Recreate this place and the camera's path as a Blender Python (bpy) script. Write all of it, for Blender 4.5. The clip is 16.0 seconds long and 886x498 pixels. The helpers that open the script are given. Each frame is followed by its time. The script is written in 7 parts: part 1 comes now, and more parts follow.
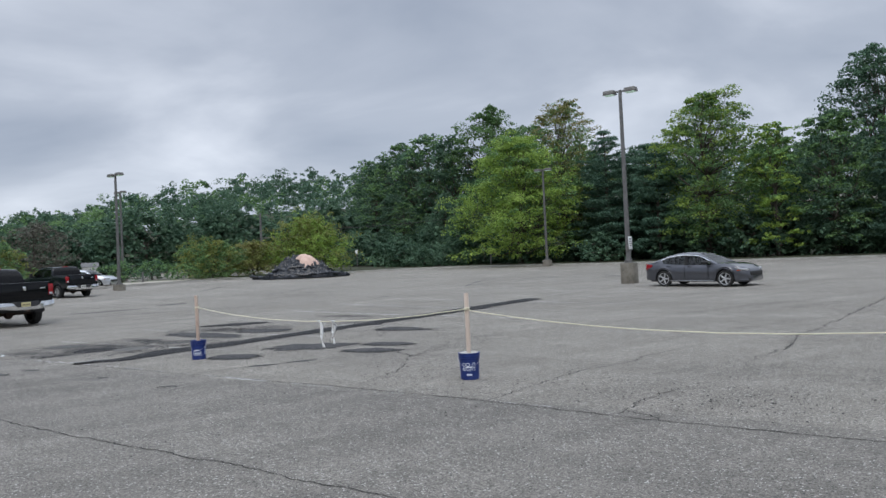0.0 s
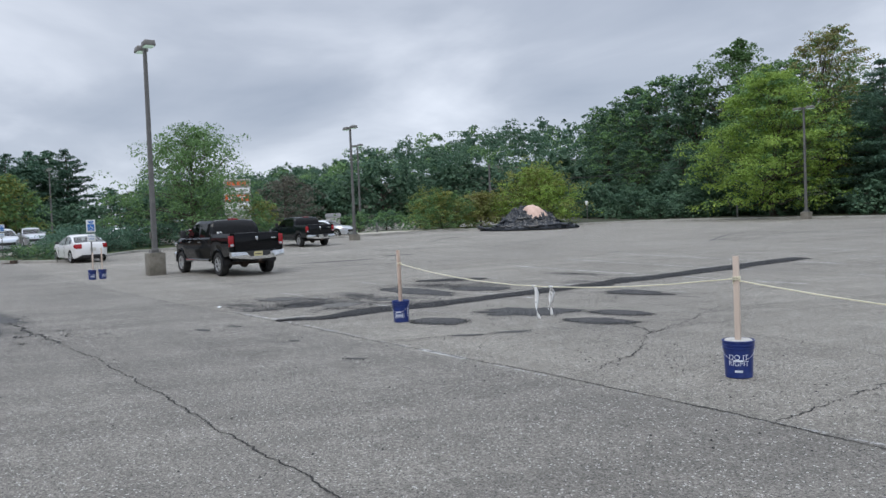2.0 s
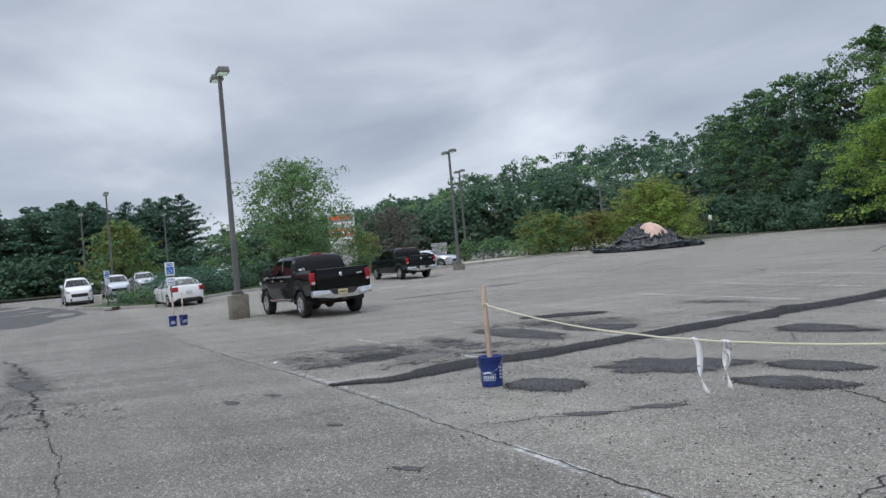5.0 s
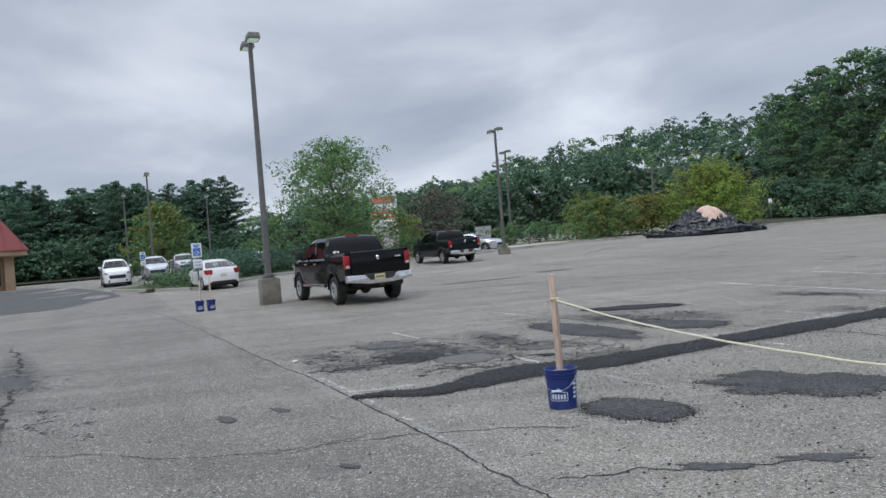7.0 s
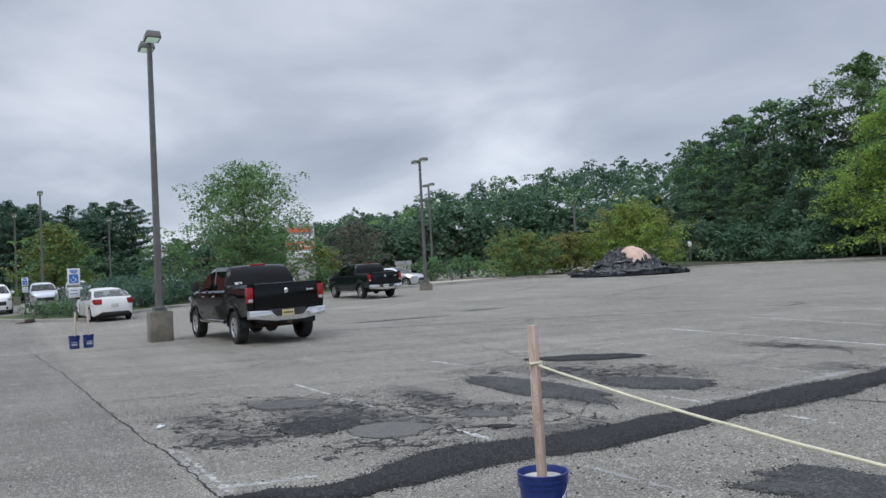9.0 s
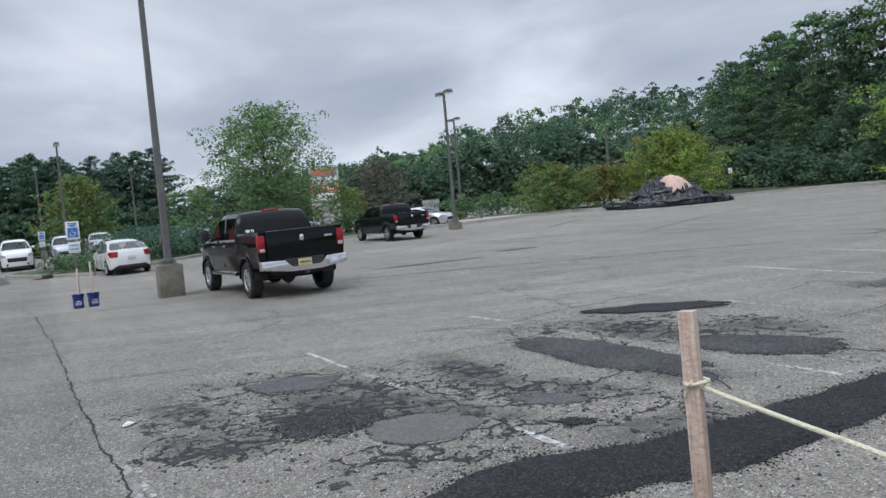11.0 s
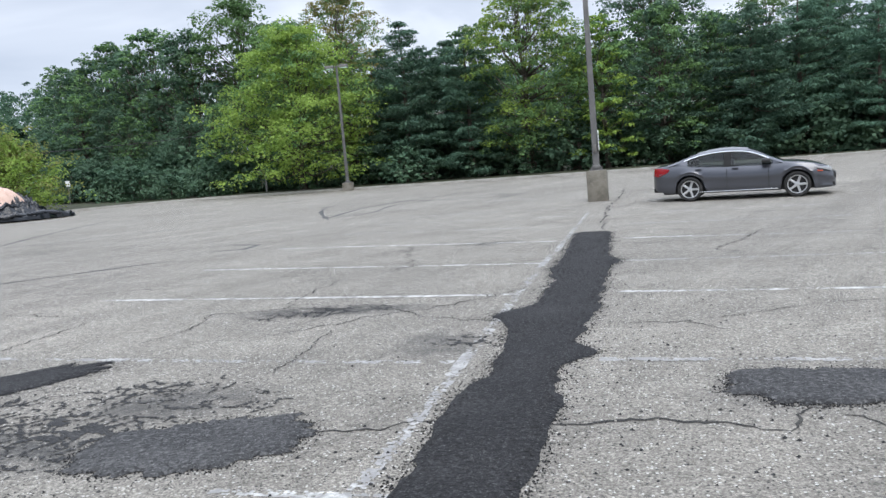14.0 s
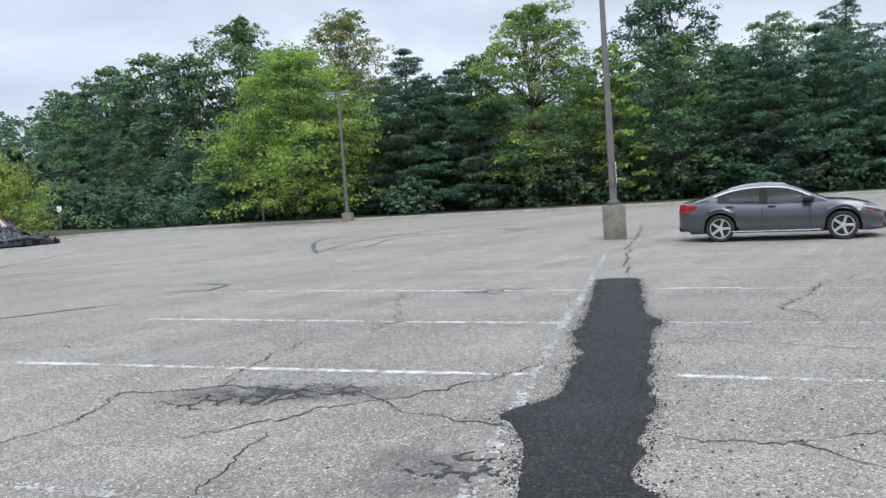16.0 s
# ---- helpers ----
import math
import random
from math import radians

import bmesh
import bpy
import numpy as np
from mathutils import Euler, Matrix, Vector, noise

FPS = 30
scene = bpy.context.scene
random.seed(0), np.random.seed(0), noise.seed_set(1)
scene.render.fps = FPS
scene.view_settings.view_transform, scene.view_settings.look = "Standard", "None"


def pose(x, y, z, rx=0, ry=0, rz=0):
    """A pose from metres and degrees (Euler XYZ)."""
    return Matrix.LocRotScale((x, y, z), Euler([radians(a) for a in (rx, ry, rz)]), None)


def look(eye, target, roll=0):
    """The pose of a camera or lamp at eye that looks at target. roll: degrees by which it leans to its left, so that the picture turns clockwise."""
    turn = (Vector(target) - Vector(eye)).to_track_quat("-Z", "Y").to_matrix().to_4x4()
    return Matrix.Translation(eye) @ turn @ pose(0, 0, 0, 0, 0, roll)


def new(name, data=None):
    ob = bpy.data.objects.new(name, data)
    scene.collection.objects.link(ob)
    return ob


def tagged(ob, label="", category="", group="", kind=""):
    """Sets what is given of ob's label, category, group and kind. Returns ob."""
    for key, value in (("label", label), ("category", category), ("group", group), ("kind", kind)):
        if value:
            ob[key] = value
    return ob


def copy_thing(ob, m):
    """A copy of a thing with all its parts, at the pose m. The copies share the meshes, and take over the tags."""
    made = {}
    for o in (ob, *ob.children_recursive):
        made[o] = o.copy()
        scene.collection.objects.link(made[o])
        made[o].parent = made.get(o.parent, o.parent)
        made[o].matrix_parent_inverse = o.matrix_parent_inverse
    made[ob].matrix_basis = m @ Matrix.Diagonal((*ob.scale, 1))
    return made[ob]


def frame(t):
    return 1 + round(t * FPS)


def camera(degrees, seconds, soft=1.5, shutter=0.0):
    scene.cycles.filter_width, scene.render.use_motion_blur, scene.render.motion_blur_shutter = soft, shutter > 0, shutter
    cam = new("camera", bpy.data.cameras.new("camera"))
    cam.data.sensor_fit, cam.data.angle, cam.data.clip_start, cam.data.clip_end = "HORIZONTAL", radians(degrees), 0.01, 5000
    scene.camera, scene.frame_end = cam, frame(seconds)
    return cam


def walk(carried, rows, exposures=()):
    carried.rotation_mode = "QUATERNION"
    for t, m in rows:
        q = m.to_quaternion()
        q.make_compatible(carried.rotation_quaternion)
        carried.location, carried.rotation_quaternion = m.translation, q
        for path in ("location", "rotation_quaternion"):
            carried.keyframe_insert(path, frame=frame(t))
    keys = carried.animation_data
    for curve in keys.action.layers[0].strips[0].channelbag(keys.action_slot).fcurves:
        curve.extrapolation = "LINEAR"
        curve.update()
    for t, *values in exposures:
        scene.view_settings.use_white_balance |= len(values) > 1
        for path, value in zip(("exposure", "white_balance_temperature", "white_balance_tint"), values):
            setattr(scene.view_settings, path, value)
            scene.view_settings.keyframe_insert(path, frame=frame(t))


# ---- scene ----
cam = camera(60.5, 16.0)
PATH = [
    (0, (0.759, -0.430, 1.512), (-0.446, 1.166, 1.556), -2.7),
    (0.5, (0.374, 0.133, 1.526), (-1.019, 1.567, 1.466), -2.6),
    (1, (-0.084, 0.558, 1.543), (-1.595, 1.865, 1.448), -3.2),
    (1.5, (-0.445, 1.031, 1.546), (-2.033, 2.246, 1.488), -3.4),
    (2, (-0.926, 1.446, 1.516), (-2.552, 2.609, 1.459), -2.3),
    (2.5, (-1.303, 1.892, 1.480), (-2.928, 3.054, 1.389), -2.3),
    (3, (-1.744, 2.240, 1.470), (-3.413, 3.336, 1.364), -1.6),
    (3.5, (-2.191, 2.577, 1.506), (-3.889, 3.630, 1.415), -2.8),
    (4, (-2.574, 2.943, 1.534), (-4.269, 4.005, 1.495), -4.5),
    (4.5, (-3.277, 3.283, 1.527), (-4.980, 4.331, 1.546), -4.7),
    (5, (-3.729, 3.603, 1.500), (-5.505, 4.521, 1.533), -5.1),
    (5.2, (-3.974, 3.726, 1.519), (-5.792, 4.558, 1.559), -5.0),
    (7.3, (-6.106, 4.664, 1.472), (-7.930, 5.483, 1.466), -4.6),
    (7.5, (-6.381, 4.774, 1.511), (-8.196, 5.613, 1.509), -4.7),
    (8, (-6.996, 4.960, 1.503), (-8.778, 5.868, 1.542), -4.0),
    (8.5, (-7.487, 5.247, 1.468), (-9.211, 6.260, 1.519), -4.3),
    (9, (-7.987, 5.480, 1.469), (-9.713, 6.488, 1.548), -3.1),
    (9.2, (-8.137, 5.530, 1.481), (-9.879, 6.508, 1.583), -2.6),
    (11.3, (-10.249, 6.620, 1.514), (-12.014, 7.554, 1.420), -5.5),
    (11.5, (-10.487, 6.724, 1.462), (-12.242, 7.677, 1.364), -5.4),
    (12, (-10.928, 6.936, 1.502), (-12.599, 8.027, 1.379), -5.4),
    (12.5, (-11.324, 7.287, 1.532), (-12.822, 8.601, 1.377), -6.0),
    (13, (-11.774, 7.646, 1.515), (-13.005, 9.216, 1.372), -6.6),
    (13.5, (-12.050, 8.188, 1.472), (-13.016, 9.931, 1.299), -7.2),
    (13.6, (-12.084, 8.304, 1.492), (-12.973, 10.085, 1.298), -6.2),
    (14, (-12.231, 8.646, 1.486), (-12.751, 10.569, 1.295), -5.0),
    (14.5, (-12.375, 9.160, 1.515), (-12.634, 11.138, 1.366), -4.4),
    (15, (-12.447, 9.714, 1.559), (-12.769, 11.686, 1.470), -4.0),
    (15.5, (-12.603, 10.246, 1.545), (-12.983, 12.208, 1.473), -3.2),
    (16, (-12.688, 10.835, 1.520), (-13.214, 12.762, 1.411), -4.0),
]
walk(cam, [(t, look(eye, target, roll)) for t, eye, target, roll in PATH],
     [(0, 0.21, 6500, 10), (1, 0.27, 6480, 10), (3.5, 0.3, 6500, 10), (5, 0.22, 6500, 10), (9, 0.22, 6500, 10), (11.5, 0.29, 6460, 10), (12.5, 0.54, 6500, 10), (13.0, 0.6, 6540, 10),
      (13.5, 0.69, 6560, 10), (14.5, 0.92, 6560, 10), (15.2, 0.85, 6560, 10), (16, 0.83, 6520, 10)])

# ---- light ----
SUN_AZ, SUN_EL = radians(150), radians(48)
sun = new("sun", bpy.data.lights.new("sun", "SUN"))
sun.data.energy, sun.data.angle, sun.data.color = 0.9, radians(35), (1.0, 0.97, 0.92)
sun.matrix_world = look((0, 0, 60), (-math.sin(SUN_AZ) * 30, -math.cos(SUN_AZ) * 30, 60 - 30 * math.tan(SUN_EL)))
world = bpy.data.worlds.new("sky")
scene.world = world
world.use_nodes = True


def link_nodes(tree, a, out, b, inp):
    tree.links.new(a.outputs[out], b.inputs[inp])


def build_sky():
    """An overcast sky: layered grey cloud over a clear sky, brighter towards the zenith."""
    tree = world.node_tree
    n = tree.nodes
    bg = n["Background"]
    sky = n.new("ShaderNodeTexSky")
    sky.sky_type, sky.sun_disc, sky.sun_elevation, sky.sun_rotation = "NISHITA", False, SUN_EL, SUN_AZ
    dim = n.new("ShaderNodeVectorMath")
    dim.operation = "SCALE"
    dim.inputs["Scale"].default_value = 0.1
    link_nodes(tree, sky, 0, dim, 0)
    tc = n.new("ShaderNodeTexCoord")
    sep = n.new("ShaderNodeSeparateXYZ")
    link_nodes(tree, tc, "Generated", sep, 0)

    def m(op, a, b=None):
        node = n.new("ShaderNodeMath")
        node.operation = op
        for i, v in enumerate((a, b)):
            if v is None:
                continue
            if isinstance(v, (int, float)):
                node.inputs[i].default_value = v
            else:
                tree.links.new(v, node.inputs[i])
        return node.outputs[0]

    z = m("MAXIMUM", sep.outputs[2], 0.0)
    zz = m("ADD", z, 0.24)
    comb = n.new("ShaderNodeCombineXYZ")
    tree.links.new(m("DIVIDE", sep.outputs[0], zz), comb.inputs[0])
    tree.links.new(m("DIVIDE", sep.outputs[1], zz), comb.inputs[1])
    big = n.new("ShaderNodeTexNoise")
    big.inputs["Scale"].default_value, big.inputs["Detail"].default_value = 1.15, 6.0
    big.inputs["Roughness"].default_value, big.inputs["Distortion"].default_value = 0.5, 0.35
    tree.links.new(comb.outputs[0], big.inputs["Vector"])
    ramp = n.new("ShaderNodeValToRGB")
    r = ramp.color_ramp
    r.elements[0].position, r.elements[0].color = 0.32, (0.31, 0.355, 0.44, 1)
    r.elements[1].position, r.elements[1].color = 0.72, (0.645, 0.69, 0.775, 1)
    e = r.elements.new(0.5)
    e.color = (0.41, 0.454, 0.538, 1)
    tree.links.new(big.outputs["Fac"], ramp.inputs[0])
    # pale band near the horizon, bright zenith
    lift = n.new("ShaderNodeMapRange")
    lift.interpolation_type = "SMOOTHSTEP"
    for k, v in zip(("From Min", "From Max", "To Min", "To Max"), (0.32, 0.95, 1.0, 3.1)):
        lift.inputs[k].default_value = v
    tree.links.new(z, lift.inputs["Value"])
    band = n.new("ShaderNodeMapRange")
    band.interpolation_type = "SMOOTHSTEP"
    for k, v in zip(("From Min", "From Max", "To Min", "To Max"), (0.04, 0.26, 1.09, 1.0)):
        band.inputs[k].default_value = v
    tree.links.new(z, band.inputs["Value"])
    gain = n.new("ShaderNodeVectorMath")
    gain.operation = "SCALE"
    link_nodes(tree, ramp, 0, gain, 0)
    tree.links.new(m("MULTIPLY", lift.outputs[0], band.outputs[0]), gain.inputs["Scale"])
    mix = n.new("ShaderNodeMix")
    mix.data_type = "RGBA"
    mix.inputs["Factor"].default_value = 0.92
    tree.links.new(dim.outputs[0], mix.inputs["A"])
    tree.links.new(gain.outputs[0], mix.inputs["B"])
    tree.links.new(mix.outputs["Result"], bg.inputs["Color"])
    bg.inputs["Strength"].default_value = 1.0


build_sky()


# ---- materials ----
def material(name, base, rough=0.6, metal=0.0, spots=(), bump=0.0, bump_scale=40.0, coat=0.0, emit=0.0, vary=0.0, spec=0.5, grain=(1, 1, 1)):
    """A principled material. spots: rows of (noise scale, colour, from, to, strength) laid over the base colour.
    vary: how far each object's value strays. grain: how fine the spots are along each axis."""
    mat = bpy.data.materials.new(name)
    mat.use_nodes = True
    tree = mat.node_tree
    n, bsdf = tree.nodes, tree.nodes["Principled BSDF"]
    bsdf.inputs["Roughness"].default_value, bsdf.inputs["Metallic"].default_value = rough, metal
    bsdf.inputs["Specular IOR Level"].default_value = spec
    bsdf.inputs["Coat Weight"].default_value, bsdf.inputs["Coat Roughness"].default_value = coat, 0.04
    tc = n.new("ShaderNodeTexCoord")
    along = n.new("ShaderNodeVectorMath")
    along.operation = "MULTIPLY"
    along.inputs[1].default_value = grain
    tree.links.new(tc.outputs["Object"], along.inputs[0])
    rgb = n.new("ShaderNodeRGB")
    rgb.outputs[0].default_value = (*base, 1)
    last = rgb.outputs[0]
    for scale, colour, lo, hi, amount in spots:
        tex = n.new("ShaderNodeTexNoise")
        tex.inputs["Scale"].default_value, tex.inputs["Detail"].default_value, tex.inputs["Roughness"].default_value = scale, 4.0, 0.6
        tree.links.new(along.outputs[0], tex.inputs["Vector"])
        mr = n.new("ShaderNodeMapRange")
        mr.inputs["From Min"].default_value, mr.inputs["From Max"].default_value, mr.inputs["To Max"].default_value = lo, hi, amount
        link_nodes(tree, tex, "Fac", mr, "Value")
        mix = n.new("ShaderNodeMix")
        mix.data_type = "RGBA"
        mix.inputs["B"].default_value = (*colour, 1)
        tree.links.new(mr.outputs[0], mix.inputs["Factor"])
        tree.links.new(last, mix.inputs["A"])
        last = mix.outputs["Result"]
    if vary:
        info = n.new("ShaderNodeObjectInfo")
        mr = n.new("ShaderNodeMapRange")
        mr.inputs["To Min"].default_value, mr.inputs["To Max"].default_value = 1 - vary, 1 + vary
        link_nodes(tree, info, "Random", mr, "Value")
        sc = n.new("ShaderNodeVectorMath")
        sc.operation = "SCALE"
        tree.links.new(last, sc.inputs[0])
        tree.links.new(mr.outputs[0], sc.inputs["Scale"])
        last = sc.outputs[0]
    tree.links.new(last, bsdf.inputs["Base Color"])
    if bump:
        tex = n.new("ShaderNodeTexNoise")
        tex.inputs["Scale"].default_value, tex.inputs["Detail"].default_value = bump_scale, 6.0
        link_nodes(tree, tc, "Object", tex, "Vector")
        b = n.new("ShaderNodeBump")
        b.inputs["Strength"].default_value, b.inputs["Distance"].default_value = bump, 0.02
        link_nodes(tree, tex, "Fac", b, "Height")
        link_nodes(tree, b, 0, bsdf, "Normal")
    if emit:
        bsdf.inputs["Emission Color"].default_value = (*base, 1)
        bsdf.inputs["Emission Strength"].default_value = emit
    return mat


def leaf_material(name, dark, light, through_light=0.3):
    """Leaves: each one of its own tone between dark and light, a little light shining through."""
    mat = bpy.data.materials.new(name)
    mat.use_nodes = True
    tree = mat.node_tree
    n, bsdf = tree.nodes, tree.nodes["Principled BSDF"]
    geo = n.new("ShaderNodeNewGeometry")
    tc = n.new("ShaderNodeTexCoord")
    tex = n.new("ShaderNodeTexNoise")
    tex.inputs["Scale"].default_value, tex.inputs["Detail"].default_value = 0.8, 4.0
    link_nodes(tree, tc, "Object", tex, "Vector")
    add = n.new("ShaderNodeMath")
    add.operation = "MULTIPLY_ADD"
    add.inputs[1].default_value = 0.22
    link_nodes(tree, geo, "Random Per Island", add, 0)
    mr = n.new("ShaderNodeMapRange")
    mr.inputs["From Min"].default_value, mr.inputs["From Max"].default_value = 0.3, 0.7
    mr.inputs["To Max"].default_value = 0.7
    link_nodes(tree, tex, "Fac", mr, "Value")
    tree.links.new(mr.outputs[0], add.inputs[2])
    mix = n.new("ShaderNodeMix")
    mix.data_type = "RGBA"
    mix.inputs["A"].default_value, mix.inputs["B"].default_value = (*dark, 1), (*light, 1)
    tree.links.new(add.outputs[0], mix.inputs["Factor"])
    info = n.new("ShaderNodeObjectInfo")
    vary = n.new("ShaderNodeMapRange")
    vary.inputs["To Min"].default_value, vary.inputs["To Max"].default_value = 0.82, 1.18
    link_nodes(tree, info, "Random", vary, "Value")
    sc = n.new("ShaderNodeVectorMath")
    sc.operation = "SCALE"
    tree.links.new(mix.outputs["Result"], sc.inputs[0])
    tree.links.new(vary.outputs[0], sc.inputs["Scale"])
    tree.links.new(sc.outputs[0], bsdf.inputs["Base Color"])
    bsdf.inputs["Roughness"].default_value = 0.65
    bsdf.inputs["Specular IOR Level"].default_value = 0.2
    tl = n.new("ShaderNodeBsdfTranslucent")
    tree.links.new(sc.outputs[0], tl.inputs["Color"])
    ms = n.new("ShaderNodeMixShader")
    ms.inputs[0].default_value = through_light
    link_nodes(tree, bsdf, 0, ms, 1)
    link_nodes(tree, tl, 0, ms, 2)
    link_nodes(tree, ms, 0, n["Material Output"], "Surface")
    return mat


def glass_material(name, tint):
    mat = bpy.data.materials.new(name)
    mat.use_nodes = True
    tree = mat.node_tree
    n = tree.nodes
    tr, gl, fr, ms = (n.new("ShaderNodeBsdf" + k) if k in ("Transparent", "Glossy") else n.new("ShaderNode" + k)
                      for k in ("Transparent", "Glossy", "Fresnel", "MixShader"))
    tr.inputs["Color"].default_value = (*tint, 1)
    gl.inputs["Roughness"].default_value = 0.03
    fr.inputs["IOR"].default_value = 1.5
    link_nodes(tree, fr, 0, ms, 0)
    link_nodes(tree, tr, 0, ms, 1)
    link_nodes(tree, gl, 0, ms, 2)
    link_nodes(tree, ms, 0, n["Material Output"], "Surface")
    return mat


# worn areas: x, y, half length, half width, turn, depth
STAINS = ((-16.0, 8.75, 0.85, 0.42, 30, 0.85), (-16.75, 8.85, 0.5, 0.3, 35, 0.7), (-15.2, 9.2, 0.75, 0.24, 25, 0.75), (-16.95, 7.45, 0.75, 0.24, 15, 0.7), (-15.75, 7.45, 0.6, 0.36, 40, 0.6), (-16.3, 10.0, 1.1, 0.26, -5, 0.75),
          (-15.0, 10.25, 0.7, 0.24, 20, 0.65), (-16.35, 12.3, 1.0, 0.3, -5, 0.75), (-15.5, 13.2, 0.6, 0.34, 20, 0.6), (-15.65, 16.35, 1.0, 0.26, 8, 0.7), (-13.7, 10.0, 0.3, 0.5, 0, 0.6), (-14.0, 14.8, 0.35, 0.5, 20, 0.5),
          (-10.6, 10.3, 1.0, 0.5, 30, 0.5), (-20.5, 3.0, 3.0, 0.35, 5, 0.75), (-17.0, 2.8, 1.6, 0.5, 10, 0.4), (-14.6, 11.1, 0.5, 0.3, 20, 0.5), (-11.0, 13.5, 0.9, 0.4, 10, 0.5))


def asphalt_material():
    """Aged parking-lot asphalt: pale aggregate in grey binder, blotches, tyre-polished streaks; the drive lane is a later, smoother pour."""
    mat = bpy.data.materials.new("aged_asphalt")
    mat.use_nodes = True
    tree = mat.node_tree
    n, bsdf = tree.nodes, tree.nodes["Principled BSDF"]
    tc = n.new("ShaderNodeTexCoord")

    def tex(scale, detail=4.0, rough=0.6, stretch=None, turned=0.0):
        t = n.new("ShaderNodeTexNoise")
        t.inputs["Scale"].default_value, t.inputs["Detail"].default_value, t.inputs["Roughness"].default_value = scale, detail, rough
        if stretch:
            mp = n.new("ShaderNodeMapping")
            mp.vector_type = "TEXTURE"
            mp.inputs["Rotation"].default_value = (0, 0, turned)
            mp.inputs["Scale"].default_value = [1 / v for v in stretch]
            link_nodes(tree, tc, "Object", mp, 0)
            link_nodes(tree, mp, 0, t, "Vector")
        else:
            link_nodes(tree, tc, "Object", t, "Vector")
        return t

    def ramp(t, lo, hi, a, b):
        mr = n.new("ShaderNodeMapRange")
        for k, v in zip(("From Min", "From Max", "To Min", "To Max"), (lo, hi, a, b)):
            mr.inputs[k].default_value = v
        link_nodes(tree, t, "Fac" if "Fac" in t.outputs else 0, mr, "Value")
        return mr.outputs[0]

    def mixed(fac, a, b):
        mix = n.new("ShaderNodeMix")
        mix.data_type = "RGBA"
        tree.links.new(fac, mix.inputs["Factor"])
        for k, v in (("A", a), ("B", b)):
            if isinstance(v, tuple):
                mix.inputs[k].default_value = (*v, 1)
            else:
                tree.links.new(v, mix.inputs[k])
        return mix.outputs["Result"]

    def scaled(col, fac):
        sc = n.new("ShaderNodeVectorMath")
        sc.operation = "SCALE"
        tree.links.new(col, sc.inputs[0])
        tree.links.new(fac, sc.inputs["Scale"])
        return sc.outputs[0]

    stones = n.new("ShaderNodeTexVoronoi")
    stones.inputs["Scale"].default_value = 125.0
    link_nodes(tree, tc, "Object", stones, "Vector")
    sepc = n.new("ShaderNodeSeparateColor")
    link_nodes(tree, stones, "Color", sepc, 0)
    pale = n.new("ShaderNodeMapRange")
    for k, v in zip(("From Min", "From Max", "To Min", "To Max"), (0.0, 1.0, 0.0, 1.0)):
        pale.inputs[k].default_value = v
    tree.links.new(sepc.outputs[0], pale.inputs["Value"])
    lot = mixed(pale.outputs[0], (0.144, 0.132, 0.113), (0.362, 0.337, 0.29))
    lane = mixed(pale.outputs[0], (0.118, 0.109, 0.095), (0.312, 0.291, 0.254))
    sep = n.new("ShaderNodeSeparateXYZ")
    link_nodes(tree, tc, "Object", sep, 0)
    edge = n.new("ShaderNodeMapRange")
    for k, v in zip(("From Min", "From Max", "To Min", "To Max"), (6.6, 6.75, 0.0, 1.0)):
        edge.inputs[k].default_value = v
    tree.links.new(sep.outputs[1], edge.inputs["Value"])
    col = mixed(edge.outputs[0], lane, lot)
    col = scaled(col, ramp(tex(0.22, 6.0, 0.62), 0.3, 0.7, 0.84, 1.14))
    col = scaled(col, ramp(tex(1.0, 5.0, 0.65, (0.06, 0.9, 1.0)), 0.3, 0.7, 0.88, 1.1))
    col = scaled(col, ramp(tex(1.0, 5.0, 0.7, (0.045, 1.0, 1.0), radians(68)), 0.32, 0.68, 0.8, 1.14))
    col = scaled(col, ramp(tex(3.2, 5.0, 0.7), 0.3, 0.72, 0.88, 1.11))
    col = scaled(col, ramp(tex(17.0, 4.0, 0.75), 0.32, 0.7, 0.82, 1.18))
    col = scaled(col, ramp(tex(36.0, 2.0, 0.7), 0.34, 0.68, 0.74, 1.28))
    col = scaled(col, ramp(tex(70.0, 2.0, 0.7), 0.34, 0.68, 0.68, 1.34))
    # single pale and dark stones
    chips = n.new("ShaderNodeTexVoronoi")
    chips.inputs["Scale"].default_value = 48.0
    link_nodes(tree, tc, "Object", chips, "Vector")
    sepd = n.new("ShaderNodeSeparateColor")
    link_nodes(tree, chips, "Color", sepd, 0)
    for lane_out, lo, tone in ((0, 0.86, (0.58, 0.562, 0.522)), (1, 0.86, (0.045, 0.044, 0.042))):
        pick = n.new("ShaderNodeMath")
        pick.operation = "GREATER_THAN"
        pick.inputs[1].default_value = lo
        tree.links.new(sepd.outputs[lane_out], pick.inputs[0])
        near = n.new("ShaderNodeMath")
        near.operation = "LESS_THAN"
        near.inputs[1].default_value = 0.36
        link_nodes(tree, chips, "Distance", near, 0)
        both = n.new("ShaderNodeMath")
        both.operation = "MULTIPLY"
        link_nodes(tree, pick, 0, both, 0)
        link_nodes(tree, near, 0, both, 1)
        col = mixed(both.outputs[0], col, tone)
    # worn, oil-dark areas round the broken stalls
    ragged = tex(4.5, 5.0, 0.7)
    worn = None
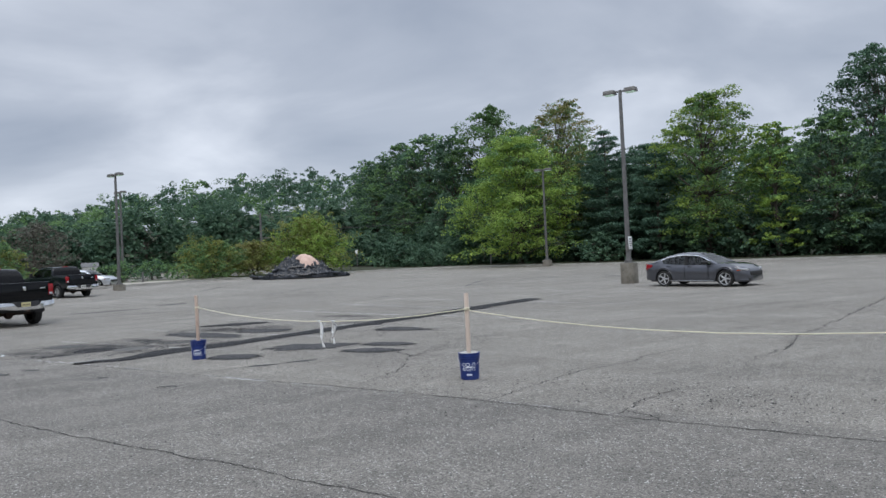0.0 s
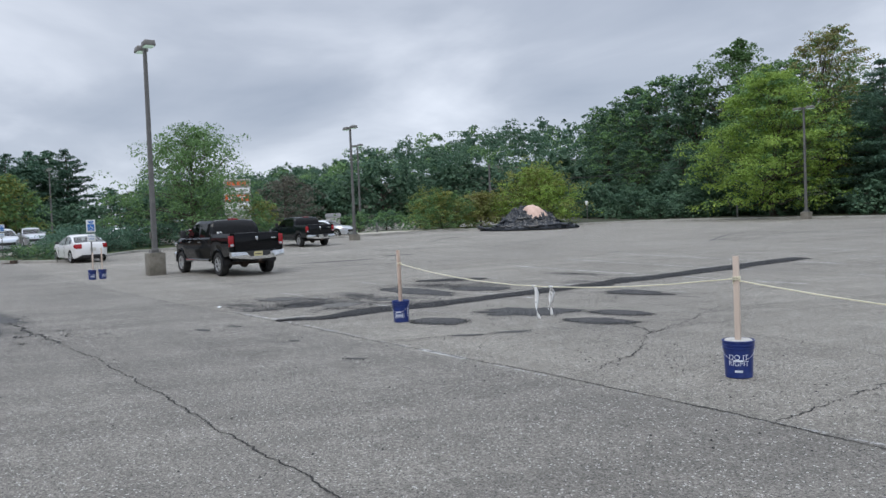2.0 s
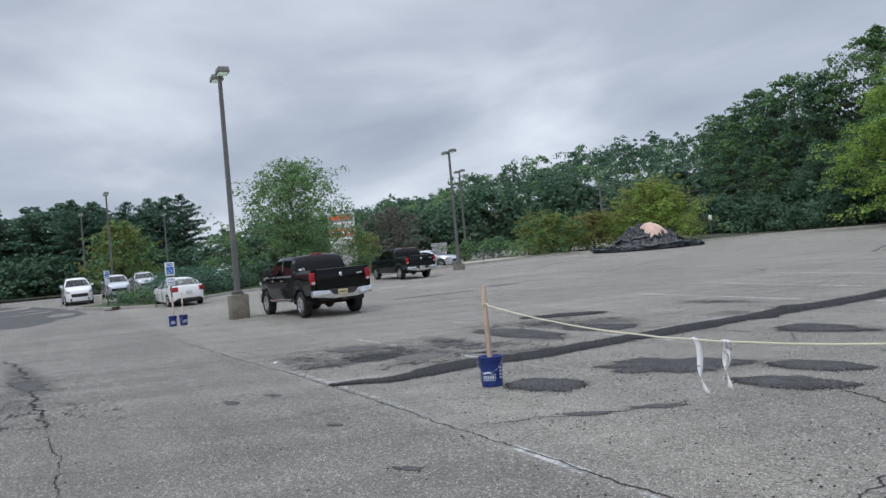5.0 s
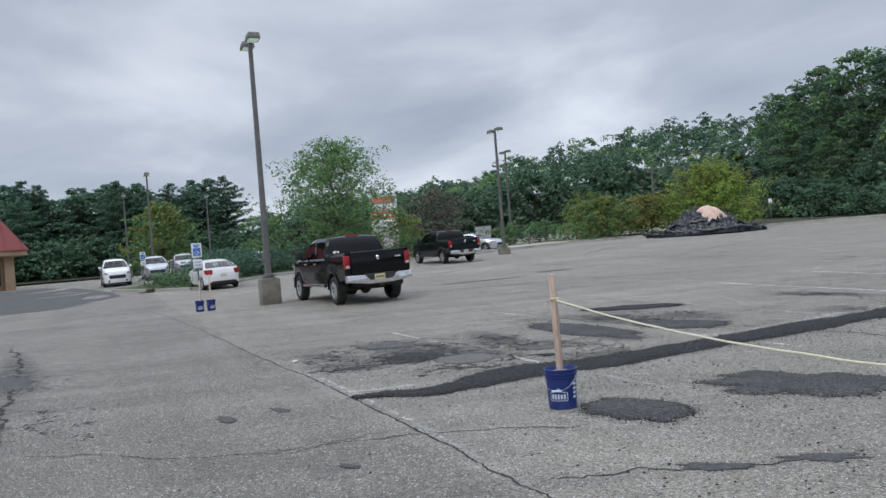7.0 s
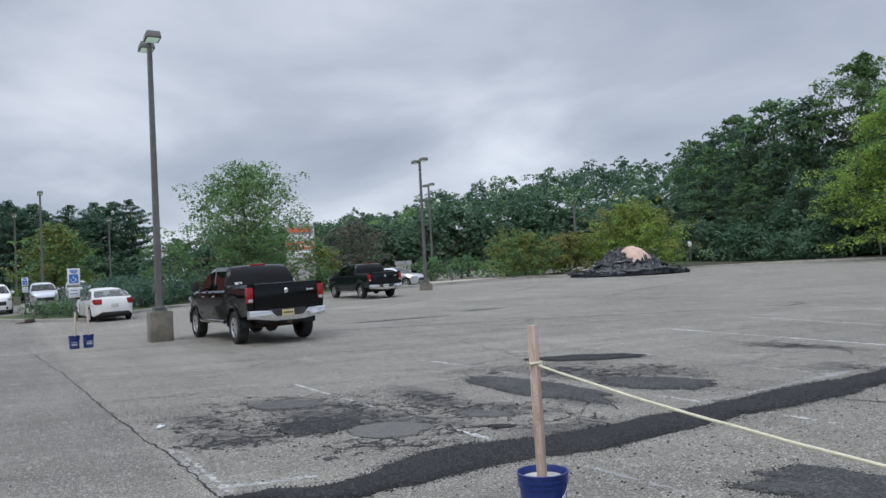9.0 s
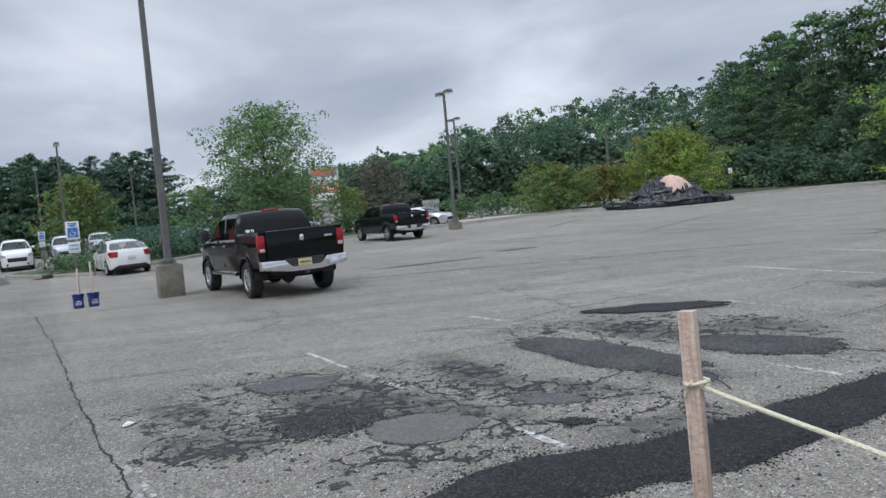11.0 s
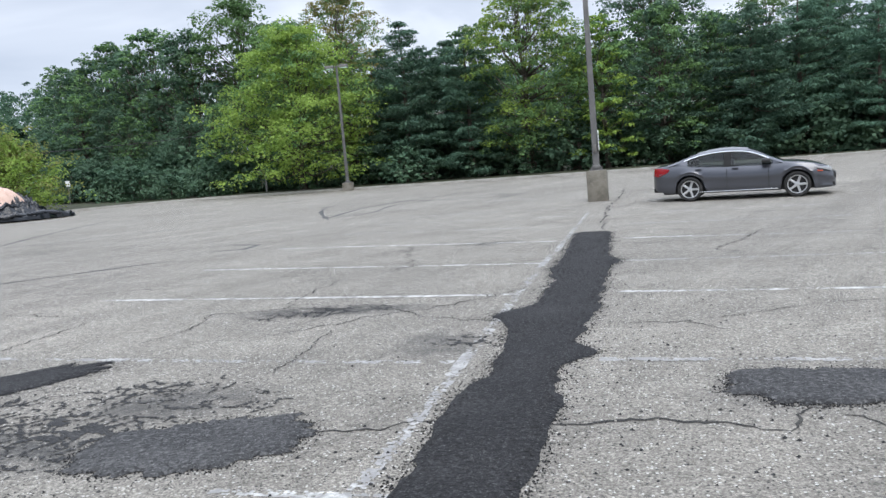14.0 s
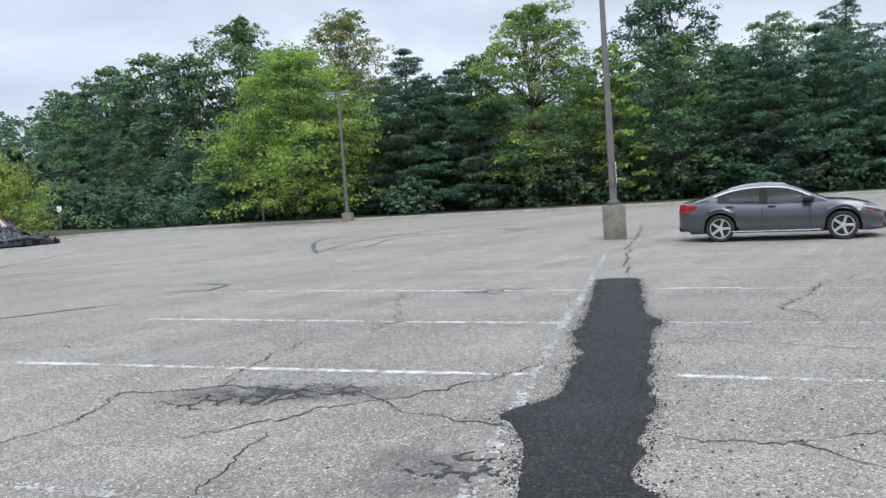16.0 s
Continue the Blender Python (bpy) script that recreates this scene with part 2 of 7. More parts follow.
    for x, y, a, b, turn, depth in STAINS:
        mp = n.new("ShaderNodeMapping")
        mp.vector_type = "TEXTURE"
        mp.inputs["Location"].default_value, mp.inputs["Rotation"].default_value, mp.inputs["Scale"].default_value = (x, y, 0), (0, 0, radians(turn)), (a, b, 50)
        link_nodes(tree, tc, "Object", mp, 0)
        far = n.new("ShaderNodeVectorMath")
        far.operation = "LENGTH"
        link_nodes(tree, mp, 0, far, 0)
        mr = n.new("ShaderNodeMapRange")
        mr.interpolation_type = "SMOOTHSTEP"
        for k, v in zip(("From Min", "From Max", "To Min", "To Max"), (0.45, 1.5, depth, 0.0)):
            mr.inputs[k].default_value = v
        link_nodes(tree, far, "Value", mr, "Value")
        if worn is None:
            worn = mr.outputs[0]
        else:
            mx = n.new("ShaderNodeMath")
            mx.operation = "MAXIMUM"
            tree.links.new(worn, mx.inputs[0])
            tree.links.new(mr.outputs[0], mx.inputs[1])
            worn = mx.outputs[0]
    both = n.new("ShaderNodeMath")
    both.operation = "MULTIPLY"
    tree.links.new(worn, both.inputs[0])
    tree.links.new(ramp(ragged, 0.34, 0.52, 0.0, 1.0), both.inputs[1])
    col = mixed(both.outputs[0], col, (0.04, 0.04, 0.041))
    # oil spots and dark dirt
    col = mixed(ramp(tex(0.75, 5.0, 0.55), 0.66, 0.78, 0.0, 0.5), col, (0.075, 0.073, 0.07))
    tree.links.new(col, bsdf.inputs["Base Color"])
    bsdf.inputs["Roughness"].default_value = 0.8
    bsdf.inputs["Specular IOR Level"].default_value = 0.45
    fine = tex(90.0, 3.0)
    hgt = n.new("ShaderNodeMath")
    hgt.operation = "ADD"
    tree.links.new(fine.outputs["Fac"], hgt.inputs[0])
    link_nodes(tree, stones, "Distance", hgt, 1)
    b = n.new("ShaderNodeBump")
    b.inputs["Strength"].default_value, b.inputs["Distance"].default_value = 0.9, 0.009
    link_nodes(tree, hgt, 0, b, "Height")
    link_nodes(tree, b, 0, bsdf, "Normal")
    return mat


ASPHALT = asphalt_material()
NEW_ASPHALT = material("patch_asphalt", (0.008, 0.008, 0.0092), 0.72, spots=((1.6, (0.026, 0.0255, 0.0265), 0.48, 0.7, 0.8), (30, (0.045, 0.0445, 0.046), 0.53, 0.63, 0.7), (90, (0.15, 0.148, 0.147), 0.57, 0.66, 0.85), (40, (0.0025, 0.0025, 0.0025), 0.48, 0.6, 0.95)), bump=1.0, bump_scale=44, spec=0.28)
OLD_PATCH = material("old_patch_asphalt", (0.055, 0.055, 0.055), 0.85, spots=((60, (0.12, 0.118, 0.115), 0.5, 0.65, 0.9), (1.5, (0.095, 0.093, 0.09), 0.4, 0.7, 0.7)), bump=0.7, bump_scale=70)
WORN_PATCH = material("worn_patch_asphalt", (0.027, 0.027, 0.028), 0.82, spots=((1.8, (0.062, 0.061, 0.06), 0.46, 0.66, 0.85), (28, (0.11, 0.109, 0.107), 0.52, 0.63, 0.8), (80, (0.19, 0.188, 0.184), 0.58, 0.66, 0.85), (38, (0.008, 0.008, 0.008), 0.51, 0.62, 0.95)), bump=1.0, bump_scale=40)
CRACK = material("crack_dirt", (0.022, 0.021, 0.02), 0.95, spots=((6, (0.06, 0.058, 0.05), 0.45, 0.7, 0.8),))
CHIPS = material("dark_stone_chips", (0.016, 0.016, 0.0168), 0.8, spots=((30, (0.07, 0.07, 0.071), 0.52, 0.65, 0.8),))
GRAVEL_PATCH = material("coarse_gravel_patch", (0.085, 0.083, 0.08), 0.88, spots=((70, (0.32, 0.31, 0.29), 0.55, 0.66, 0.9), (45, (0.02, 0.02, 0.02), 0.5, 0.6, 0.9), (2.0, (0.14, 0.136, 0.13), 0.45, 0.7, 0.6)), bump=1.0, bump_scale=60)
PALE_PATCH = material("pale_old_patch", (0.125, 0.12, 0.11), 0.85, spots=((85, (0.34, 0.33, 0.31), 0.56, 0.67, 0.85), (60, (0.05, 0.049, 0.047), 0.52, 0.62, 0.85), (3.0, (0.1, 0.097, 0.09), 0.45, 0.68, 0.6)), bump=0.7, bump_scale=70)
PAINT = material("worn_white_paint", (0.62, 0.61, 0.58), 0.7, spots=((9, (0.25, 0.245, 0.235), 0.42, 0.58, 0.95), (40, (0.3, 0.295, 0.28), 0.5, 0.65, 0.7)), bump=0.3, bump_scale=80)
OLD_PAINT = material("faded_white_paint", (0.5, 0.49, 0.47), 0.8, spots=((5, (0.27, 0.265, 0.255), 0.38, 0.58, 0.85), (30, (0.26, 0.255, 0.245), 0.42, 0.62, 0.9)), bump=0.3, bump_scale=80)
CONCRETE = material("weathered_concrete", (0.19, 0.175, 0.145), 0.85, spots=((3, (0.1, 0.092, 0.072), 0.42, 0.66, 0.85), (25, (0.25, 0.235, 0.2), 0.5, 0.7, 0.6)), bump=0.5, bump_scale=35)
KERB = material("kerb_concrete", (0.3, 0.29, 0.265), 0.88, spots=((1.4, (0.17, 0.16, 0.14), 0.42, 0.68, 0.8), (18, (0.36, 0.35, 0.32), 0.5, 0.7, 0.6)), bump=0.5, bump_scale=30)
GRASS = material("verge_grass", (0.055, 0.085, 0.025), 0.95, spots=((0.6, (0.1, 0.11, 0.045), 0.4, 0.65, 0.8), (9, (0.03, 0.05, 0.015), 0.45, 0.65, 0.8)), bump=1.0, bump_scale=14)
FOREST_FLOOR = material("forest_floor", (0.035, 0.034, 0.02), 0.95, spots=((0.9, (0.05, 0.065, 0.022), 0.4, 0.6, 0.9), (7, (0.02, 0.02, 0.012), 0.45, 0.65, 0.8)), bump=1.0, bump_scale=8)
MULCH = material("pale_stones", (0.42, 0.39, 0.34), 0.9, spots=((14, (0.26, 0.24, 0.2), 0.45, 0.6, 0.9), (0.8, (0.33, 0.3, 0.24), 0.45, 0.6, 0.8)), bump=1.0, bump_scale=18)
BARK = material("bark", (0.085, 0.07, 0.055), 0.95, spots=((4, (0.14, 0.125, 0.105), 0.45, 0.65, 0.9), (18, (0.04, 0.033, 0.026), 0.5, 0.65, 0.9)), bump=1.0, bump_scale=16)
POLE = material("brown_grey_painted_steel", (0.12, 0.12, 0.118), 0.55, 0.2, spots=((3, (0.18, 0.178, 0.172), 0.45, 0.7, 0.7), (30, (0.09, 0.08, 0.07), 0.55, 0.7, 0.6)), bump=0.15, bump_scale=30)
LAMP_HEAD = material("lamp_housing", (0.15, 0.145, 0.135), 0.5, 0.3, spots=((5, (0.22, 0.215, 0.2), 0.45, 0.7, 0.6),))
LAMP_LENS = material("lamp_lens", (0.5, 0.68, 0.58), 0.2, emit=0.3)
BUCKET = material("blue_plastic", (0.008, 0.026, 0.15), 0.38, spots=((12, (0.03, 0.06, 0.23), 0.5, 0.7, 0.6), (3, (0.05, 0.065, 0.15), 0.58, 0.75, 0.5)), bump=0.08, bump_scale=20)
BUCKET_PRINT = material("white_print", (0.6, 0.64, 0.7), 0.6, spots=((30, (0.3, 0.36, 0.5), 0.55, 0.7, 0.7),))
WIRE = material("galvanised_wire", (0.55, 0.55, 0.55), 0.35, 0.9)
CEMENT = material("set_cement", (0.5, 0.49, 0.46), 0.9, spots=((20, (0.38, 0.37, 0.34), 0.45, 0.6, 0.8),), bump=0.6, bump_scale=40)
PALE_STAKE = material("pale_lumber", (0.56, 0.46, 0.385), 0.75, spots=((60, (0.43, 0.33, 0.26), 0.5, 0.68, 0.6), (9, (0.66, 0.57, 0.49), 0.48, 0.7, 0.6)), bump=0.4, bump_scale=60, grain=(1, 1, 0.07))
STAKE = material("raw_lumber", (0.47, 0.352, 0.285), 0.75, spots=((90, (0.3, 0.2, 0.15), 0.5, 0.6, 0.6), (30, (0.6, 0.5, 0.42), 0.46, 0.6, 0.8), (3, (0.36, 0.25, 0.19), 0.52, 0.7, 0.45)), bump=0.45, bump_scale=60, grain=(1, 1, 0.07))
ROPE = material("white_nylon_rope", (0.83, 0.79, 0.6), 0.8, spots=((60, (0.68, 0.63, 0.46), 0.5, 0.65, 0.7),), bump=0.8, bump_scale=160)
TAPE = material("white_tape", (0.78, 0.78, 0.77), 0.5, spots=((14, (0.55, 0.55, 0.55), 0.5, 0.65, 0.6), (22, (0.12, 0.12, 0.12), 0.6, 0.63, 0.7)))
BLACK_PAINT = material("black_car_paint", (0.002, 0.0028, 0.004), 0.1, spec=0.3, spots=((2.5, (0.008, 0.0085, 0.009), 0.5, 0.75, 0.3),))
GREY_PAINT = material("grey_metallic_paint", (0.064, 0.068, 0.082), 0.3, 0.6, coat=1.0, spots=((400, (0.12, 0.123, 0.135), 0.5, 0.7, 0.6),))
DARK_PAINT = material("charcoal_car_paint", (0.004, 0.006, 0.0085), 0.14, 0.0, spec=0.35, spots=((2.5, (0.01, 0.011, 0.012), 0.5, 0.75, 0.3),))
WHITE_PAINT = material("white_car_paint", (0.72, 0.72, 0.72), 0.3, coat=1.0, spots=((1.5, (0.62, 0.61, 0.59), 0.5, 0.75, 0.5),))
SILVER_PAINT = material("silver_car_paint", (0.5, 0.52, 0.55), 0.3, 0.7, coat=1.0)
CAR_GLASS = glass_material("car_glass", (0.42, 0.47, 0.45))
PRIVACY_GLASS = glass_material("privacy_glass", (0.03, 0.033, 0.035))
CABIN = material("cabin_fabric", (0.03, 0.03, 0.032), 0.9, spots=((30, (0.05, 0.05, 0.05), 0.5, 0.7, 0.6),))
TYRE = material("tyre_rubber", (0.018, 0.018, 0.018), 0.85, spots=((8, (0.06, 0.057, 0.052), 0.5, 0.72, 0.7),), bump=0.3, bump_scale=60)
ALLOY = material("machined_alloy", (0.62, 0.63, 0.64), 0.28, 0.9, spots=((6, (0.4, 0.4, 0.4), 0.55, 0.75, 0.5),))
DARK_TRIM = material("black_plastic_trim", (0.016, 0.016, 0.017), 0.6, spots=((10, (0.035, 0.034, 0.033), 0.5, 0.7, 0.6),))
CHROME = material("chrome", (0.75, 0.76, 0.77), 0.12, 1.0, spots=((5, (0.5, 0.5, 0.5), 0.55, 0.75, 0.5),))
RED_LENS = material("red_lens", (0.3, 0.006, 0.012), 0.15, coat=0.2, spots=((30, (0.25, 0.005, 0.008), 0.5, 0.6, 0.7),))
CLEAR_LENS = material("clear_lens", (0.55, 0.57, 0.6), 0.12, 0.5, coat=1.0)
AMBER = material("amber_lens", (0.42, 0.06, 0.02), 0.2, coat=1.0)
PLATE_YELLOW = material("yellow_plate", (0.52, 0.46, 0.24), 0.45, spots=((20, (0.6, 0.55, 0.3), 0.5, 0.65, 0.7),))
PLATE_PALE = material("pale_plate", (0.55, 0.55, 0.5), 0.45)
INK = material("dark_print", (0.03, 0.03, 0.04), 0.6)
BLUE_SIGN = material("blue_sign", (0.03, 0.17, 0.5), 0.45)
WHITE_SIGN = material("white_sign", (0.72, 0.74, 0.74), 0.45, spots=((6, (0.55, 0.56, 0.55), 0.5, 0.72, 0.6),))
ORANGE_SIGN = material("orange_sign", (0.75, 0.13, 0.04), 0.45)
TARP = material("black_plastic_sheet", (0.011, 0.0135, 0.018), 0.24, spots=((2.2, (0.024, 0.029, 0.037), 0.45, 0.65, 0.9), (11, (0.008, 0.009, 0.012), 0.5, 0.65, 0.8)), bump=0.5, bump_scale=5)
SALT = material("pinkish_salt", (0.62, 0.44, 0.36), 0.9, spots=((3, (0.5, 0.33, 0.26), 0.45, 0.65, 0.8), (18, (0.68, 0.52, 0.45), 0.5, 0.65, 0.7)), bump=0.6, bump_scale=12)
GREY_ROOF = material("grey_shingle_roof", (0.17, 0.17, 0.17), 0.85, spots=((4, (0.11, 0.11, 0.11), 0.45, 0.65, 0.8),))
RED_ROOF = material("red_metal_roof", (0.2, 0.045, 0.04), 0.6, spots=((1.2, (0.22, 0.035, 0.035), 0.45, 0.65, 0.7),))
STUCCO = material("tan_stucco", (0.42, 0.29, 0.19), 0.85, spots=((1.5, (0.33, 0.22, 0.145), 0.45, 0.65, 0.6),), bump=0.3, bump_scale=30)
PALE_WALL = material("pale_wall", (0.42, 0.42, 0.41), 0.8, spots=((1.0, (0.5, 0.5, 0.48), 0.45, 0.65, 0.6),))
BRICK_WALL = material("pier_wall", (0.3, 0.26, 0.22), 0.85, spots=((2.0, (0.22, 0.19, 0.16), 0.45, 0.65, 0.7),), bump=0.3)
RUST = material("rusty_iron", (0.05, 0.035, 0.028), 0.85, spots=((9, (0.1, 0.055, 0.03), 0.5, 0.65, 0.8),), bump=0.4)
LEAF_MID = leaf_material("leaf_mid", (0.08, 0.16, 0.066), (0.225, 0.365, 0.138), 0.42)
LEAF_LIGHT = leaf_material("leaf_yellow_green", (0.14, 0.242, 0.056), (0.37, 0.49, 0.112), 0.44)
LEAF_OLIVE = leaf_material("leaf_olive", (0.13, 0.172, 0.05), (0.31, 0.325, 0.1), 0.4)
# the next two greens are lifted and blued: distance haze coloured into the leaves
LEAF_DARK = leaf_material("leaf_dark_hazed", (0.05, 0.106, 0.074), (0.135, 0.222, 0.128), 0.38)
LEAF_PINE = leaf_material("pine_needles_hazed", (0.054, 0.115, 0.085), (0.142, 0.242, 0.158), 0.34)
LEAF_RUST = leaf_material("leaf_turning", (0.165, 0.186, 0.063), (0.33, 0.285, 0.122), 0.4)
LEAF_GREY = leaf_material("leaf_grey_brown", (0.085, 0.085, 0.074), (0.183, 0.177, 0.134))
LEAF_AIRY = leaf_material("leaf_pale_green", (0.095, 0.182, 0.074), (0.24, 0.375, 0.155), 0.44)


# ---- mesh helpers ----
def mesh_from(name, verts, faces, mats, smooth=True, index=None):
    me = bpy.data.meshes.new(name)
    me.from_pydata([tuple(v) for v in verts], [], faces)
    for m in (mats if isinstance(mats, (list, tuple)) else (mats,)):
        me.materials.append(m)
    if smooth:
        me.polygons.foreach_set("use_smooth", [True] * len(me.polygons))
    if index is not None:
        me.polygons.foreach_set("material_index", index)
    me.update()
    return me


def part(name, bm, mat, parent=None, label="", smooth=True, at=None, outward=None):
    """One mesh object from a bmesh, under a thing or a part."""
    bmesh.ops.recalc_face_normals(bm, faces=bm.faces)
    if outward is not None:
        mid = Vector(outward)
        for f in bm.faces:
            if f.normal.dot(f.calc_center_median() - mid) < 0:
                f.normal_flip()
    me = bpy.data.meshes.new(name)
    bm.to_mesh(me)
    bm.free()
    me.materials.append(mat)
    if smooth:
        me.polygons.foreach_set("use_smooth", [True] * len(me.polygons))
        me.set_sharp_from_angle(angle=radians(38))
    ob = new(name, me)
    if parent is not None:
        ob.parent = parent
    if at is not None:
        ob.matrix_basis = at
    if label:
        tagged(ob, label)
    return ob


def child(name, me, parent, at=None, label=""):
    ob = new(name, me)
    ob.parent = parent
    if at is not None:
        ob.matrix_basis = at
    if label:
        tagged(ob, label)
    return ob


def thing(name, m, label, category, group="", kind=""):
    ob = new(name)
    ob.empty_display_size = 0.2
    ob.matrix_basis = m
    return tagged(ob, label, category, group, kind)


def box(bm, x0, x1, y0, y1, z0, z1, bevel=0.0, m=None):
    """Adds a box, its edges bevelled, to bm."""
    b = bmesh.new()
    bmesh.ops.create_cube(b, size=1)
    bmesh.ops.transform(b, matrix=Matrix.LocRotScale(((x0 + x1) / 2, (y0 + y1) / 2, (z0 + z1) / 2), None, (x1 - x0, y1 - y0, z1 - z0)), verts=b.verts)
    if bevel:
        bmesh.ops.bevel(b, geom=list(b.edges), offset=bevel, segments=2, profile=0.5, affect="EDGES")
    join(bm, b, m)


def join(bm, b, m=None):
    if m is not None:
        bmesh.ops.transform(b, matrix=m, verts=b.verts)
    me = bpy.data.meshes.new("joined")
    b.to_mesh(me)
    b.free()
    bm.from_mesh(me)
    bpy.data.meshes.remove(me)


def lathe(bm, profile, steps=24, m=None, close=False):
    """Turns (radius, height) rows round z."""
    b = bmesh.new()
    rings = []
    for r, z in profile:
        if r < 1e-6:
            rings.append([b.verts.new((0, 0, z))])
        else:
            rings.append([b.verts.new((r * math.cos(2 * math.pi * i / steps), r * math.sin(2 * math.pi * i / steps), z)) for i in range(steps)])
    pairs = list(zip(rings, rings[1:])) + ([(rings[-1], rings[0])] if close else [])
    for p, q in pairs:
        for i in range(steps):
            j = (i + 1) % steps
            f = [p[i % len(p)], p[j % len(p)], q[j % len(q)], q[i % len(q)]]
            f = list(dict.fromkeys(f))
            if len(f) > 2:
                b.faces.new(f)
    join(bm, b, m)


def tube(bm, points, radii, sides=8):
    """A tube along points."""
    pts = [Vector(p) for p in points]
    rows = []
    for i, p in enumerate(pts):
        d = (pts[min(i + 1, len(pts) - 1)] - pts[max(i - 1, 0)]).normalized()
        a = d.cross(Vector((0.31, 0.17, 0.93)) if abs(d.z) < 0.9 else Vector((1, 0, 0))).normalized()
        c = d.cross(a)
        r = radii[i] if isinstance(radii, (list, tuple)) else radii
        rows.append([bm.verts.new(p + r * (math.cos(2 * math.pi * k / sides) * a + math.sin(2 * math.pi * k / sides) * c)) for k in range(sides)])
    for p, q in zip(rows, rows[1:]):
        for k in range(sides):
            bm.faces.new((p[k], p[(k + 1) % sides], q[(k + 1) % sides], q[k]))
    bm.faces.new(rows[0][::-1])
    bm.faces.new(rows[-1])


# ---- ground ----
def lot(x, y):
    """Height of the gently dished lot."""
    x, y = min(max(x, -72), 14), min(max(y, -14), 64)
    swell = 0.11 * math.exp(-((x + 20.5) / 5) ** 2 - ((y - 21.5) / 6.5) ** 2) - 0.075 * math.exp(-((x + 7.5) / 5) ** 2 - ((y - 27) / 8) ** 2)
    return (-0.04244 + 0.00801 * x + 0.005125 * y - 0.0003072 * x * y + 0.00032014 * x * x + 0.00009831 * y * y - 0.000002908 * x * x * y) + swell


def ease(v, a, b):
    v = min(max((v - a) / (b - a), 0), 1)
    return v * v * (3 - 2 * v)


def hill(x, y):
    """The wooded rise beyond the lot."""
    dx, dy = x + 7, y - 5
    d, a = math.hypot(dx, dy), math.degrees(math.atan2(dx, dy))
    if abs(a) > 175:
        a = -175
    top = 2.5 + 14 * ease(a, -80, -46) * (1 - ease(a, 40, 90)) + 4 * (1 - ease(a, -100, -82))
    return top * ease(d, 78, 215)


def land(x, y):
    return lot(x, y) + hill(x, y)


def build_ground():
    xs = [-1500, -900, -500, -320, -260, -220, -190, -165, -145, -125, -110, -100, -90, -82] + [-76 + i for i in range(92)] + [18, 24, 32, 45, 60, 80, 110, 150, 220, 400, 900, 1500]
    ys = [-1500, -700, -300, -150, -80, -50, -32, -22] + [-16 + i for i in range(82)] + [70, 76, 84, 92, 100, 110, 125, 145, 165, 190, 220, 260, 330, 500, 900, 1500]
    verts = [(x, y, land(x, y)) for y in ys for x in xs]
    w = len(xs)
    faces = [(j * w + i, j * w + i + 1, (j + 1) * w + i + 1, (j + 1) * w + i) for j in range(len(ys) - 1) for i in range(w - 1)]
    ob = new("ground", mesh_from("ground", verts, faces, ASPHALT))
    return tagged(ob, "aged grey cracked asphalt parking lot with a smoother drive lane", "ground", kind="structure")


GROUND = build_ground()


def ribbon(points, width, jitter, seed, lift, taper=True, step=0.035):
    """A ragged ribbon lying on the lot along points."""
    rng = random.Random(seed)
    pts = [Vector((*p, 0)) for p in points]
    fine = []
    for a, b in zip(pts, pts[1:]):
        k = max(1, int((b - a).length / step))
        fine += [a.lerp(b, i / k) for i in range(k)]
    fine.append(pts[-1])
    verts, faces = [], []
    total = len(fine) - 1
    drift = 0
    for i, p in enumerate(fine):
        d = (fine[min(i + 1, total)] - fine[max(i - 1, 0)]).normalized()
        side = Vector((-d.y, d.x, 0))
        drift = drift * 0.9 + rng.gauss(0, jitter * 0.3)
        wig = jitter * 0.5 * noise.noise((p.x * 7, p.y * 7, seed)) + jitter * 0.4 * noise.noise((p.x * 19, p.y * 19, seed)) + jitter * 0.22 * noise.noise((p.x * 47, p.y * 47, seed))
        c = p + side * (drift + wig)
        w = width * max(0.12, 0.62 + 0.9 * noise.noise((p.x * 3.1, p.y * 3.1, seed + 9)) + 0.4 * rng.random()) * (min(1, 4 * (1 - abs(2 * i / total - 1)) + 0.25) if taper else 1)
        for s in (-0.5, 0.5):
            q = c + side * s * w
            verts.append((q.x, q.y, land(q.x, q.y) + lift))
        if i:
            faces.append((2 * i - 2, 2 * i - 1, 2 * i + 1, 2 * i))
    return verts, faces


def crack(points, width=0.03, seed=0, jitter=0.05):
    child("crack", mesh_from("crack", *ribbon(points, width * 0.72, jitter, seed, 0.004), CRACK, False), GROUND)


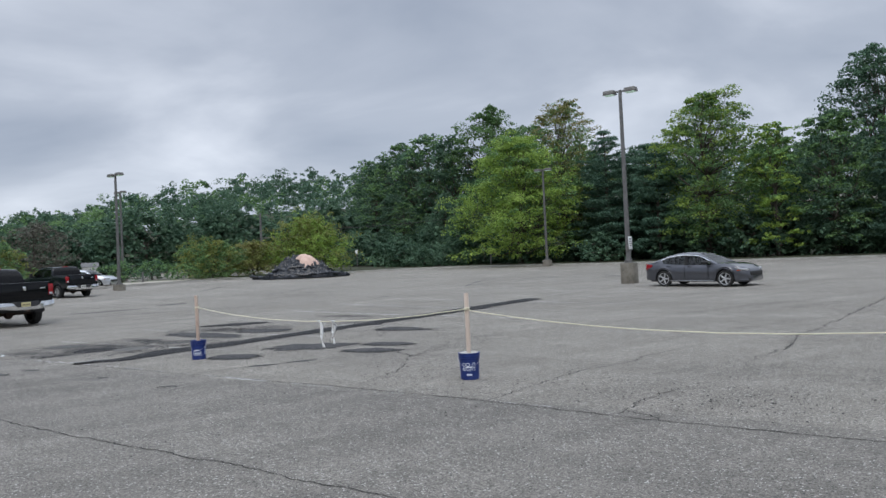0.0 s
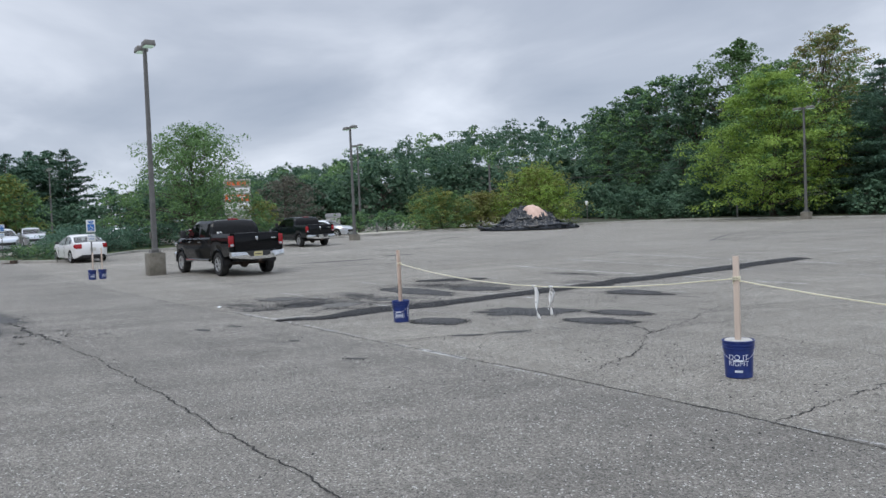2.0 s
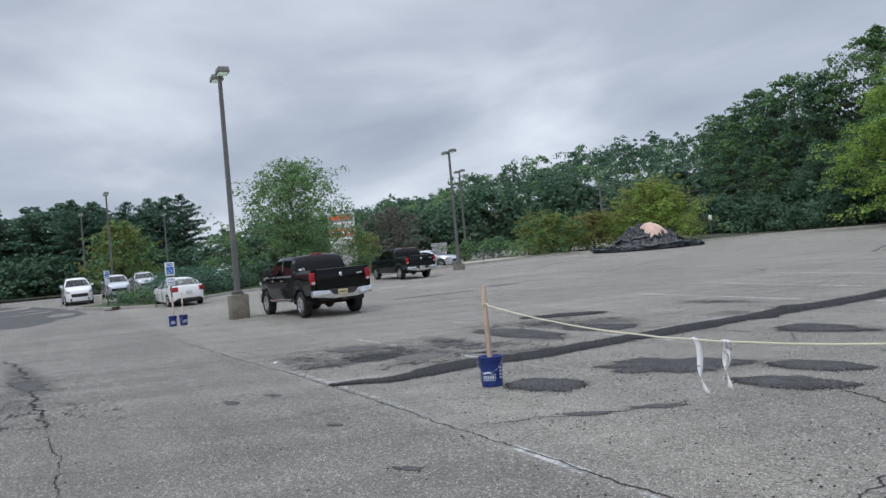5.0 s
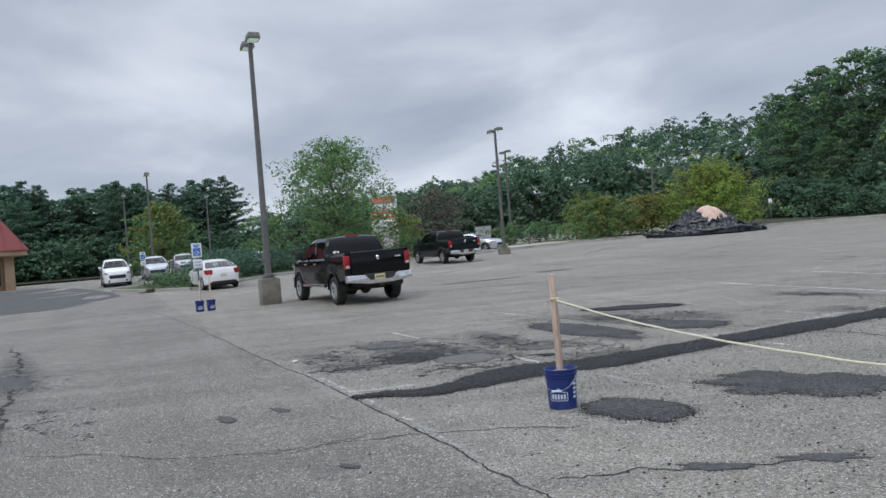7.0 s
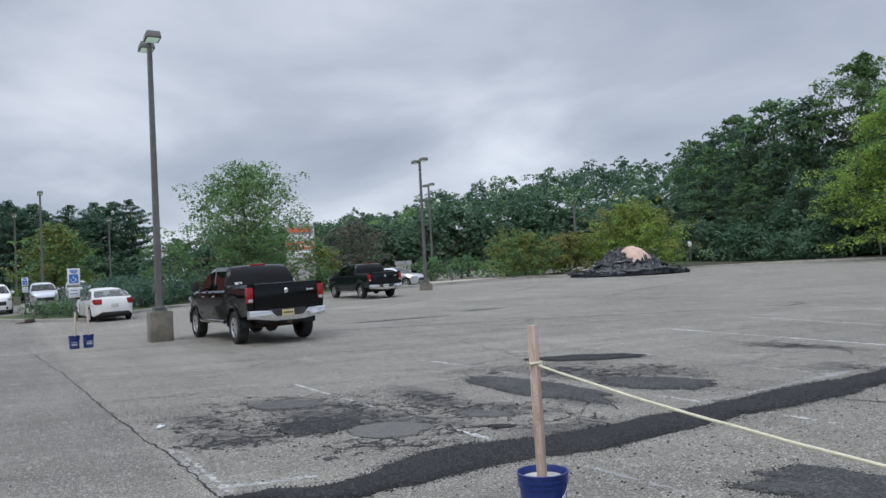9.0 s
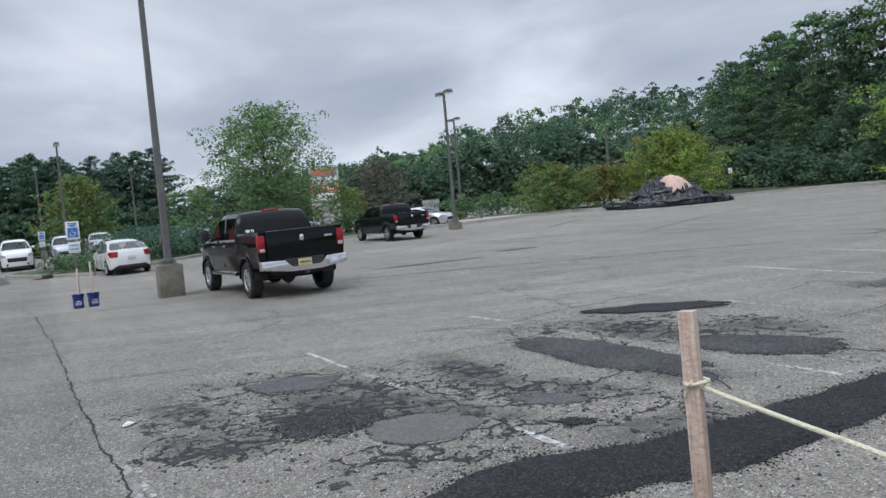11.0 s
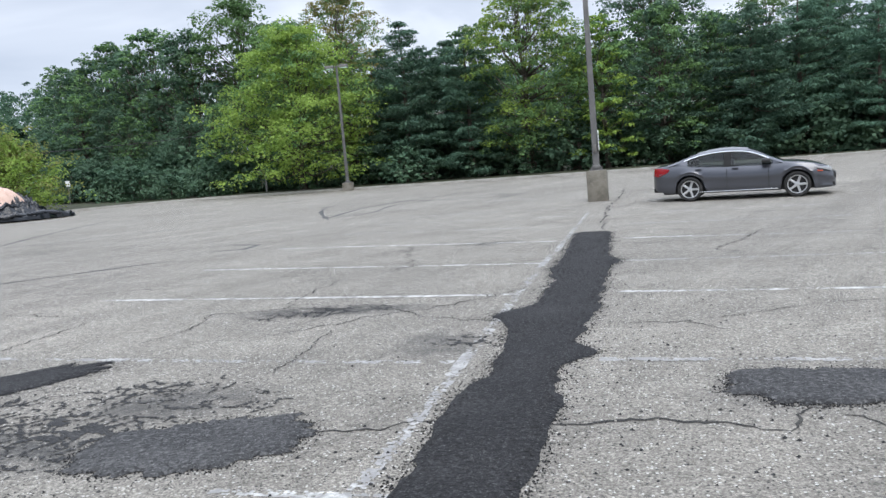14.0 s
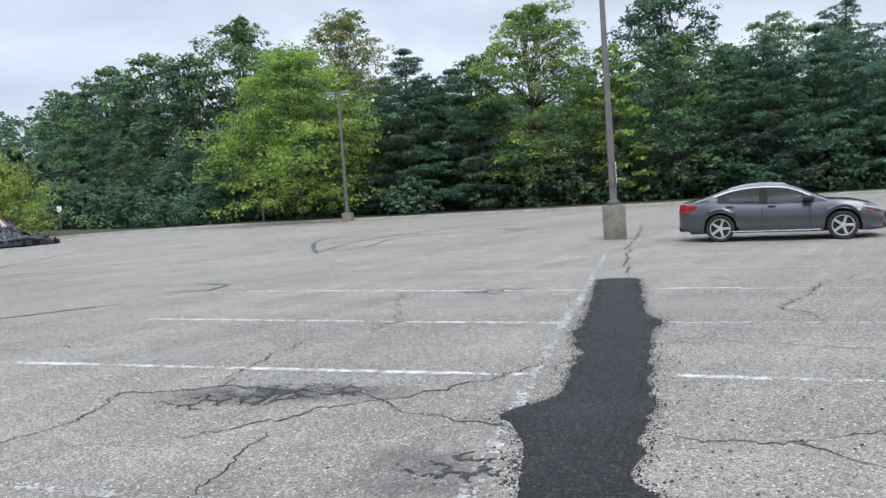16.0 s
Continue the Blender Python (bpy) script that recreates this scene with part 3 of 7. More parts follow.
def stripe(x0, y0, x1, y1, width=0.1, mat=PAINT, seed=0, worn=None):
    """A painted line, worn into flakes: most of it left where fresh, scraps where faded."""
    rng = random.Random(seed)
    dx, dy = (x1 - x0), (y1 - y0)
    l = math.hypot(dx, dy)
    ux, uy = dx / l, dy / l
    cell = 0.02
    n, m = int(l / cell), max(4, int(width / 0.014))
    if worn is None:
        worn = -0.22 if mat is PAINT else -0.03
    verts, faces = [], []
    for i in range(n):
        for j in range(m):
            s, t = (i + 0.5) * cell, ((j + 0.5) / m - 0.5) * width
            x, y = x0 + ux * s - uy * t, y0 + uy * s + ux * t
            keep = noise.noise((x * 1.1, y * 1.1, seed)) * 0.55 + noise.noise((x * 6, y * 6, seed)) * 0.5 + noise.noise((x * 30, y * 30, seed)) * 0.65 - 0.25 * abs(2 * t / width) ** 3
            if keep < worn:
                continue
            k = len(verts)
            for a, c in ((-0.56, -0.56), (0.56, -0.56), (0.56, 0.56), (-0.56, 0.56)):
                ss, tt = s + (a + rng.uniform(-0.14, 0.14)) * cell, t + (c + rng.uniform(-0.14, 0.14)) * width / m
                px, py = x0 + ux * ss - uy * tt, y0 + uy * ss + ux * tt
                verts.append((px, py, land(px, py) + 0.003))
            faces.append((k, k + 1, k + 2, k + 3))
    child("painted_line", mesh_from("painted_line", verts, faces, mat, False), GROUND)


def blob_outline(cx, cy, a, b, turn, seed, rough=0.14, n=168, square=2.2):
    rng = random.Random(seed)
    off = rng.uniform(0, 100)
    c, s = math.cos(radians(turn)), math.sin(radians(turn))
    rows = []
    for i in range(n):
        t = 2 * math.pi * i / n
        k = (abs(math.cos(t)) ** square + abs(math.sin(t)) ** square) ** (-1 / square)
        k *= 1 + rough * (1.3 * noise.noise((2.2 * math.cos(t) + off, 2.2 * math.sin(t), seed)) * 1.6 + 0.9 * noise.noise((7 * math.cos(t), 7 * math.sin(t), off)) + 0.65 * noise.noise((21 * math.cos(t), 21 * math.sin(t), off)) + 0.5 * noise.noise((53 * math.cos(t), 53 * math.sin(t), off)))
        x, y = a * k * math.cos(t), b * k * math.sin(t)
        rows.append((cx + c * x - s * y, cy + s * x + c * y))
    return rows


def crumbs(outline, count, spread, seed, size=0.018):
    """Loose stones round the edge of a patch."""
    rng = random.Random(seed)
    verts, faces = [], []
    for _ in range(count):
        x, y = outline[rng.randrange(len(outline))]
        s = spread * rng.uniform(0.2, 1.3)
        x, y = x + rng.gauss(0, s), y + rng.gauss(0, s)
        r = size * rng.uniform(0.25, 1.0) ** 1.6
        z, k = land(x, y) + 0.002, len(verts)
        a0 = rng.uniform(0, 6)
        verts += [(x + r * math.cos(a0 + a), y + r * math.sin(a0 + a), z) for a in (0, 1.4, 2.9, 4.6)] + [(x, y, z + r * 0.9)]
        faces += [(k, k + 1, k + 4), (k + 1, k + 2, k + 4), (k + 2, k + 3, k + 4), (k + 3, k, k + 4)]
    return verts, faces


def patch_from(outline, mat, seed, height=0.022, stones=420, label="black asphalt repair patch with ragged edges"):
    """A hand-laid patch: rising from a ragged rim to a lumpy top."""
    cx, cy = sum(p[0] for p in outline) / len(outline), sum(p[1] for p in outline) / len(outline)
    verts, faces = [], []
    n = len(outline)
    levels = ((1.0, 0.004), (0.965, 0.4), (0.88, 0.8), (0.6, 1.0), (0.3, 0.95))
    for k, h in levels:
        for x, y in outline:
            px, py = cx + (x - cx) * k, cy + (y - cy) * k
            lump = 0.006 * noise.noise((px * 2.3, py * 2.3, seed))
            verts.append((px, py, land(px, py) + (h if k == 1.0 else height * h + lump + 0.004)))
    verts.append((cx, cy, land(cx, cy) + height))
    for r in range(len(levels) - 1):
        faces += [(r * n + i, r * n + (i + 1) % n, (r + 1) * n + (i + 1) % n, (r + 1) * n + i) for i in range(n)]
    r = len(levels) - 1
    faces += [(r * n + i, r * n + (i + 1) % n, len(verts) - 1) for i in range(n)]
    ob = child("asphalt_patch", mesh_from("asphalt_patch", verts, faces, mat), GROUND, label=label)
    if stones > 100:
        tagged(child("coarse_stones", mesh_from("coarse_stones", *patch_stones(outline, seed, 900), CHIPS, False), ob), kind="stuff")
    if stones:
        st = child("loose_stones", mesh_from("loose_stones", *crumbs(outline, stones * (6 if mat is WORN_PATCH else 4), 0.055 if mat is WORN_PATCH else 0.07, seed, 0.008), NEW_ASPHALT, False), ob)
        tagged(st, kind="stuff")
    return ob


def patch_stones(outline, seed, per=260, rise=0.024):
    """Coarse stones standing in the top of a patch."""
    rng = random.Random(seed + 500)
    cx, cy = sum(p[0] for p in outline) / len(outline), sum(p[1] for p in outline) / len(outline)
    verts, faces = [], []
    for _ in range(per):
        x, y = outline[rng.randrange(len(outline))]
        k = math.sqrt(rng.random()) * 0.97
        x, y = cx + (x - cx) * k, cy + (y - cy) * k
        r = rng.uniform(0.004, 0.011)
        z, q, a0 = land(x, y) + rise * (0.85 if k < 0.85 else 0.45), len(verts), rng.uniform(0, 6)
        verts += [(x + r * math.cos(a0 + a), y + r * math.sin(a0 + a), z) for a in (0, 1.4, 2.9, 4.6)] + [(x, y, z + r * 0.7)]
        faces += [(q, q + 1, q + 4), (q + 1, q + 2, q + 4), (q + 2, q + 3, q + 4), (q + 3, q, q + 4)]
    return verts, faces


def patch(cx, cy, a, b, turn, seed, mat=NEW_ASPHALT, rough=0.14, stones=420, height=0.022):
    return patch_from(blob_outline(cx, cy, a, b, turn, seed, rough), mat, seed, height, stones)


def trench_strip():
    """The long black repair strip that runs up the stall divider."""
    rows = ((6.8, -13.6, -13.46), (7.6, -13.42, -12.96), (8.75, -13.82, -13.02), (9.85, -13.5, -12.82), (11.6, -13.46, -12.88), (12.5, -13.47, -12.82), (13.2, -13.5, -12.8), (14.0, -13.38, -12.9),
            (14.38, -13.4, -12.66), (14.75, -13.42, -12.82), (15.1, -13.45, -12.82), (15.92, -13.7, -12.74), (16.45, -13.38, -12.74), (17.7, -13.36, -12.74), (18.9, -13.5, -12.72), (19.45, -13.46, -12.6), (20.0, -13.46, -12.8), (23.35, -13.54, -12.88))
    verts, faces, edge = [], [], []
    steps = 190
    y0, y1 = rows[0][0], rows[-1][0]
    across = (0, 0.05, 0.16, 0.5, 0.84, 0.95, 1)
    rise = (0, 0.55, 0.95, 1.0, 0.95, 0.55, 0)
    for i in range(steps + 1):
        y = y0 + (y1 - y0) * i / steps
        k = max(j for j in range(len(rows) - 1) if rows[j][0] <= y + 1e-9)
        u = (y - rows[k][0]) / (rows[k + 1][0] - rows[k][0])
        u = u * u * (3 - 2 * u)
        xl = rows[k][1] * (1 - u) + rows[k + 1][1] * u + 0.07 * noise.noise((0, y * 3, 4)) + 0.045 * noise.noise((3, y * 11, 2))
        xr = rows[k][2] * (1 - u) + rows[k + 1][2] * u + 0.07 * noise.noise((7, y * 3, 4)) + 0.045 * noise.noise((9, y * 11, 2))
        edge += [(xl, y), (xr, y)]
        for a, h in zip(across, rise):
            x = xl + (xr - xl) * a
            verts.append((x, y, land(x, y) + 0.004 + h * (0.024 + 0.007 * noise.noise((x * 2, y * 2, 1)))))
    w = len(across)
    faces = [(i * w + j, i * w + j + 1, (i + 1) * w + j + 1, (i + 1) * w + j) for i in range(steps) for j in range(w - 1)]
    ob = child("asphalt_patch", mesh_from("asphalt_patch", verts, faces, NEW_ASPHALT), GROUND, label="long black asphalt repair strip beside a painted line")
    top = []
    rng = random.Random(8)
    for _ in range(9000):
        i = rng.randrange(steps) * 2
        u = rng.uniform(0.06, 0.94)
        top.append((edge[i][0] + (edge[i + 1][0] - edge[i][0]) * u, edge[i][1] + rng.uniform(0, 0.09)))
    stones = crumbs(top, 9000, 0.001, 9, 0.016)
    stones = ([(x, y, z + 0.022) for x, y, z in stones[0]], stones[1])
    tagged(child("coarse_stones", mesh_from("coarse_stones", *stones, CHIPS, False), ob), kind="stuff")
    tagged(child("loose_stones", mesh_from("loose_stones", *crumbs(edge, 15000, 0.075, 5, 0.0095), NEW_ASPHALT, False), ob), kind="stuff")


def crack_web(spots, seed, cell=0.2, fine=0.0, step=0.016):
    """Alligator cracking: the joints between broken pieces, opening into bare dark grit where the wear is deep.
    spots: rows of (x, y, half length, half width, turn, depth)."""
    rng = np.random.default_rng(seed)
    x0, x1 = min(p[0] - p[2] * 1.5 for p in spots), max(p[0] + p[2] * 1.5 for p in spots)
    y0, y1 = min(p[1] - p[2] * 1.5 for p in spots), max(p[1] + p[2] * 1.5 for p in spots)
    gx, gy = np.meshgrid(np.arange(x0, x1, step), np.arange(y0, y1, step))
    gx, gy = gx.ravel(), gy.ravel()
    wear = np.full(len(gx), -9.0)
    for x, y, a, b, turn, depth in spots:
        c, s = math.cos(radians(turn)), math.sin(radians(turn))
        u, v = (c * (gx - x) + s * (gy - y)) / a, (-s * (gx - x) + c * (gy - y)) / b
        wear = np.maximum(wear, depth * (1 - (u * u + v * v)))
    keep = wear > -0.6
    gx, gy, wear = gx[keep], gy[keep], wear[keep]
    soft = np.array([noise.noise((x * 1.7, y * 1.7, seed)) + 0.7 * noise.noise((x * 4.3, y * 4.3, seed + 5)) for x, y in zip(gx, gy)])
    sx = np.array([noise.noise((x * 5, y * 5, 1.5)) + 0.6 * noise.noise((x * 14, y * 14, 3.5)) for x, y in zip(gx, gy)])
    sy = np.array([noise.noise((x * 5, y * 5, 11.5)) + 0.6 * noise.noise((x * 14, y * 14, 13.5)) for x, y in zip(gx, gy)])
    px, py = (gx + sx * cell * 0.42) / cell, (gy + sy * cell * 0.42) / cell
    ix, iy = np.floor(px).astype(int), np.floor(py).astype(int)
    near = np.full(len(gx), 9.0)
    second = np.full(len(gx), 9.0)
    for dx in (-1, 0, 1):
        for dy in (-1, 0, 1):
            jx, jy = ix + dx, iy + dy
            h1 = np.mod(np.sin(jx * 127.1 + jy * 311.7 + seed) * 43758.5, 1)
            h2 = np.mod(np.sin(jx * 269.5 + jy * 183.3 + seed) * 43758.5, 1)
            d = np.hypot(jx + h1 - px, jy + h2 - py)
            second = np.minimum(second, np.maximum(near, d))
            near = np.minimum(near, d)
    joint = (second - near) * cell
    level = wear + 0.1 + 0.7 * soft
    width = 0.006 + fine + 0.05 * np.clip(level - 0.3, 0, 2) ** 1.5
    lost = (joint < width * rng.uniform(0.75, 1.12, len(gx))) & (level > -0.12)
    lost |= rng.random(len(gx)) < 0.05 * np.clip(level - 0.45, 0, 1)
    gx, gy = gx[lost], gy[lost]
    n = len(gx)
    quad = np.zeros((n, 4, 3))
    for k, (a, b) in enumerate(((-0.62, -0.62), (0.62, -0.62), (0.62, 0.62), (-0.62, 0.62))):
        quad[:, k, 0] = gx + (a + rng.uniform(-0.3, 0.3, n)) * step
        quad[:, k, 1] = gy + (b + rng.uniform(-0.3, 0.3, n)) * step
    quad[:, :, 2] = np.array([land(x, y) for x, y in zip(gx, gy)])[:, None] + 0.004 + 0.0012 * rng.random((n, 1))
    me = mesh_from("crack_web", quad.reshape(-1, 3).tolist(), [(4 * i, 4 * i + 1, 4 * i + 2, 4 * i + 3) for i in range(n)], GRIT, False)
    tagged(child("crack_web", me, GROUND, label="alligator cracking worn into dark grit"), kind="stuff")


GRIT = material("dark_grit", (0.028, 0.028, 0.029), 0.9, spots=((5, (0.06, 0.059, 0.057), 0.48, 0.66, 0.8), (50, (0.12, 0.118, 0.114), 0.53, 0.66, 0.8), (75, (0.008, 0.008, 0.008), 0.5, 0.63, 0.85)), bump=0.8, bump_scale=60)


def skid(points, width=0.16, seed=0):
    child("tyre_mark", mesh_from("tyre_mark", *ribbon(points, width, 0.01, seed, 0.004, True, 0.4), SKID, False), GROUND)


SKID = material("tyre_mark_rubber", (0.045, 0.045, 0.045), 0.8, spots=((3, (0.14, 0.137, 0.13), 0.5, 0.7, 0.7), (30, (0.18, 0.176, 0.17), 0.58, 0.72, 0.5)))


def along(points, step=0.5):
    """Evenly spaced places on a line bent softly at its points."""
    pts = [Vector(p) for p in points]
    out = []
    for i in range(len(pts) - 1):
        p0, p1, p2, p3 = pts[max(i - 1, 0)], pts[i], pts[i + 1], pts[min(i + 2, len(pts) - 1)]
        k = max(1, int((p2 - p1).length / step))
        for j in range(k):
            t = j / k
            out.append(0.5 * ((2 * p1) + (p2 - p0) * t + (2 * p0 - 5 * p1 + 4 * p2 - p3) * t * t + (3 * p1 - p0 - 3 * p2 + p3) * t ** 3))
    out.append(pts[-1])
    return out


def kerb(points, name="kerb", height=0.15, width=0.16, label="weathered grey concrete kerb"):
    """A cast kerb with rounded arris, in lengths with open joints."""
    pts = along(points, 0.5)
    root = None
    run = 6
    for start in range(0, len(pts) - 1, run):
        seg = pts[start:start + run + 1]
        if len(seg) < 2:
            continue
        bm = bmesh.new()
        rows = []
        for i, p in enumerate(seg):
            d = (seg[min(i + 1, len(seg) - 1)] - seg[max(i - 1, 0)]).normalized()
            s = Vector((-d.y, d.x))
            if i == 0:
                p = p + d * 0.008
            z = land(p.x, p.y)
            prof = ((0, -0.05), (0.012, height - 0.03), (0.035, height), (width - 0.02, height), (width, height - 0.02), (width, -0.05))
            rows.append([bm.verts.new((p.x + s.x * u, p.y + s.y * u, z + h)) for u, h in prof])
        for p, q in zip(rows, rows[1:]):
            for k in range(len(p) - 1):
                bm.faces.new((p[k], p[k + 1], q[k + 1], q[k]))
        bm.faces.new(rows[0])
        bm.faces.new(rows[-1])
        if root is None:
            root = part(name, bm, KERB)
            tagged(root, label, "kerb", kind="structure")
        else:
            part("kerb_stone", bm, KERB, root)


def sheet(name, outline, mat, lift, label, cell=3.0):
    """A planted or paved area on the land, bounded by outline."""
    bm = bmesh.new()
    vs = [bm.verts.new((x, y, 0)) for x, y in outline]
    bm.faces.new(vs)
    xs, ys = [p[0] for p in outline], [p[1] for p in outline]
    for axis, lo, hi in ((0, min(xs), max(xs)), (1, min(ys), max(ys))):
        k = lo + cell
        while k < hi:
            no = (1, 0, 0) if axis == 0 else (0, 1, 0)
            bmesh.ops.bisect_plane(bm, geom=list(bm.verts) + list(bm.edges) + list(bm.faces), plane_co=(k, k, 0), plane_no=no)
            k += cell if abs(k) < 90 else cell * 3
    for v in bm.verts:
        v.co.z = land(v.co.x, v.co.y) + lift + 0.03 * noise.noise((v.co.x * 0.4, v.co.y * 0.4, 0))
    for f in bm.faces:
        if f.normal.z < 0:
            f.normal_flip()
    ob = part(name, bm, mat)
    return tagged(ob, label, "ground", kind="structure")


# ---- verges and kerbs ----
EDGE = ((14, 60.6), (6, 60.2), (-10, 59.3), (-30, 58.9), (-38, 58.7), (-43, 57.6), (-47.5, 53.5), (-50.5, 48.5), (-53, 43), (-54.8, 37.5), (-55, 29), (-55.2, 22), (-54.2, 15), (-51.6, 12.2), (-50.2, 11.4))
kerb(EDGE[::-1])
edge_pts = [(p.x, p.y) for p in along(EDGE[:9], 1.5)]
sheet("verge_north", [(x - 0.05, y + 0.13) for x, y in edge_pts] + [(-58, 58), (-75, 90), (-60, 150), (120, 150), (120, 60.6)], FOREST_FLOOR, 0.12, "dark leaf-strewn woodland floor behind the kerb")
strip_pts = [(p.x, p.y) for p in along(EDGE[8:], 1.5)]
sheet("verge_west", [(x - 0.13, y) for x, y in strip_pts] + [(-56, 9.5), (-64, 11), (-61.5, 22), (-61, 38), (-57, 52), (-54, 53)], GRASS, 0.11, "rough grass strip with shrubs")
sheet("gravel_bed", [(-55.6, 30), (-55.4, 37), (-53.8, 42), (-56.8, 42), (-58.8, 36), (-58.8, 30)], MULCH, 0.16, "pale stone bed behind the kerb", 1.0)
ISLAND = ((-47.4, 8.6), (-50, 6.9), (-54.6, 5.0), (-56.5, 5.2), (-57.2, 6.6), (-56, 9.4), (-52, 10.8), (-48.5, 10.4), (-47.2, 9.6), (-47.4, 8.6))
kerb(ISLAND)
sheet("planted_island", [(x + (0.1 if x < -52 else -0.1), y + (0.1 if y < 8 else -0.1)) for x, y in ISLAND[:-1]], GRASS, 0.12, "kerbed island with clipped grass", 1.0)
EAST = ((8, 36.4), (1.5, 36.5), (0.2, 37.4), (1.0, 44), (2.4, 54), (3.6, 58.6), (6, 60.2))
kerb(EAST[::-1])
sheet("verge_east", [(1.6, 36.7), (0.5, 37.6), (1.2, 44), (2.6, 54), (3.8, 58.5), (6.2, 60), (60, 60), (60, 36.7)], GRASS, 0.12, "grass island with shrubs and pale stones")
sheet("stone_bed", [(1.9, 44.5), (3.0, 52.5), (4.0, 56), (7, 56), (6, 44.5)], MULCH, 0.17, "pale stone bed under shrubs", 1.0)
sheet("field_west", [(-100, -20), (-100, 40), (-72, 66), (-64, 80), (-90, 160), (-330, 260), (-420, 60), (-420, -120), (-130, -120)], FOREST_FLOOR, 0.2, "dark brown ground under a far wood", 6.0)
sheet("newer_paving", [(-42.3, 2.6), (-48.6, 5.2), (-56, 4.6), (-70, 1.4), (-70, -4), (-39, -3)], OLD_PATCH, 0.006, "darker newer asphalt in the drive lane", 2.0)

# ---- repairs, lines and cracks on the lot ----
trench_strip()
patch(-11.02, 8.53, 0.5, 0.33, 15, 11, WORN_PATCH)
patch(-10.75, 10.15, 0.78, 0.5, 32, 12, WORN_PATCH, rough=0.2)
patch(-9.28, 10.92, 0.52, 0.25, 12, 13, WORN_PATCH)
patch(-8.9, 10.02, 0.56, 0.26, 10, 14, WORN_PATCH)
patch(-10.95, 13.4, 0.6, 0.16, 16, 23, WORN_PATCH)
patch(-11.27, 13.55, 0.53, 0.34, -2, 15, WORN_PATCH)
patch(-15.85, 11.26, 1.36, 0.4, -1, 16, WORN_PATCH, rough=0.13)
patch(-14.88, 12.45, 0.68, 0.42, 22, 17, WORN_PATCH, rough=0.14)
patch(-17.48, 13.55, 0.9, 0.33, 48, 18, rough=0.12)
patch(-15.62, 8.27, 0.4, 0.31, 42, 19, WORN_PATCH, rough=0.2, stones=500, height=0.008)
patch(-17.3, 8.55, 0.46, 0.34, 45, 80, GRAVEL_PATCH, 0.12, 60, 0.008)
patch(-14.92, 8.8, 0.42, 0.36, 45, 81, PALE_PATCH, 0.1, 0, 0.006)
crack([(-14.92 + 0.46 * math.cos(a), 8.8 + 0.42 * math.sin(a)) for a in (2.6, 3.1, 3.6, 4.1, 4.6, 5.1, 5.6, 6.1, 6.6)], 0.05, 82, 0.03)
crack([(-17.3 + 0.46 * math.cos(a), 8.55 + 0.42 * math.sin(a)) for a in (2.2, 2.8, 3.4, 4.0, 4.7, 5.4, 6.0, 6.6, 7.2)], 0.04, 83, 0.03)
patch(-14.88, 9.89, 0.32, 0.17, 27, 52, GRAVEL_PATCH, 0.22, 60, 0.008)
patch(-14.2, 9.65, 0.13, 0.09, 40, 53, rough=0.3, stones=60, height=0.008)
patch(-30.15, 16.59, 1.59, 0.2, 73, 21, WORN_PATCH, 0.12, 40, 0.008)
patch(-30.82, 20.24, 0.73, 0.25, 75, 22, WORN_PATCH, 0.12, 40, 0.008)
for k, (x, y, a) in enumerate(((-13.55, 5.5, 0.2), (-13.6, 6.03, 0.16), (-11.09, 6.01, 0.1), (-9.05, 5.89, 0.12), (-9.44, 7.9, 0.2), (-9.17, 8.5, 0.22))):
    patch(x, y, a, a * 0.35, 8 + 9 * k, 30 + k, OLD_PATCH, 0.3, 12, 0.006)
crack_web(((-15.9, 8.4, 0.75, 0.5, 45, 1.25), (-16.6, 8.95, 0.45, 0.3, 40, 0.95), (-17.2, 8.4, 0.45, 0.28, 40, 0.75), (-16.7, 7.4, 0.42, 0.3, 30, 0.8), (-16.35, 10.0, 0.6, 0.3, 10, 0.95), (-15.75, 7.2, 0.5, 0.28, 0, 0.85), (-15.5, 7.65, 0.6, 0.3, 10, 0.6),
           (-16.6, 10.0, 0.5, 0.25, 40, 0.75), (-15.6, 9.75, 0.75, 0.32, 20, 0.9), (-14.85, 9.9, 0.45, 0.25, 50, 0.8), (-14.25, 8.5, 0.55, 0.26, 30, 0.95), (-14.5, 9.15, 0.36, 0.2, 40, 0.7)), 41, 0.23)
crack_web(((-16.6, 12.55, 0.75, 0.45, 20, 1.0), (-15.85, 12.5, 0.5, 0.3, 10, 0.85), (-15.9, 13.45, 0.5, 0.28, 20, 0.8), (-17.4, 12.0, 0.6, 0.3, 40, 0.4)), 43, 0.23)
crack_web(((-15.9, 8.7, 1.9, 1.0, 30, 0.3), (-16.5, 12.5, 1.4, 0.7, 20, 0.3), (-14.6, 9.9, 0.9, 0.6, 20, 0.3)), 49, 0.3, 0.004, 0.016)
crack_web(((-15.6, 2.5, 1.6, 0.7, 60, 0.25), (-18.8, 2.5, 1.6, 0.8, 80, 0.3)), 44, 0.42, 0.004, 0.02)
crack_web(((-15.65, 16.3, 0.75, 0.26, 10, 0.75), (-16.2, 16.05, 0.4, 0.16, 20, 0.5), (-13.65, 14.85, 0.3, 0.2, 10, 0.5), (-15.1, 22.2, 0.6, 0.3, 10, 0.5)), 46, 0.18)
patch(-19.2, 3.1, 1.1, 0.2, 12, 47, OLD_PATCH, 0.3, 20, 0.006)
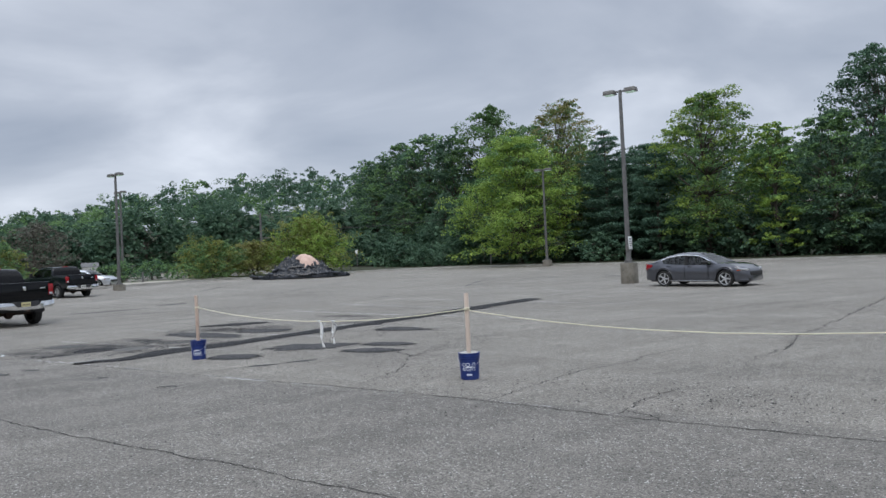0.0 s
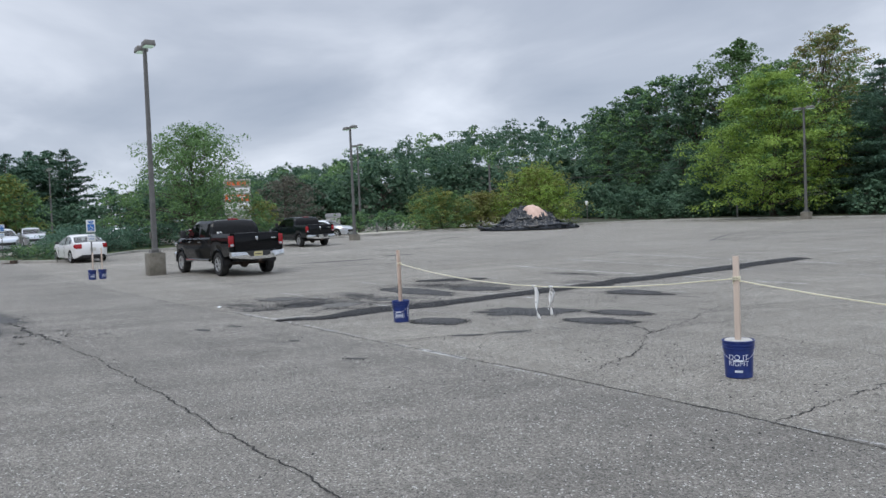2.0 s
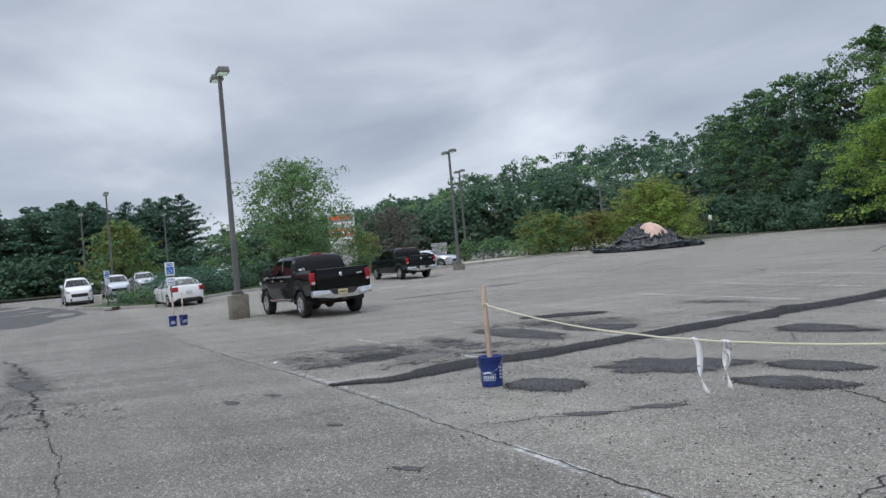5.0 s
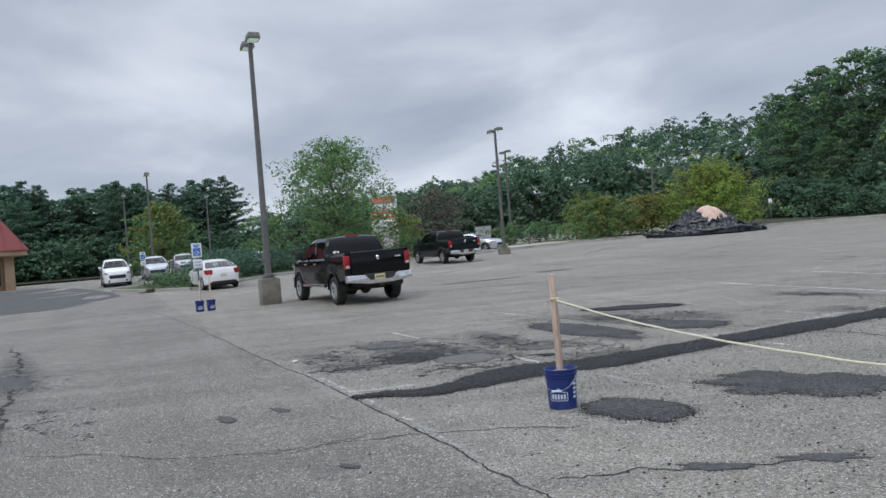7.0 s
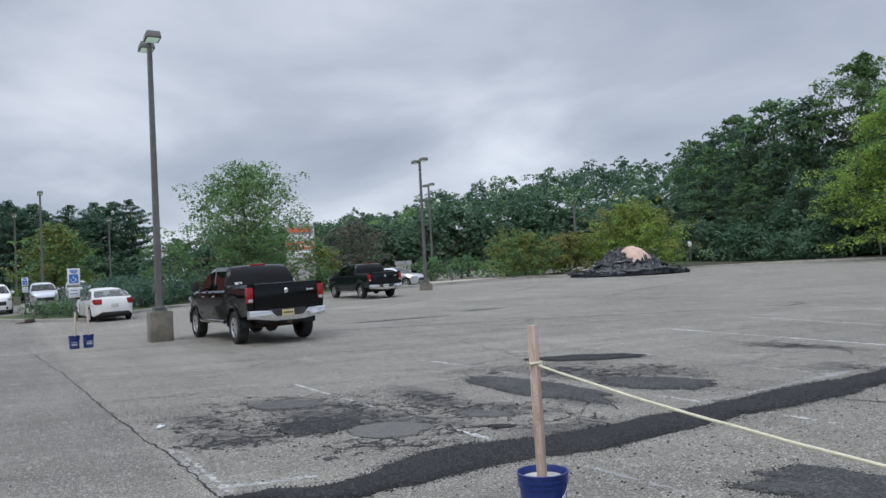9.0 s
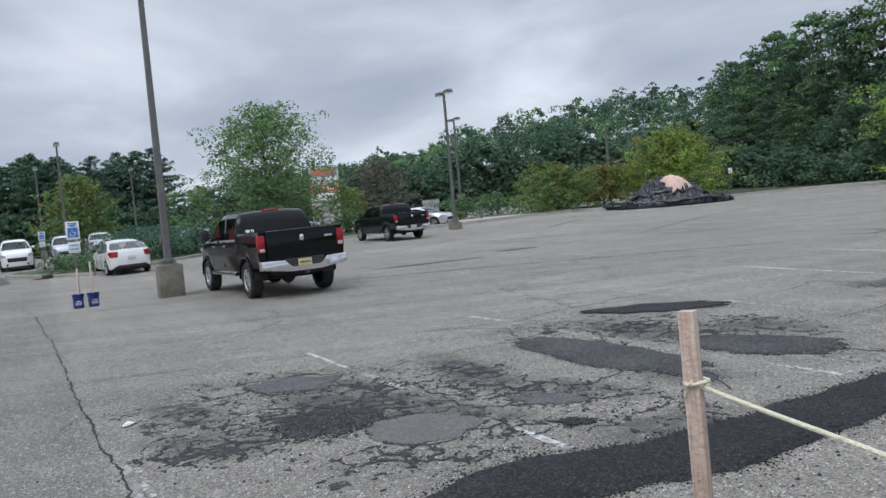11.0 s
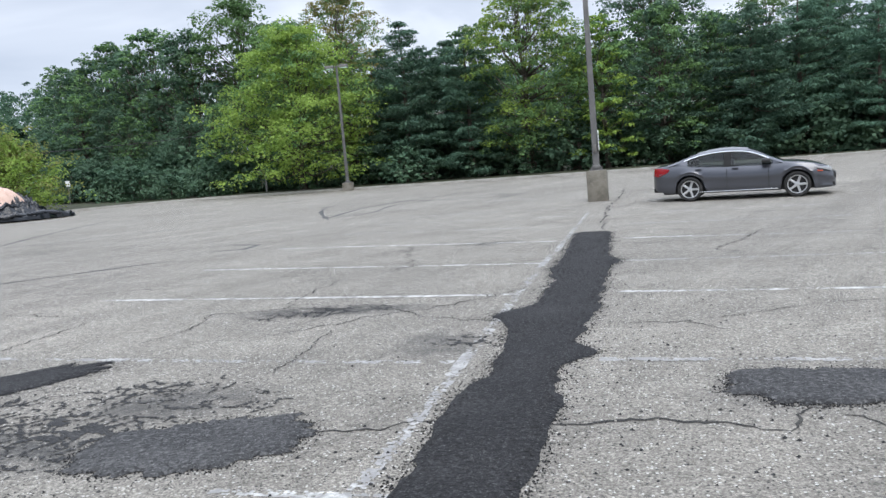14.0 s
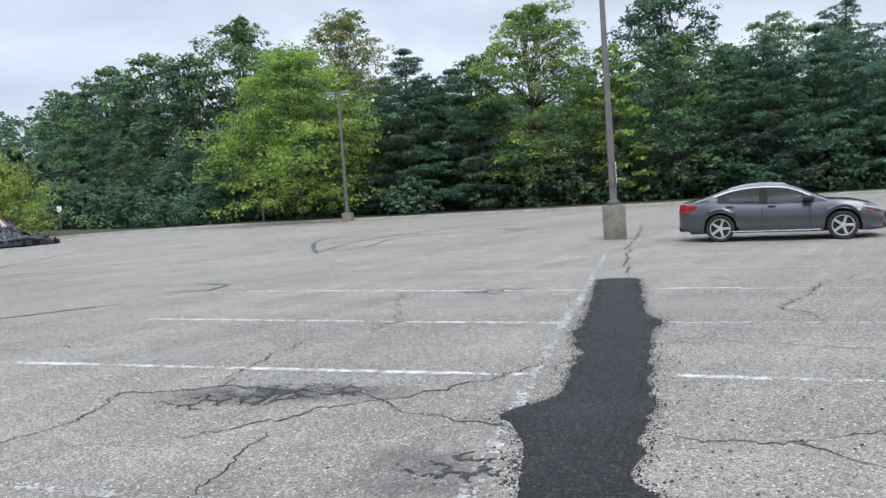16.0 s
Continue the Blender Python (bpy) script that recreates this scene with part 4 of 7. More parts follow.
for k, (y, tilt) in enumerate(((14.18, 0.36), (17.0, 0.36), (19.42, 0.44), (22.14, 0.5), (24.9, 0.5), (27.6, 0.5), (30.3, 0.5), (35.8, 0.5))):
    stripe(-19.45, y + tilt, -13.72, y, 0.1, PAINT if k in (1, 2, 3) else OLD_PAINT, k)
for k, (y, x1, tilt) in enumerate(((14.21, -10.3, 0.15), (16.97, -9.2, 0.4), (19.37, -8.7, 0.38), (22.16, -8.75, 0.55), (24.9, -8.5, 0.5), (27.7, -8.2, 0.4))):
    stripe(-12.62, y, x1, y - tilt, 0.1, PAINT if k == 1 else OLD_PAINT, 20 + k)
stripe(-12.5, 22.2, -11.5, 22.1, 0.1, PAINT, 66, -0.4)
stripe(-12.9, 9.27, -11.2, 9.3, 0.06, OLD_PAINT, 31, 0.05)
stripe(-14.46, 9.26, -13.76, 9.27, 0.07, PAINT, 32, -0.16)
stripe(-18.95, 9.22, -17.6, 9.23, 0.06, PAINT, 33, -0.02)
stripe(-19.45, 11.86, -18.7, 11.88, 0.09, PAINT, 34)
stripe(-18.6, 11.88, -16.9, 11.82, 0.07, OLD_PAINT, 62)
stripe(-14.4, 11.85, -13.42, 11.83, 0.075, PAINT, 35, -0.1)
stripe(-12.8, 11.8, -12.1, 11.78, 0.065, PAINT, 63, -0.1)
stripe(-13.64, 11.9, -13.68, 20.4, 0.11, OLD_PAINT, 38, 0.0)
stripe(-13.64, 20.4, -13.66, 29.0, 0.11, OLD_PAINT, 58, 0.0)
stripe(-13.93, 6.92, -13.74, 7.6, 0.1, PAINT, 39)
stripe(-17.15, 9.22, -16.85, 9.25, 0.075, PAINT, 59, 0.0)
stripe(-16.62, 9.22, -16.2, 9.25, 0.075, PAINT, 61, 0.0)
stripe(-15.8, 6.82, -13.4, 6.84, 0.07, OLD_PAINT, 40)
stripe(-9.0, 6.8, -8.0, 6.76, 0.09, PAINT, 41)
stripe(-15.6, 6.9, -12.1, 6.9, 0.06, PAINT, 64, 0.06)
stripe(-12.0, 6.88, -3.2, 6.6, 0.05, OLD_PAINT, 65, 0.08)
stripe(-11.9, 6.86, -11.4, 6.9, 0.12, OLD_PAINT, 44)
stripe(-33, 3.6, -30.5, 4.4, 0.12, OLD_PAINT, 43)
crack([(-36, 5.6), (-30.6, 6.18), (-24, 6.5), (-18.1, 6.66), (-14.4, 6.82), (-12, 6.8), (-9.0, 6.78), (-6.7, 6.79), (-4.1, 6.62), (-2.3, 6.41), (-0.16, 6.27), (6, 5.8)], 0.03, 1, 0.02)
crack([(-14.0, 3.42), (-12.85, 3.5), (-10.25, 3.53), (-8.18, 3.53), (-6.93, 3.5), (-5.3, 3.51), (-4.05, 3.48), (-2.8, 3.46), (1.5, 3.25)], 0.026, 2, 0.03)
crack([(-26, 2.4), (-23.1, 2.83), (-20.5, 3.02), (-18.0, 3.2), (-14.0, 3.42)], 0.09, 3, 0.06)
crack([(-17.4, 3.1), (-17.1, 2.87), (-15.83, 2.68), (-15.1, 2.49), (-14, 2.2)], 0.024, 70, 0.06)
crack([(-13.95, 3.4), (-14.66, 2.95), (-13.44, 2.66), (-12.7, 2.4)], 0.022, 71, 0.06)
crack([(-15.8, 3.3), (-16.2, 2.7), (-15.4, 2.6), (-14.66, 2.95)], 0.02, 72, 0.05)
crack([(-13.85, 3.45), (-13.25, 4.0), (-12.42, 4.87), (-11.86, 5.71), (-11.91, 6.7)], 0.015, 45, 0.05)
crack([(-4.05, 6.62), (-4.06, 7.64), (-4.05, 8.46), (-3.95, 9.1), (-3.78, 9.9), (-3.8, 10.4), (-3.67, 11.3), (-3.45, 12.4)], 0.032, 4, 0.06)
crack([(-4.05, 8.5), (-4.4, 9.65), (-5.53, 9.91), (-6.5, 10.2), (-7.5, 10.9)], 0.016, 73, 0.06)
crack([(-2.49, 6.39), (-2.46, 6.86), (-2.42, 7.61), (-2.33, 8.33)], 0.024, 5, 0.05)
crack([(-2.45, 6.7), (-2.2, 6.6), (-2.0, 6.38)], 0.02, 74, 0.04)
crack([(-2.24, 10.21), (-2.11, 11.65), (-2.24, 14.0), (-2.15, 16.1), (-2.1, 22.8), (-2.0, 30)], 0.034, 6, 0.06)
crack([(-2.24, 10.2), (-2.1, 9.9), (-2.05, 9.6)], 0.018, 75, 0.04)
crack([(-3.4, 12.6), (-1.91, 12.8), (-0.95, 13.1), (1.5, 13.2)], 0.024, 7, 0.05)
crack([(-6.33, 7.03), (-6.51, 7.69), (-6.8, 8.42), (-7.2, 9.0), (-7.55, 9.5), (-7.8, 10.3), (-7.55, 10.9)], 0.024, 8, 0.06)
crack([(-7.75, 10.35), (-8.3, 11.6), (-8.2, 12.3), (-8.0, 13.6)], 0.02, 76, 0.06)
crack([(-7.6, 9.6), (-8.3, 9.98)], 0.04, 9, 0.05)
crack([(-7.55, 9.47), (-7.64, 10.33), (-7.38, 10.89), (-7.6, 11.9)], 0.018, 86, 0.05)
crack([(-9.58, 12.15), (-8.9, 12.09), (-8.3, 11.92), (-8.65, 13.4)], 0.02, 87, 0.05)
crack([(-12.0, 5.6), (-11.6, 6.8), (-10.9, 8.0)], 0.02, 10, 0.06)
crack([(-20.8, 6.6), (-20.82, 7.3), (-20.83, 8.0), (-21.24, 8.77), (-22.75, 10.19), (-22.16, 11.2), (-21.68, 12.44), (-20.97, 13.38)], 0.024, 11, 0.05)
crack([(-22.75, 10.19), (-23.97, 10.21), (-25.66, 9.69)], 0.024, 12, 0.06)
crack([(-19.6, 6.7), (-19.59, 7.23), (-19.21, 7.95), (-19.47, 8.48), (-19.11, 8.81)], 0.024, 85, 0.05)
crack([(-17.25, 6.45), (-17.6, 6.6), (-17.35, 7.4), (-17.38, 8.25)], 0.03, 13, 0.06)
crack([(-18.02, 8.51), (-17.48, 8.93), (-17.21, 9.57), (-17.28, 10.18), (-17.29, 10.98), (-17.29, 11.82)], 0.028, 14, 0.05)
crack([(-22.3, 14.4), (-21.88, 13.98), (-21.03, 13.75), (-18.56, 13.06)], 0.026, 47, 0.08)
crack([(-18.95, 10.7), (-18.71, 11.24), (-18.48, 11.9), (-18.56, 13.06), (-18.57, 14.9), (-18.62, 16.05)], 0.036, 48, 0.07)
crack([(-17.1, 15.0), (-16.95, 15.5), (-17.15, 16.3), (-16.3, 16.5), (-15.0, 16.45)], 0.035, 15, 0.06)
crack([(-16.3, 16.5), (-16.4, 17.4), (-16.5, 18.4)], 0.03, 16, 0.08)
crack([(-15.85, 18.7), (-15.75, 19.6), (-16.5, 22.4)], 0.03, 50, 0.1)
crack([(-15.1, 13.9), (-15.15, 14.7), (-15.25, 15.4)], 0.022, 51, 0.05)
crack([(-15.0, 16.4), (-14.4, 15.9), (-13.6, 15.6)], 0.02, 52, 0.05)
crack([(-12.7, 15.55), (-12.4, 15.43), (-11.95, 15.44), (-11.4, 15.7), (-10.6, 16.1), (-9.3, 16.15), (-7.8, 15.9)], 0.022, 17, 0.05)
crack([(-11.95, 15.44), (-11.65, 15.1), (-11.3, 14.9)], 0.016, 53, 0.04)
crack([(-12.6, 18.3), (-11.65, 18.15), (-10.8, 17.85)], 0.018, 54, 0.05)
crack([(-19.0, 10.75), (-18.8, 11.15), (-18.0, 11.5), (-17.3, 11.3)], 0.03, 55, 0.06)
crack([(-15.0, 10.35), (-15.1, 10.9)], 0.035, 56, 0.05)
crack([(-14.35, 11.15), (-13.95, 11.0)], 0.03, 57, 0.04)
crack([(-21.75, 14.2), (-23.3, 15.9), (-22.0, 16.9), (-18.8, 16.3)], 0.028, 58, 0.1)
crack([(-9.85, 6.9), (-9.7, 7.6), (-9.2, 8.4)], 0.024, 59, 0.06)
crack([(-12.9, 12.8), (-12.2, 12.9), (-11.6, 12.8), (-11.4, 13.1)], 0.04, 18, 0.04)
crack([(-10.85, 13.4), (-10.2, 13.5), (-9.2, 13.4)], 0.05, 19, 0.04)
crack([(-9.9, 13.7), (-9.7, 14.8), (-9.6, 16.4), (-9.9, 17.5)], 0.03, 20, 0.06)
crack([(-11.3, 13.0), (-10.8, 12.5), (-10.5, 12.0)], 0.03, 21, 0.05)
crack([(-13.05, 23.5), (-13.15, 26), (-13.2, 29), (-13.05, 33.5), (-12.9, 40)], 0.06, 22, 0.06)
crack([(-14.9, 12.8), (-14.0, 12.7), (-13.5, 12.9)], 0.03, 23, 0.04)
crack([(-14.6, 11.1), (-13.9, 10.4), (-13.5, 10.5)], 0.022, 24, 0.03)
for k, row in enumerate((((-22.3, 31.8), (-24.6, 36.5), (-25.6, 40.2), (-23.6, 41), (-19.5, 39.2), (-17.3, 39.8)), ((-22.4, 32.2), (-21.6, 34.1), (-21.9, 38), (-19.5, 41), (-17.3, 40), (-18, 37.9)),
                         ((-21.7, 24.3), (-20.5, 23.7), (-20.4, 22.9), (-21.2, 22.8)), ((-31, 26), (-34, 32), (-37, 40)), ((-38, 22), (-33, 26), (-28, 32)), ((-40, 28), (-44, 33), (-46, 38)),
                         ((-22.6, 32.4), (-23.0, 37.9), (-21.1, 43.2), (-17.6, 40.7)), ((-27.0, 43.4), (-24.5, 45.7), (-20.0, 44.5)), ((-35.6, 11.5), (-37, 17), (-41, 24)), ((-29, 13), (-25.5, 17.4), (-21, 21.5)))):
    skid([(p.x, p.y) for p in along(row, 0.6)], 0.17, 60 + k)
for k in range(46):
    rng = random.Random(900 + k)
    x, y = rng.uniform(-46, -3), rng.uniform(13, 54)
    a = rng.uniform(0, 3.14)
    row = [(x, y)]
    for _ in range(rng.randrange(2, 5)):
        a += rng.gauss(0, 0.5)
        row.append((row[-1][0] + 1.1 * math.cos(a), row[-1][1] + 1.1 * math.sin(a)))
    crack(row, 0.03, 300 + k, 0.09)


def pebbles(spots, mat, seed, size=0.012, up=0.0):
    """Loose chips strewn where spots says: rows of (x, y, spread in x, spread in y, how many)."""
    rng = random.Random(seed)
    verts, faces = [], []
    for cx, cy, sx, sy, count in spots:
        for _ in range(count):
            x, y = rng.gauss(cx, sx), rng.gauss(cy, sy)
            r = size * (0.3 + rng.random() ** 2)
            z, k, a0 = land(x, y) + 0.002 + up, len(verts), rng.uniform(0, 6)
            verts += [(x + r * math.cos(a0 + a), y + r * math.sin(a0 + a), z) for a in (0, 1.4, 2.9, 4.6)] + [(x + r * 0.2, y, z + r * 0.8)]
            faces += [(k, k + 1, k + 4), (k + 1, k + 2, k + 4), (k + 2, k + 3, k + 4), (k + 3, k, k + 4)]
    return mesh_from("loose_gravel", verts, faces, mat, False)


gravel = new("loose_gravel", pebbles(((-1.6, 7.7, 0.7, 0.4, 260), (-4.6, 8.0, 2.5, 0.9, 300), (-8.2, 8.0, 1.6, 0.8, 320), (-10.8, 9.0, 1.4, 1.2, 500), (-15.5, 8.6, 1.6, 1.0, 700), (-14.5, 11.5, 1.8, 1.6, 700), (-12.4, 13.0, 1.0, 2.4, 700), (-9.5, 5.0, 3.5, 1.0, 240)), CHIPS, 21))
tagged(gravel, "dark stone chips strewn over the worn asphalt", "gravel", kind="stuff")
gravel = new("pale_gravel", pebbles(((-6, 5.5, 4, 2, 700), (-12, 10, 4, 4, 1800), (-12, 15, 3, 3, 900)), MULCH, 22, 0.008))
tagged(gravel, "pale stone chips strewn over the worn asphalt", "gravel", kind="stuff")


# ---- trees and shrubs ----
def leaf_quads(centres, normals, size, rng, stretch=1.0, narrow=0.36):
    """Four-cornered leaves, each lying across its normal at a random turn."""
    n = len(centres)
    normals = normals / np.maximum(np.linalg.norm(normals, axis=1, keepdims=True), 1e-6)
    ref = rng.normal(size=(n, 3))
    a = np.cross(normals, ref)
    a /= np.maximum(np.linalg.norm(a, axis=1, keepdims=True), 1e-6)
    b = np.cross(normals, a)
    s = size * rng.uniform(0.55, 1.25, (n, 1))
    quad = np.stack([centres - a * s * stretch * 0.5, centres - b * s * narrow + normals * s * 0.12, centres + a * s * stretch * 0.5, centres + b * s * narrow + normals * s * 0.12], axis=1)
    return quad.reshape(-1, 3)


def quad_mesh(name, verts, mats, index=None):
    me = bpy.data.meshes.new(name)
    n = len(verts) // 4
    me.vertices.add(len(verts))
    me.vertices.foreach_set("co", np.asarray(verts, dtype=np.float32).ravel())
    me.loops.add(4 * n)
    me.loops.foreach_set("vertex_index", np.arange(4 * n, dtype=np.int32))
    me.polygons.add(n)
    me.polygons.foreach_set("loop_start", np.arange(0, 4 * n, 4, dtype=np.int32))
    for m in mats:
        me.materials.append(m)
    if index is not None:
        me.polygons.foreach_set("material_index", np.asarray(index, dtype=np.int32))
    me.update(calc_edges=True)
    return me


def limb(bm, start, end, r0, r1, rng, bend=0.12):
    a, b = Vector(start), Vector(end)
    mid = (a + b) / 2 + Vector(rng.normal(size=3) * (b - a).length * bend) + Vector((0, 0, -0.06 * (b - a).length))
    tube(bm, [a, mid, b], [r0, (r0 + r1) / 2, r1], 4 if r0 < 0.08 else 6)


def spray_leaves(rng, centres, radii, count, size, flat=0.62, narrow=0.45, stretch=1.0):
    """Leaves of many small clumps at once: thick on the upper and outer side of each, lying along its surface."""
    k = len(centres)
    d = rng.normal(size=(k, count, 3))
    d /= np.linalg.norm(d, axis=2, keepdims=True)
    d[:, :, 2] = np.where(d[:, :, 2] < -0.35, -d[:, :, 2], d[:, :, 2])
    r = radii[:, None, None] * rng.uniform(0.35, 1.05, (k, count, 1)) ** 0.55
    c = (centres[:, None, :] + d * r * np.array([1, 1, flat])).reshape(-1, 3)
    nrm = (d * 0.55 + np.array([0, 0, 0.5]) + rng.normal(size=(k, count, 3)) * 0.34).reshape(-1, 3)
    keep = c[:, 2] > 0.08
    return leaf_quads(c[keep], nrm[keep], size, rng, stretch, narrow)


def broadleaf_meshes(seed, height, width, base, mats, leaves=7000, size=0.3, clumps=60, gaps=0.0, top=0.5, spike=1.0, bushy=False, tuft=False, share=0.12):
    """Trunk with limbs that end in level, drooping boughs; each bough carries many small clumps of leaves.
    base: height at which the crown begins. gaps: how far the boughs stand apart. spike: how far single boughs reach out. tuft: upright sprays in place of level boughs.
    share: how rarely the second tone of leaf comes up."""
    rng = np.random.default_rng(seed)
    bm = bmesh.new()
    r0 = 0.016 * height + 0.05
    stem = [Vector((0, 0, -0.25))]
    for i in range(1, 8):
        stem.append(Vector((rng.normal() * 0.012 * height, rng.normal() * 0.012 * height, height * 0.86 * i / 7)))
    tube(bm, stem, [r0 * (1.35, 1.0, 0.86, 0.72, 0.56, 0.4, 0.25, 0.1)[i] for i in range(8)], 9)
    ch = height - base
    boughs = max(16, int(clumps * (0.95 - 0.6 * gaps)))
    lean = np.array([noise.noise((seed * 1.7, i * 3.3, 0.5)) for i in range(3)])
    centres, radii, tones = [], [], []
    for k in range(boughs):
        u = ((k + 0.5) / boughs) ** 0.92
        prof = math.sqrt(max(0.05, 1 - ((u - 0.62 * top) / (1.02 - 0.62 * top if u > 0.62 * top else 0.75)) ** 2))
        if bushy:
            prof = math.sqrt(max(0.06, 1 - (max(0.0, u - 0.15) / 0.87) ** 2))
        ang = k * 2.39996 + rng.normal() * 0.35
        swell = 1 + 0.34 * noise.noise((math.cos(ang) * 1.1 + seed, math.sin(ang) * 1.1, u * 2.6)) * spike
        reach = width / 2 * prof * swell * (rng.uniform(0.8, 1.03) if k % 4 else rng.uniform(0.25, 0.6))
        pad = width * rng.uniform(0.1, 0.17) * (0.55 + 0.5 * prof)
        hub = np.array([max(0.0, reach - pad * 0.6) * math.cos(ang), max(0.0, reach - pad * 0.6) * math.sin(ang), base + ch * u * 0.97 + rng.normal() * 0.02 * ch])
        hub[2] = min(max(hub[2], base + pad * 0.2), height - pad * 0.3)
        hub[:2] += lean[:2] * 0.08 * width * u
        j = min(6, 1 + int(max(0, hub[2]) / (height * 0.86) * 6 * 0.72))
        limb(bm, stem[j], hub, r0 * 0.34 * (1 - 0.6 * u), 0.018, rng)
        out = np.array([math.cos(ang), math.sin(ang), 0.0])
        side = np.array([-out[1], out[0], 0.0])
        m = int(rng.integers(8, 14))
        for _ in range(m):
            a, b = rng.normal() * 0.55, rng.normal() * 0.6
            droop = rng.normal() * 0.5 if tuft else -0.22 * (max(0, a) ** 2 + b * b) * (0.5 if bushy else 1.0)
            centres.append(hub + pad * (out * a * 1.15 + side * b + np.array([0, 0, droop + rng.normal() * 0.2])))
            radii.append(pad * rng.uniform(0.3, 0.6))
            tones.append((u, k))
        for _ in range(2 if gaps > 0.05 else 0):
            e = rng.normal(size=3) * np.array([1, 1, 0.5])
            limb(bm, hub, hub + e / np.linalg.norm(e) * pad * 0.9, 0.022, 0.006, rng)
    centres, radii = np.array(centres), np.array(radii)
    verts, index = [], []
    per = max(8, leaves // len(centres))
    lot_of = {}
    for i, (u, k) in enumerate(tones):
        tone = 0
        if len(mats) > 1:
            tone = int(noise.noise((k * 0.77, u * 3, seed)) + 0.5 * rng.normal() + 0.5 * (u - 0.5) > share) % len(mats)
        lot_of.setdefault(tone, []).append(i)
    for tone, rows in lot_of.items():
        q = spray_leaves(rng, centres[rows], radii[rows], per, size, 0.8 if bushy or tuft else 0.62)
        verts.append(q)
        index += [tone] * (len(q) // 4)
    bmesh.ops.recalc_face_normals(bm, faces=bm.faces)
    tm = bpy.data.meshes.new("trunk")
    bm.to_mesh(tm)
    bm.free()
    tm.materials.append(BARK)
    tm.polygons.foreach_set("use_smooth", [True] * len(tm.polygons))
    return tm, quad_mesh("crown", np.concatenate(verts), mats, index)


def pine_meshes(seed, height, width, base, mats, leaves=7000, size=0.24):
    """A white pine: a straight stem with tiers of level boughs, each a flat plume of needle tufts turned up at its tip."""
    rng = np.random.default_rng(seed)
    bm = bmesh.new()
    r0 = 0.014 * height + 0.05
    tube(bm, [(0, 0, -0.25), (0, 0, height * 0.3), (rng.normal() * 0.1, rng.normal() * 0.1, height * 0.65), (0, 0, height * 0.97)], [r0 * 1.2, r0 * 0.9, r0 * 0.55, 0.03], 8)
    tiers = int((height - base) / 0.66)
    centres, radii = [], []
    for t in range(tiers):
        u = t / max(1, tiers - 1)
        z = base + (height - base) * u * 0.96
        for k in range(6 if u < 0.8 else 4):
            ang = t * 1.27 + k * 2 * math.pi / 6 + rng.normal() * 0.3
            r = width / 2 * ((1 - u) ** 0.5 * 0.95 + 0.1) * rng.uniform(0.6, 1.12)
            lift = rng.uniform(-0.05, 0.28)
            out = np.array([math.cos(ang), math.sin(ang), 0.0])
            side = np.array([-out[1], out[0], 0.0])
            z0 = z + rng.normal() * 0.18
            tip = out * r + np.array([0, 0, z0 + lift * r])
            if k % 2 == t % 2:
                limb(bm, (0, 0, z0 - 0.15), tip * np.array([0.92, 0.92, 1]), 0.045 * (1 - u) + 0.014, 0.01, rng, 0.04)
            m = max(2, int(r / 0.42))
            for i in range(m):
                f = (i + 1.0) / m
                spread = 0.2 + 0.34 * r * 0.3 * math.sin(math.pi * min(1, 0.2 + 0.75 * f))
                for sgn in (-1, 0, 1):
                    if sgn and f < 0.35:
                        continue
                    centres.append(out * r * (f - 0.06 * abs(sgn)) + side * sgn * spread * rng.uniform(0.8, 1.6) + np.array([0, 0, z0 + lift * r * f * f + rng.normal() * 0.05]))
                    radii.append(rng.uniform(0.26, 0.46))
    centres.append(np.array([0, 0, height * 0.97]))
    radii.append(0.35)
    centres, radii = np.array(centres), np.array(radii)
    per = max(6, leaves // len(centres))
    tm = bpy.data.meshes.new("trunk")
    bmesh.ops.recalc_face_normals(bm, faces=bm.faces)
    bm.to_mesh(tm)
    bm.free()
    tm.materials.append(BARK)
    return tm, quad_mesh("crown", spray_leaves(rng, centres, radii, per, size, 0.5, 0.16, 1.4), mats)


def plant(name, meshes, x, y, label, category, turn=0.0, size=1.0, group="", tall=1.0, crown="crown"):
    root = thing(name, pose(x, y, land(x, y), 0, 0, turn) @ Matrix.Diagonal((size, size, size * tall, 1)), label, category, group)
    for k, me in zip(("trunk", crown), meshes):
        child(k, me, root)
    return root


def shrub_meshes(seed, height, width, mats, leaves=2600, size=0.16, clumps=26):
    return broadleaf_meshes(seed, height, width, height * 0.06, mats, leaves, size, clumps, 0.0, 0.75, bushy=True, tuft=True)


def again(root, x, y, turn, size=1.0, tall=1.0):
    return copy_thing(root, pose(x, y, land(x, y), 0, 0, turn) @ Matrix.Diagonal((size, size, size * tall, 1)) @ Matrix.Diagonal((1 / root.scale[0], 1 / root.scale[1], 1 / root.scale[2], 1)))


TREE = "tree"
WOOD = "wood along the lot"
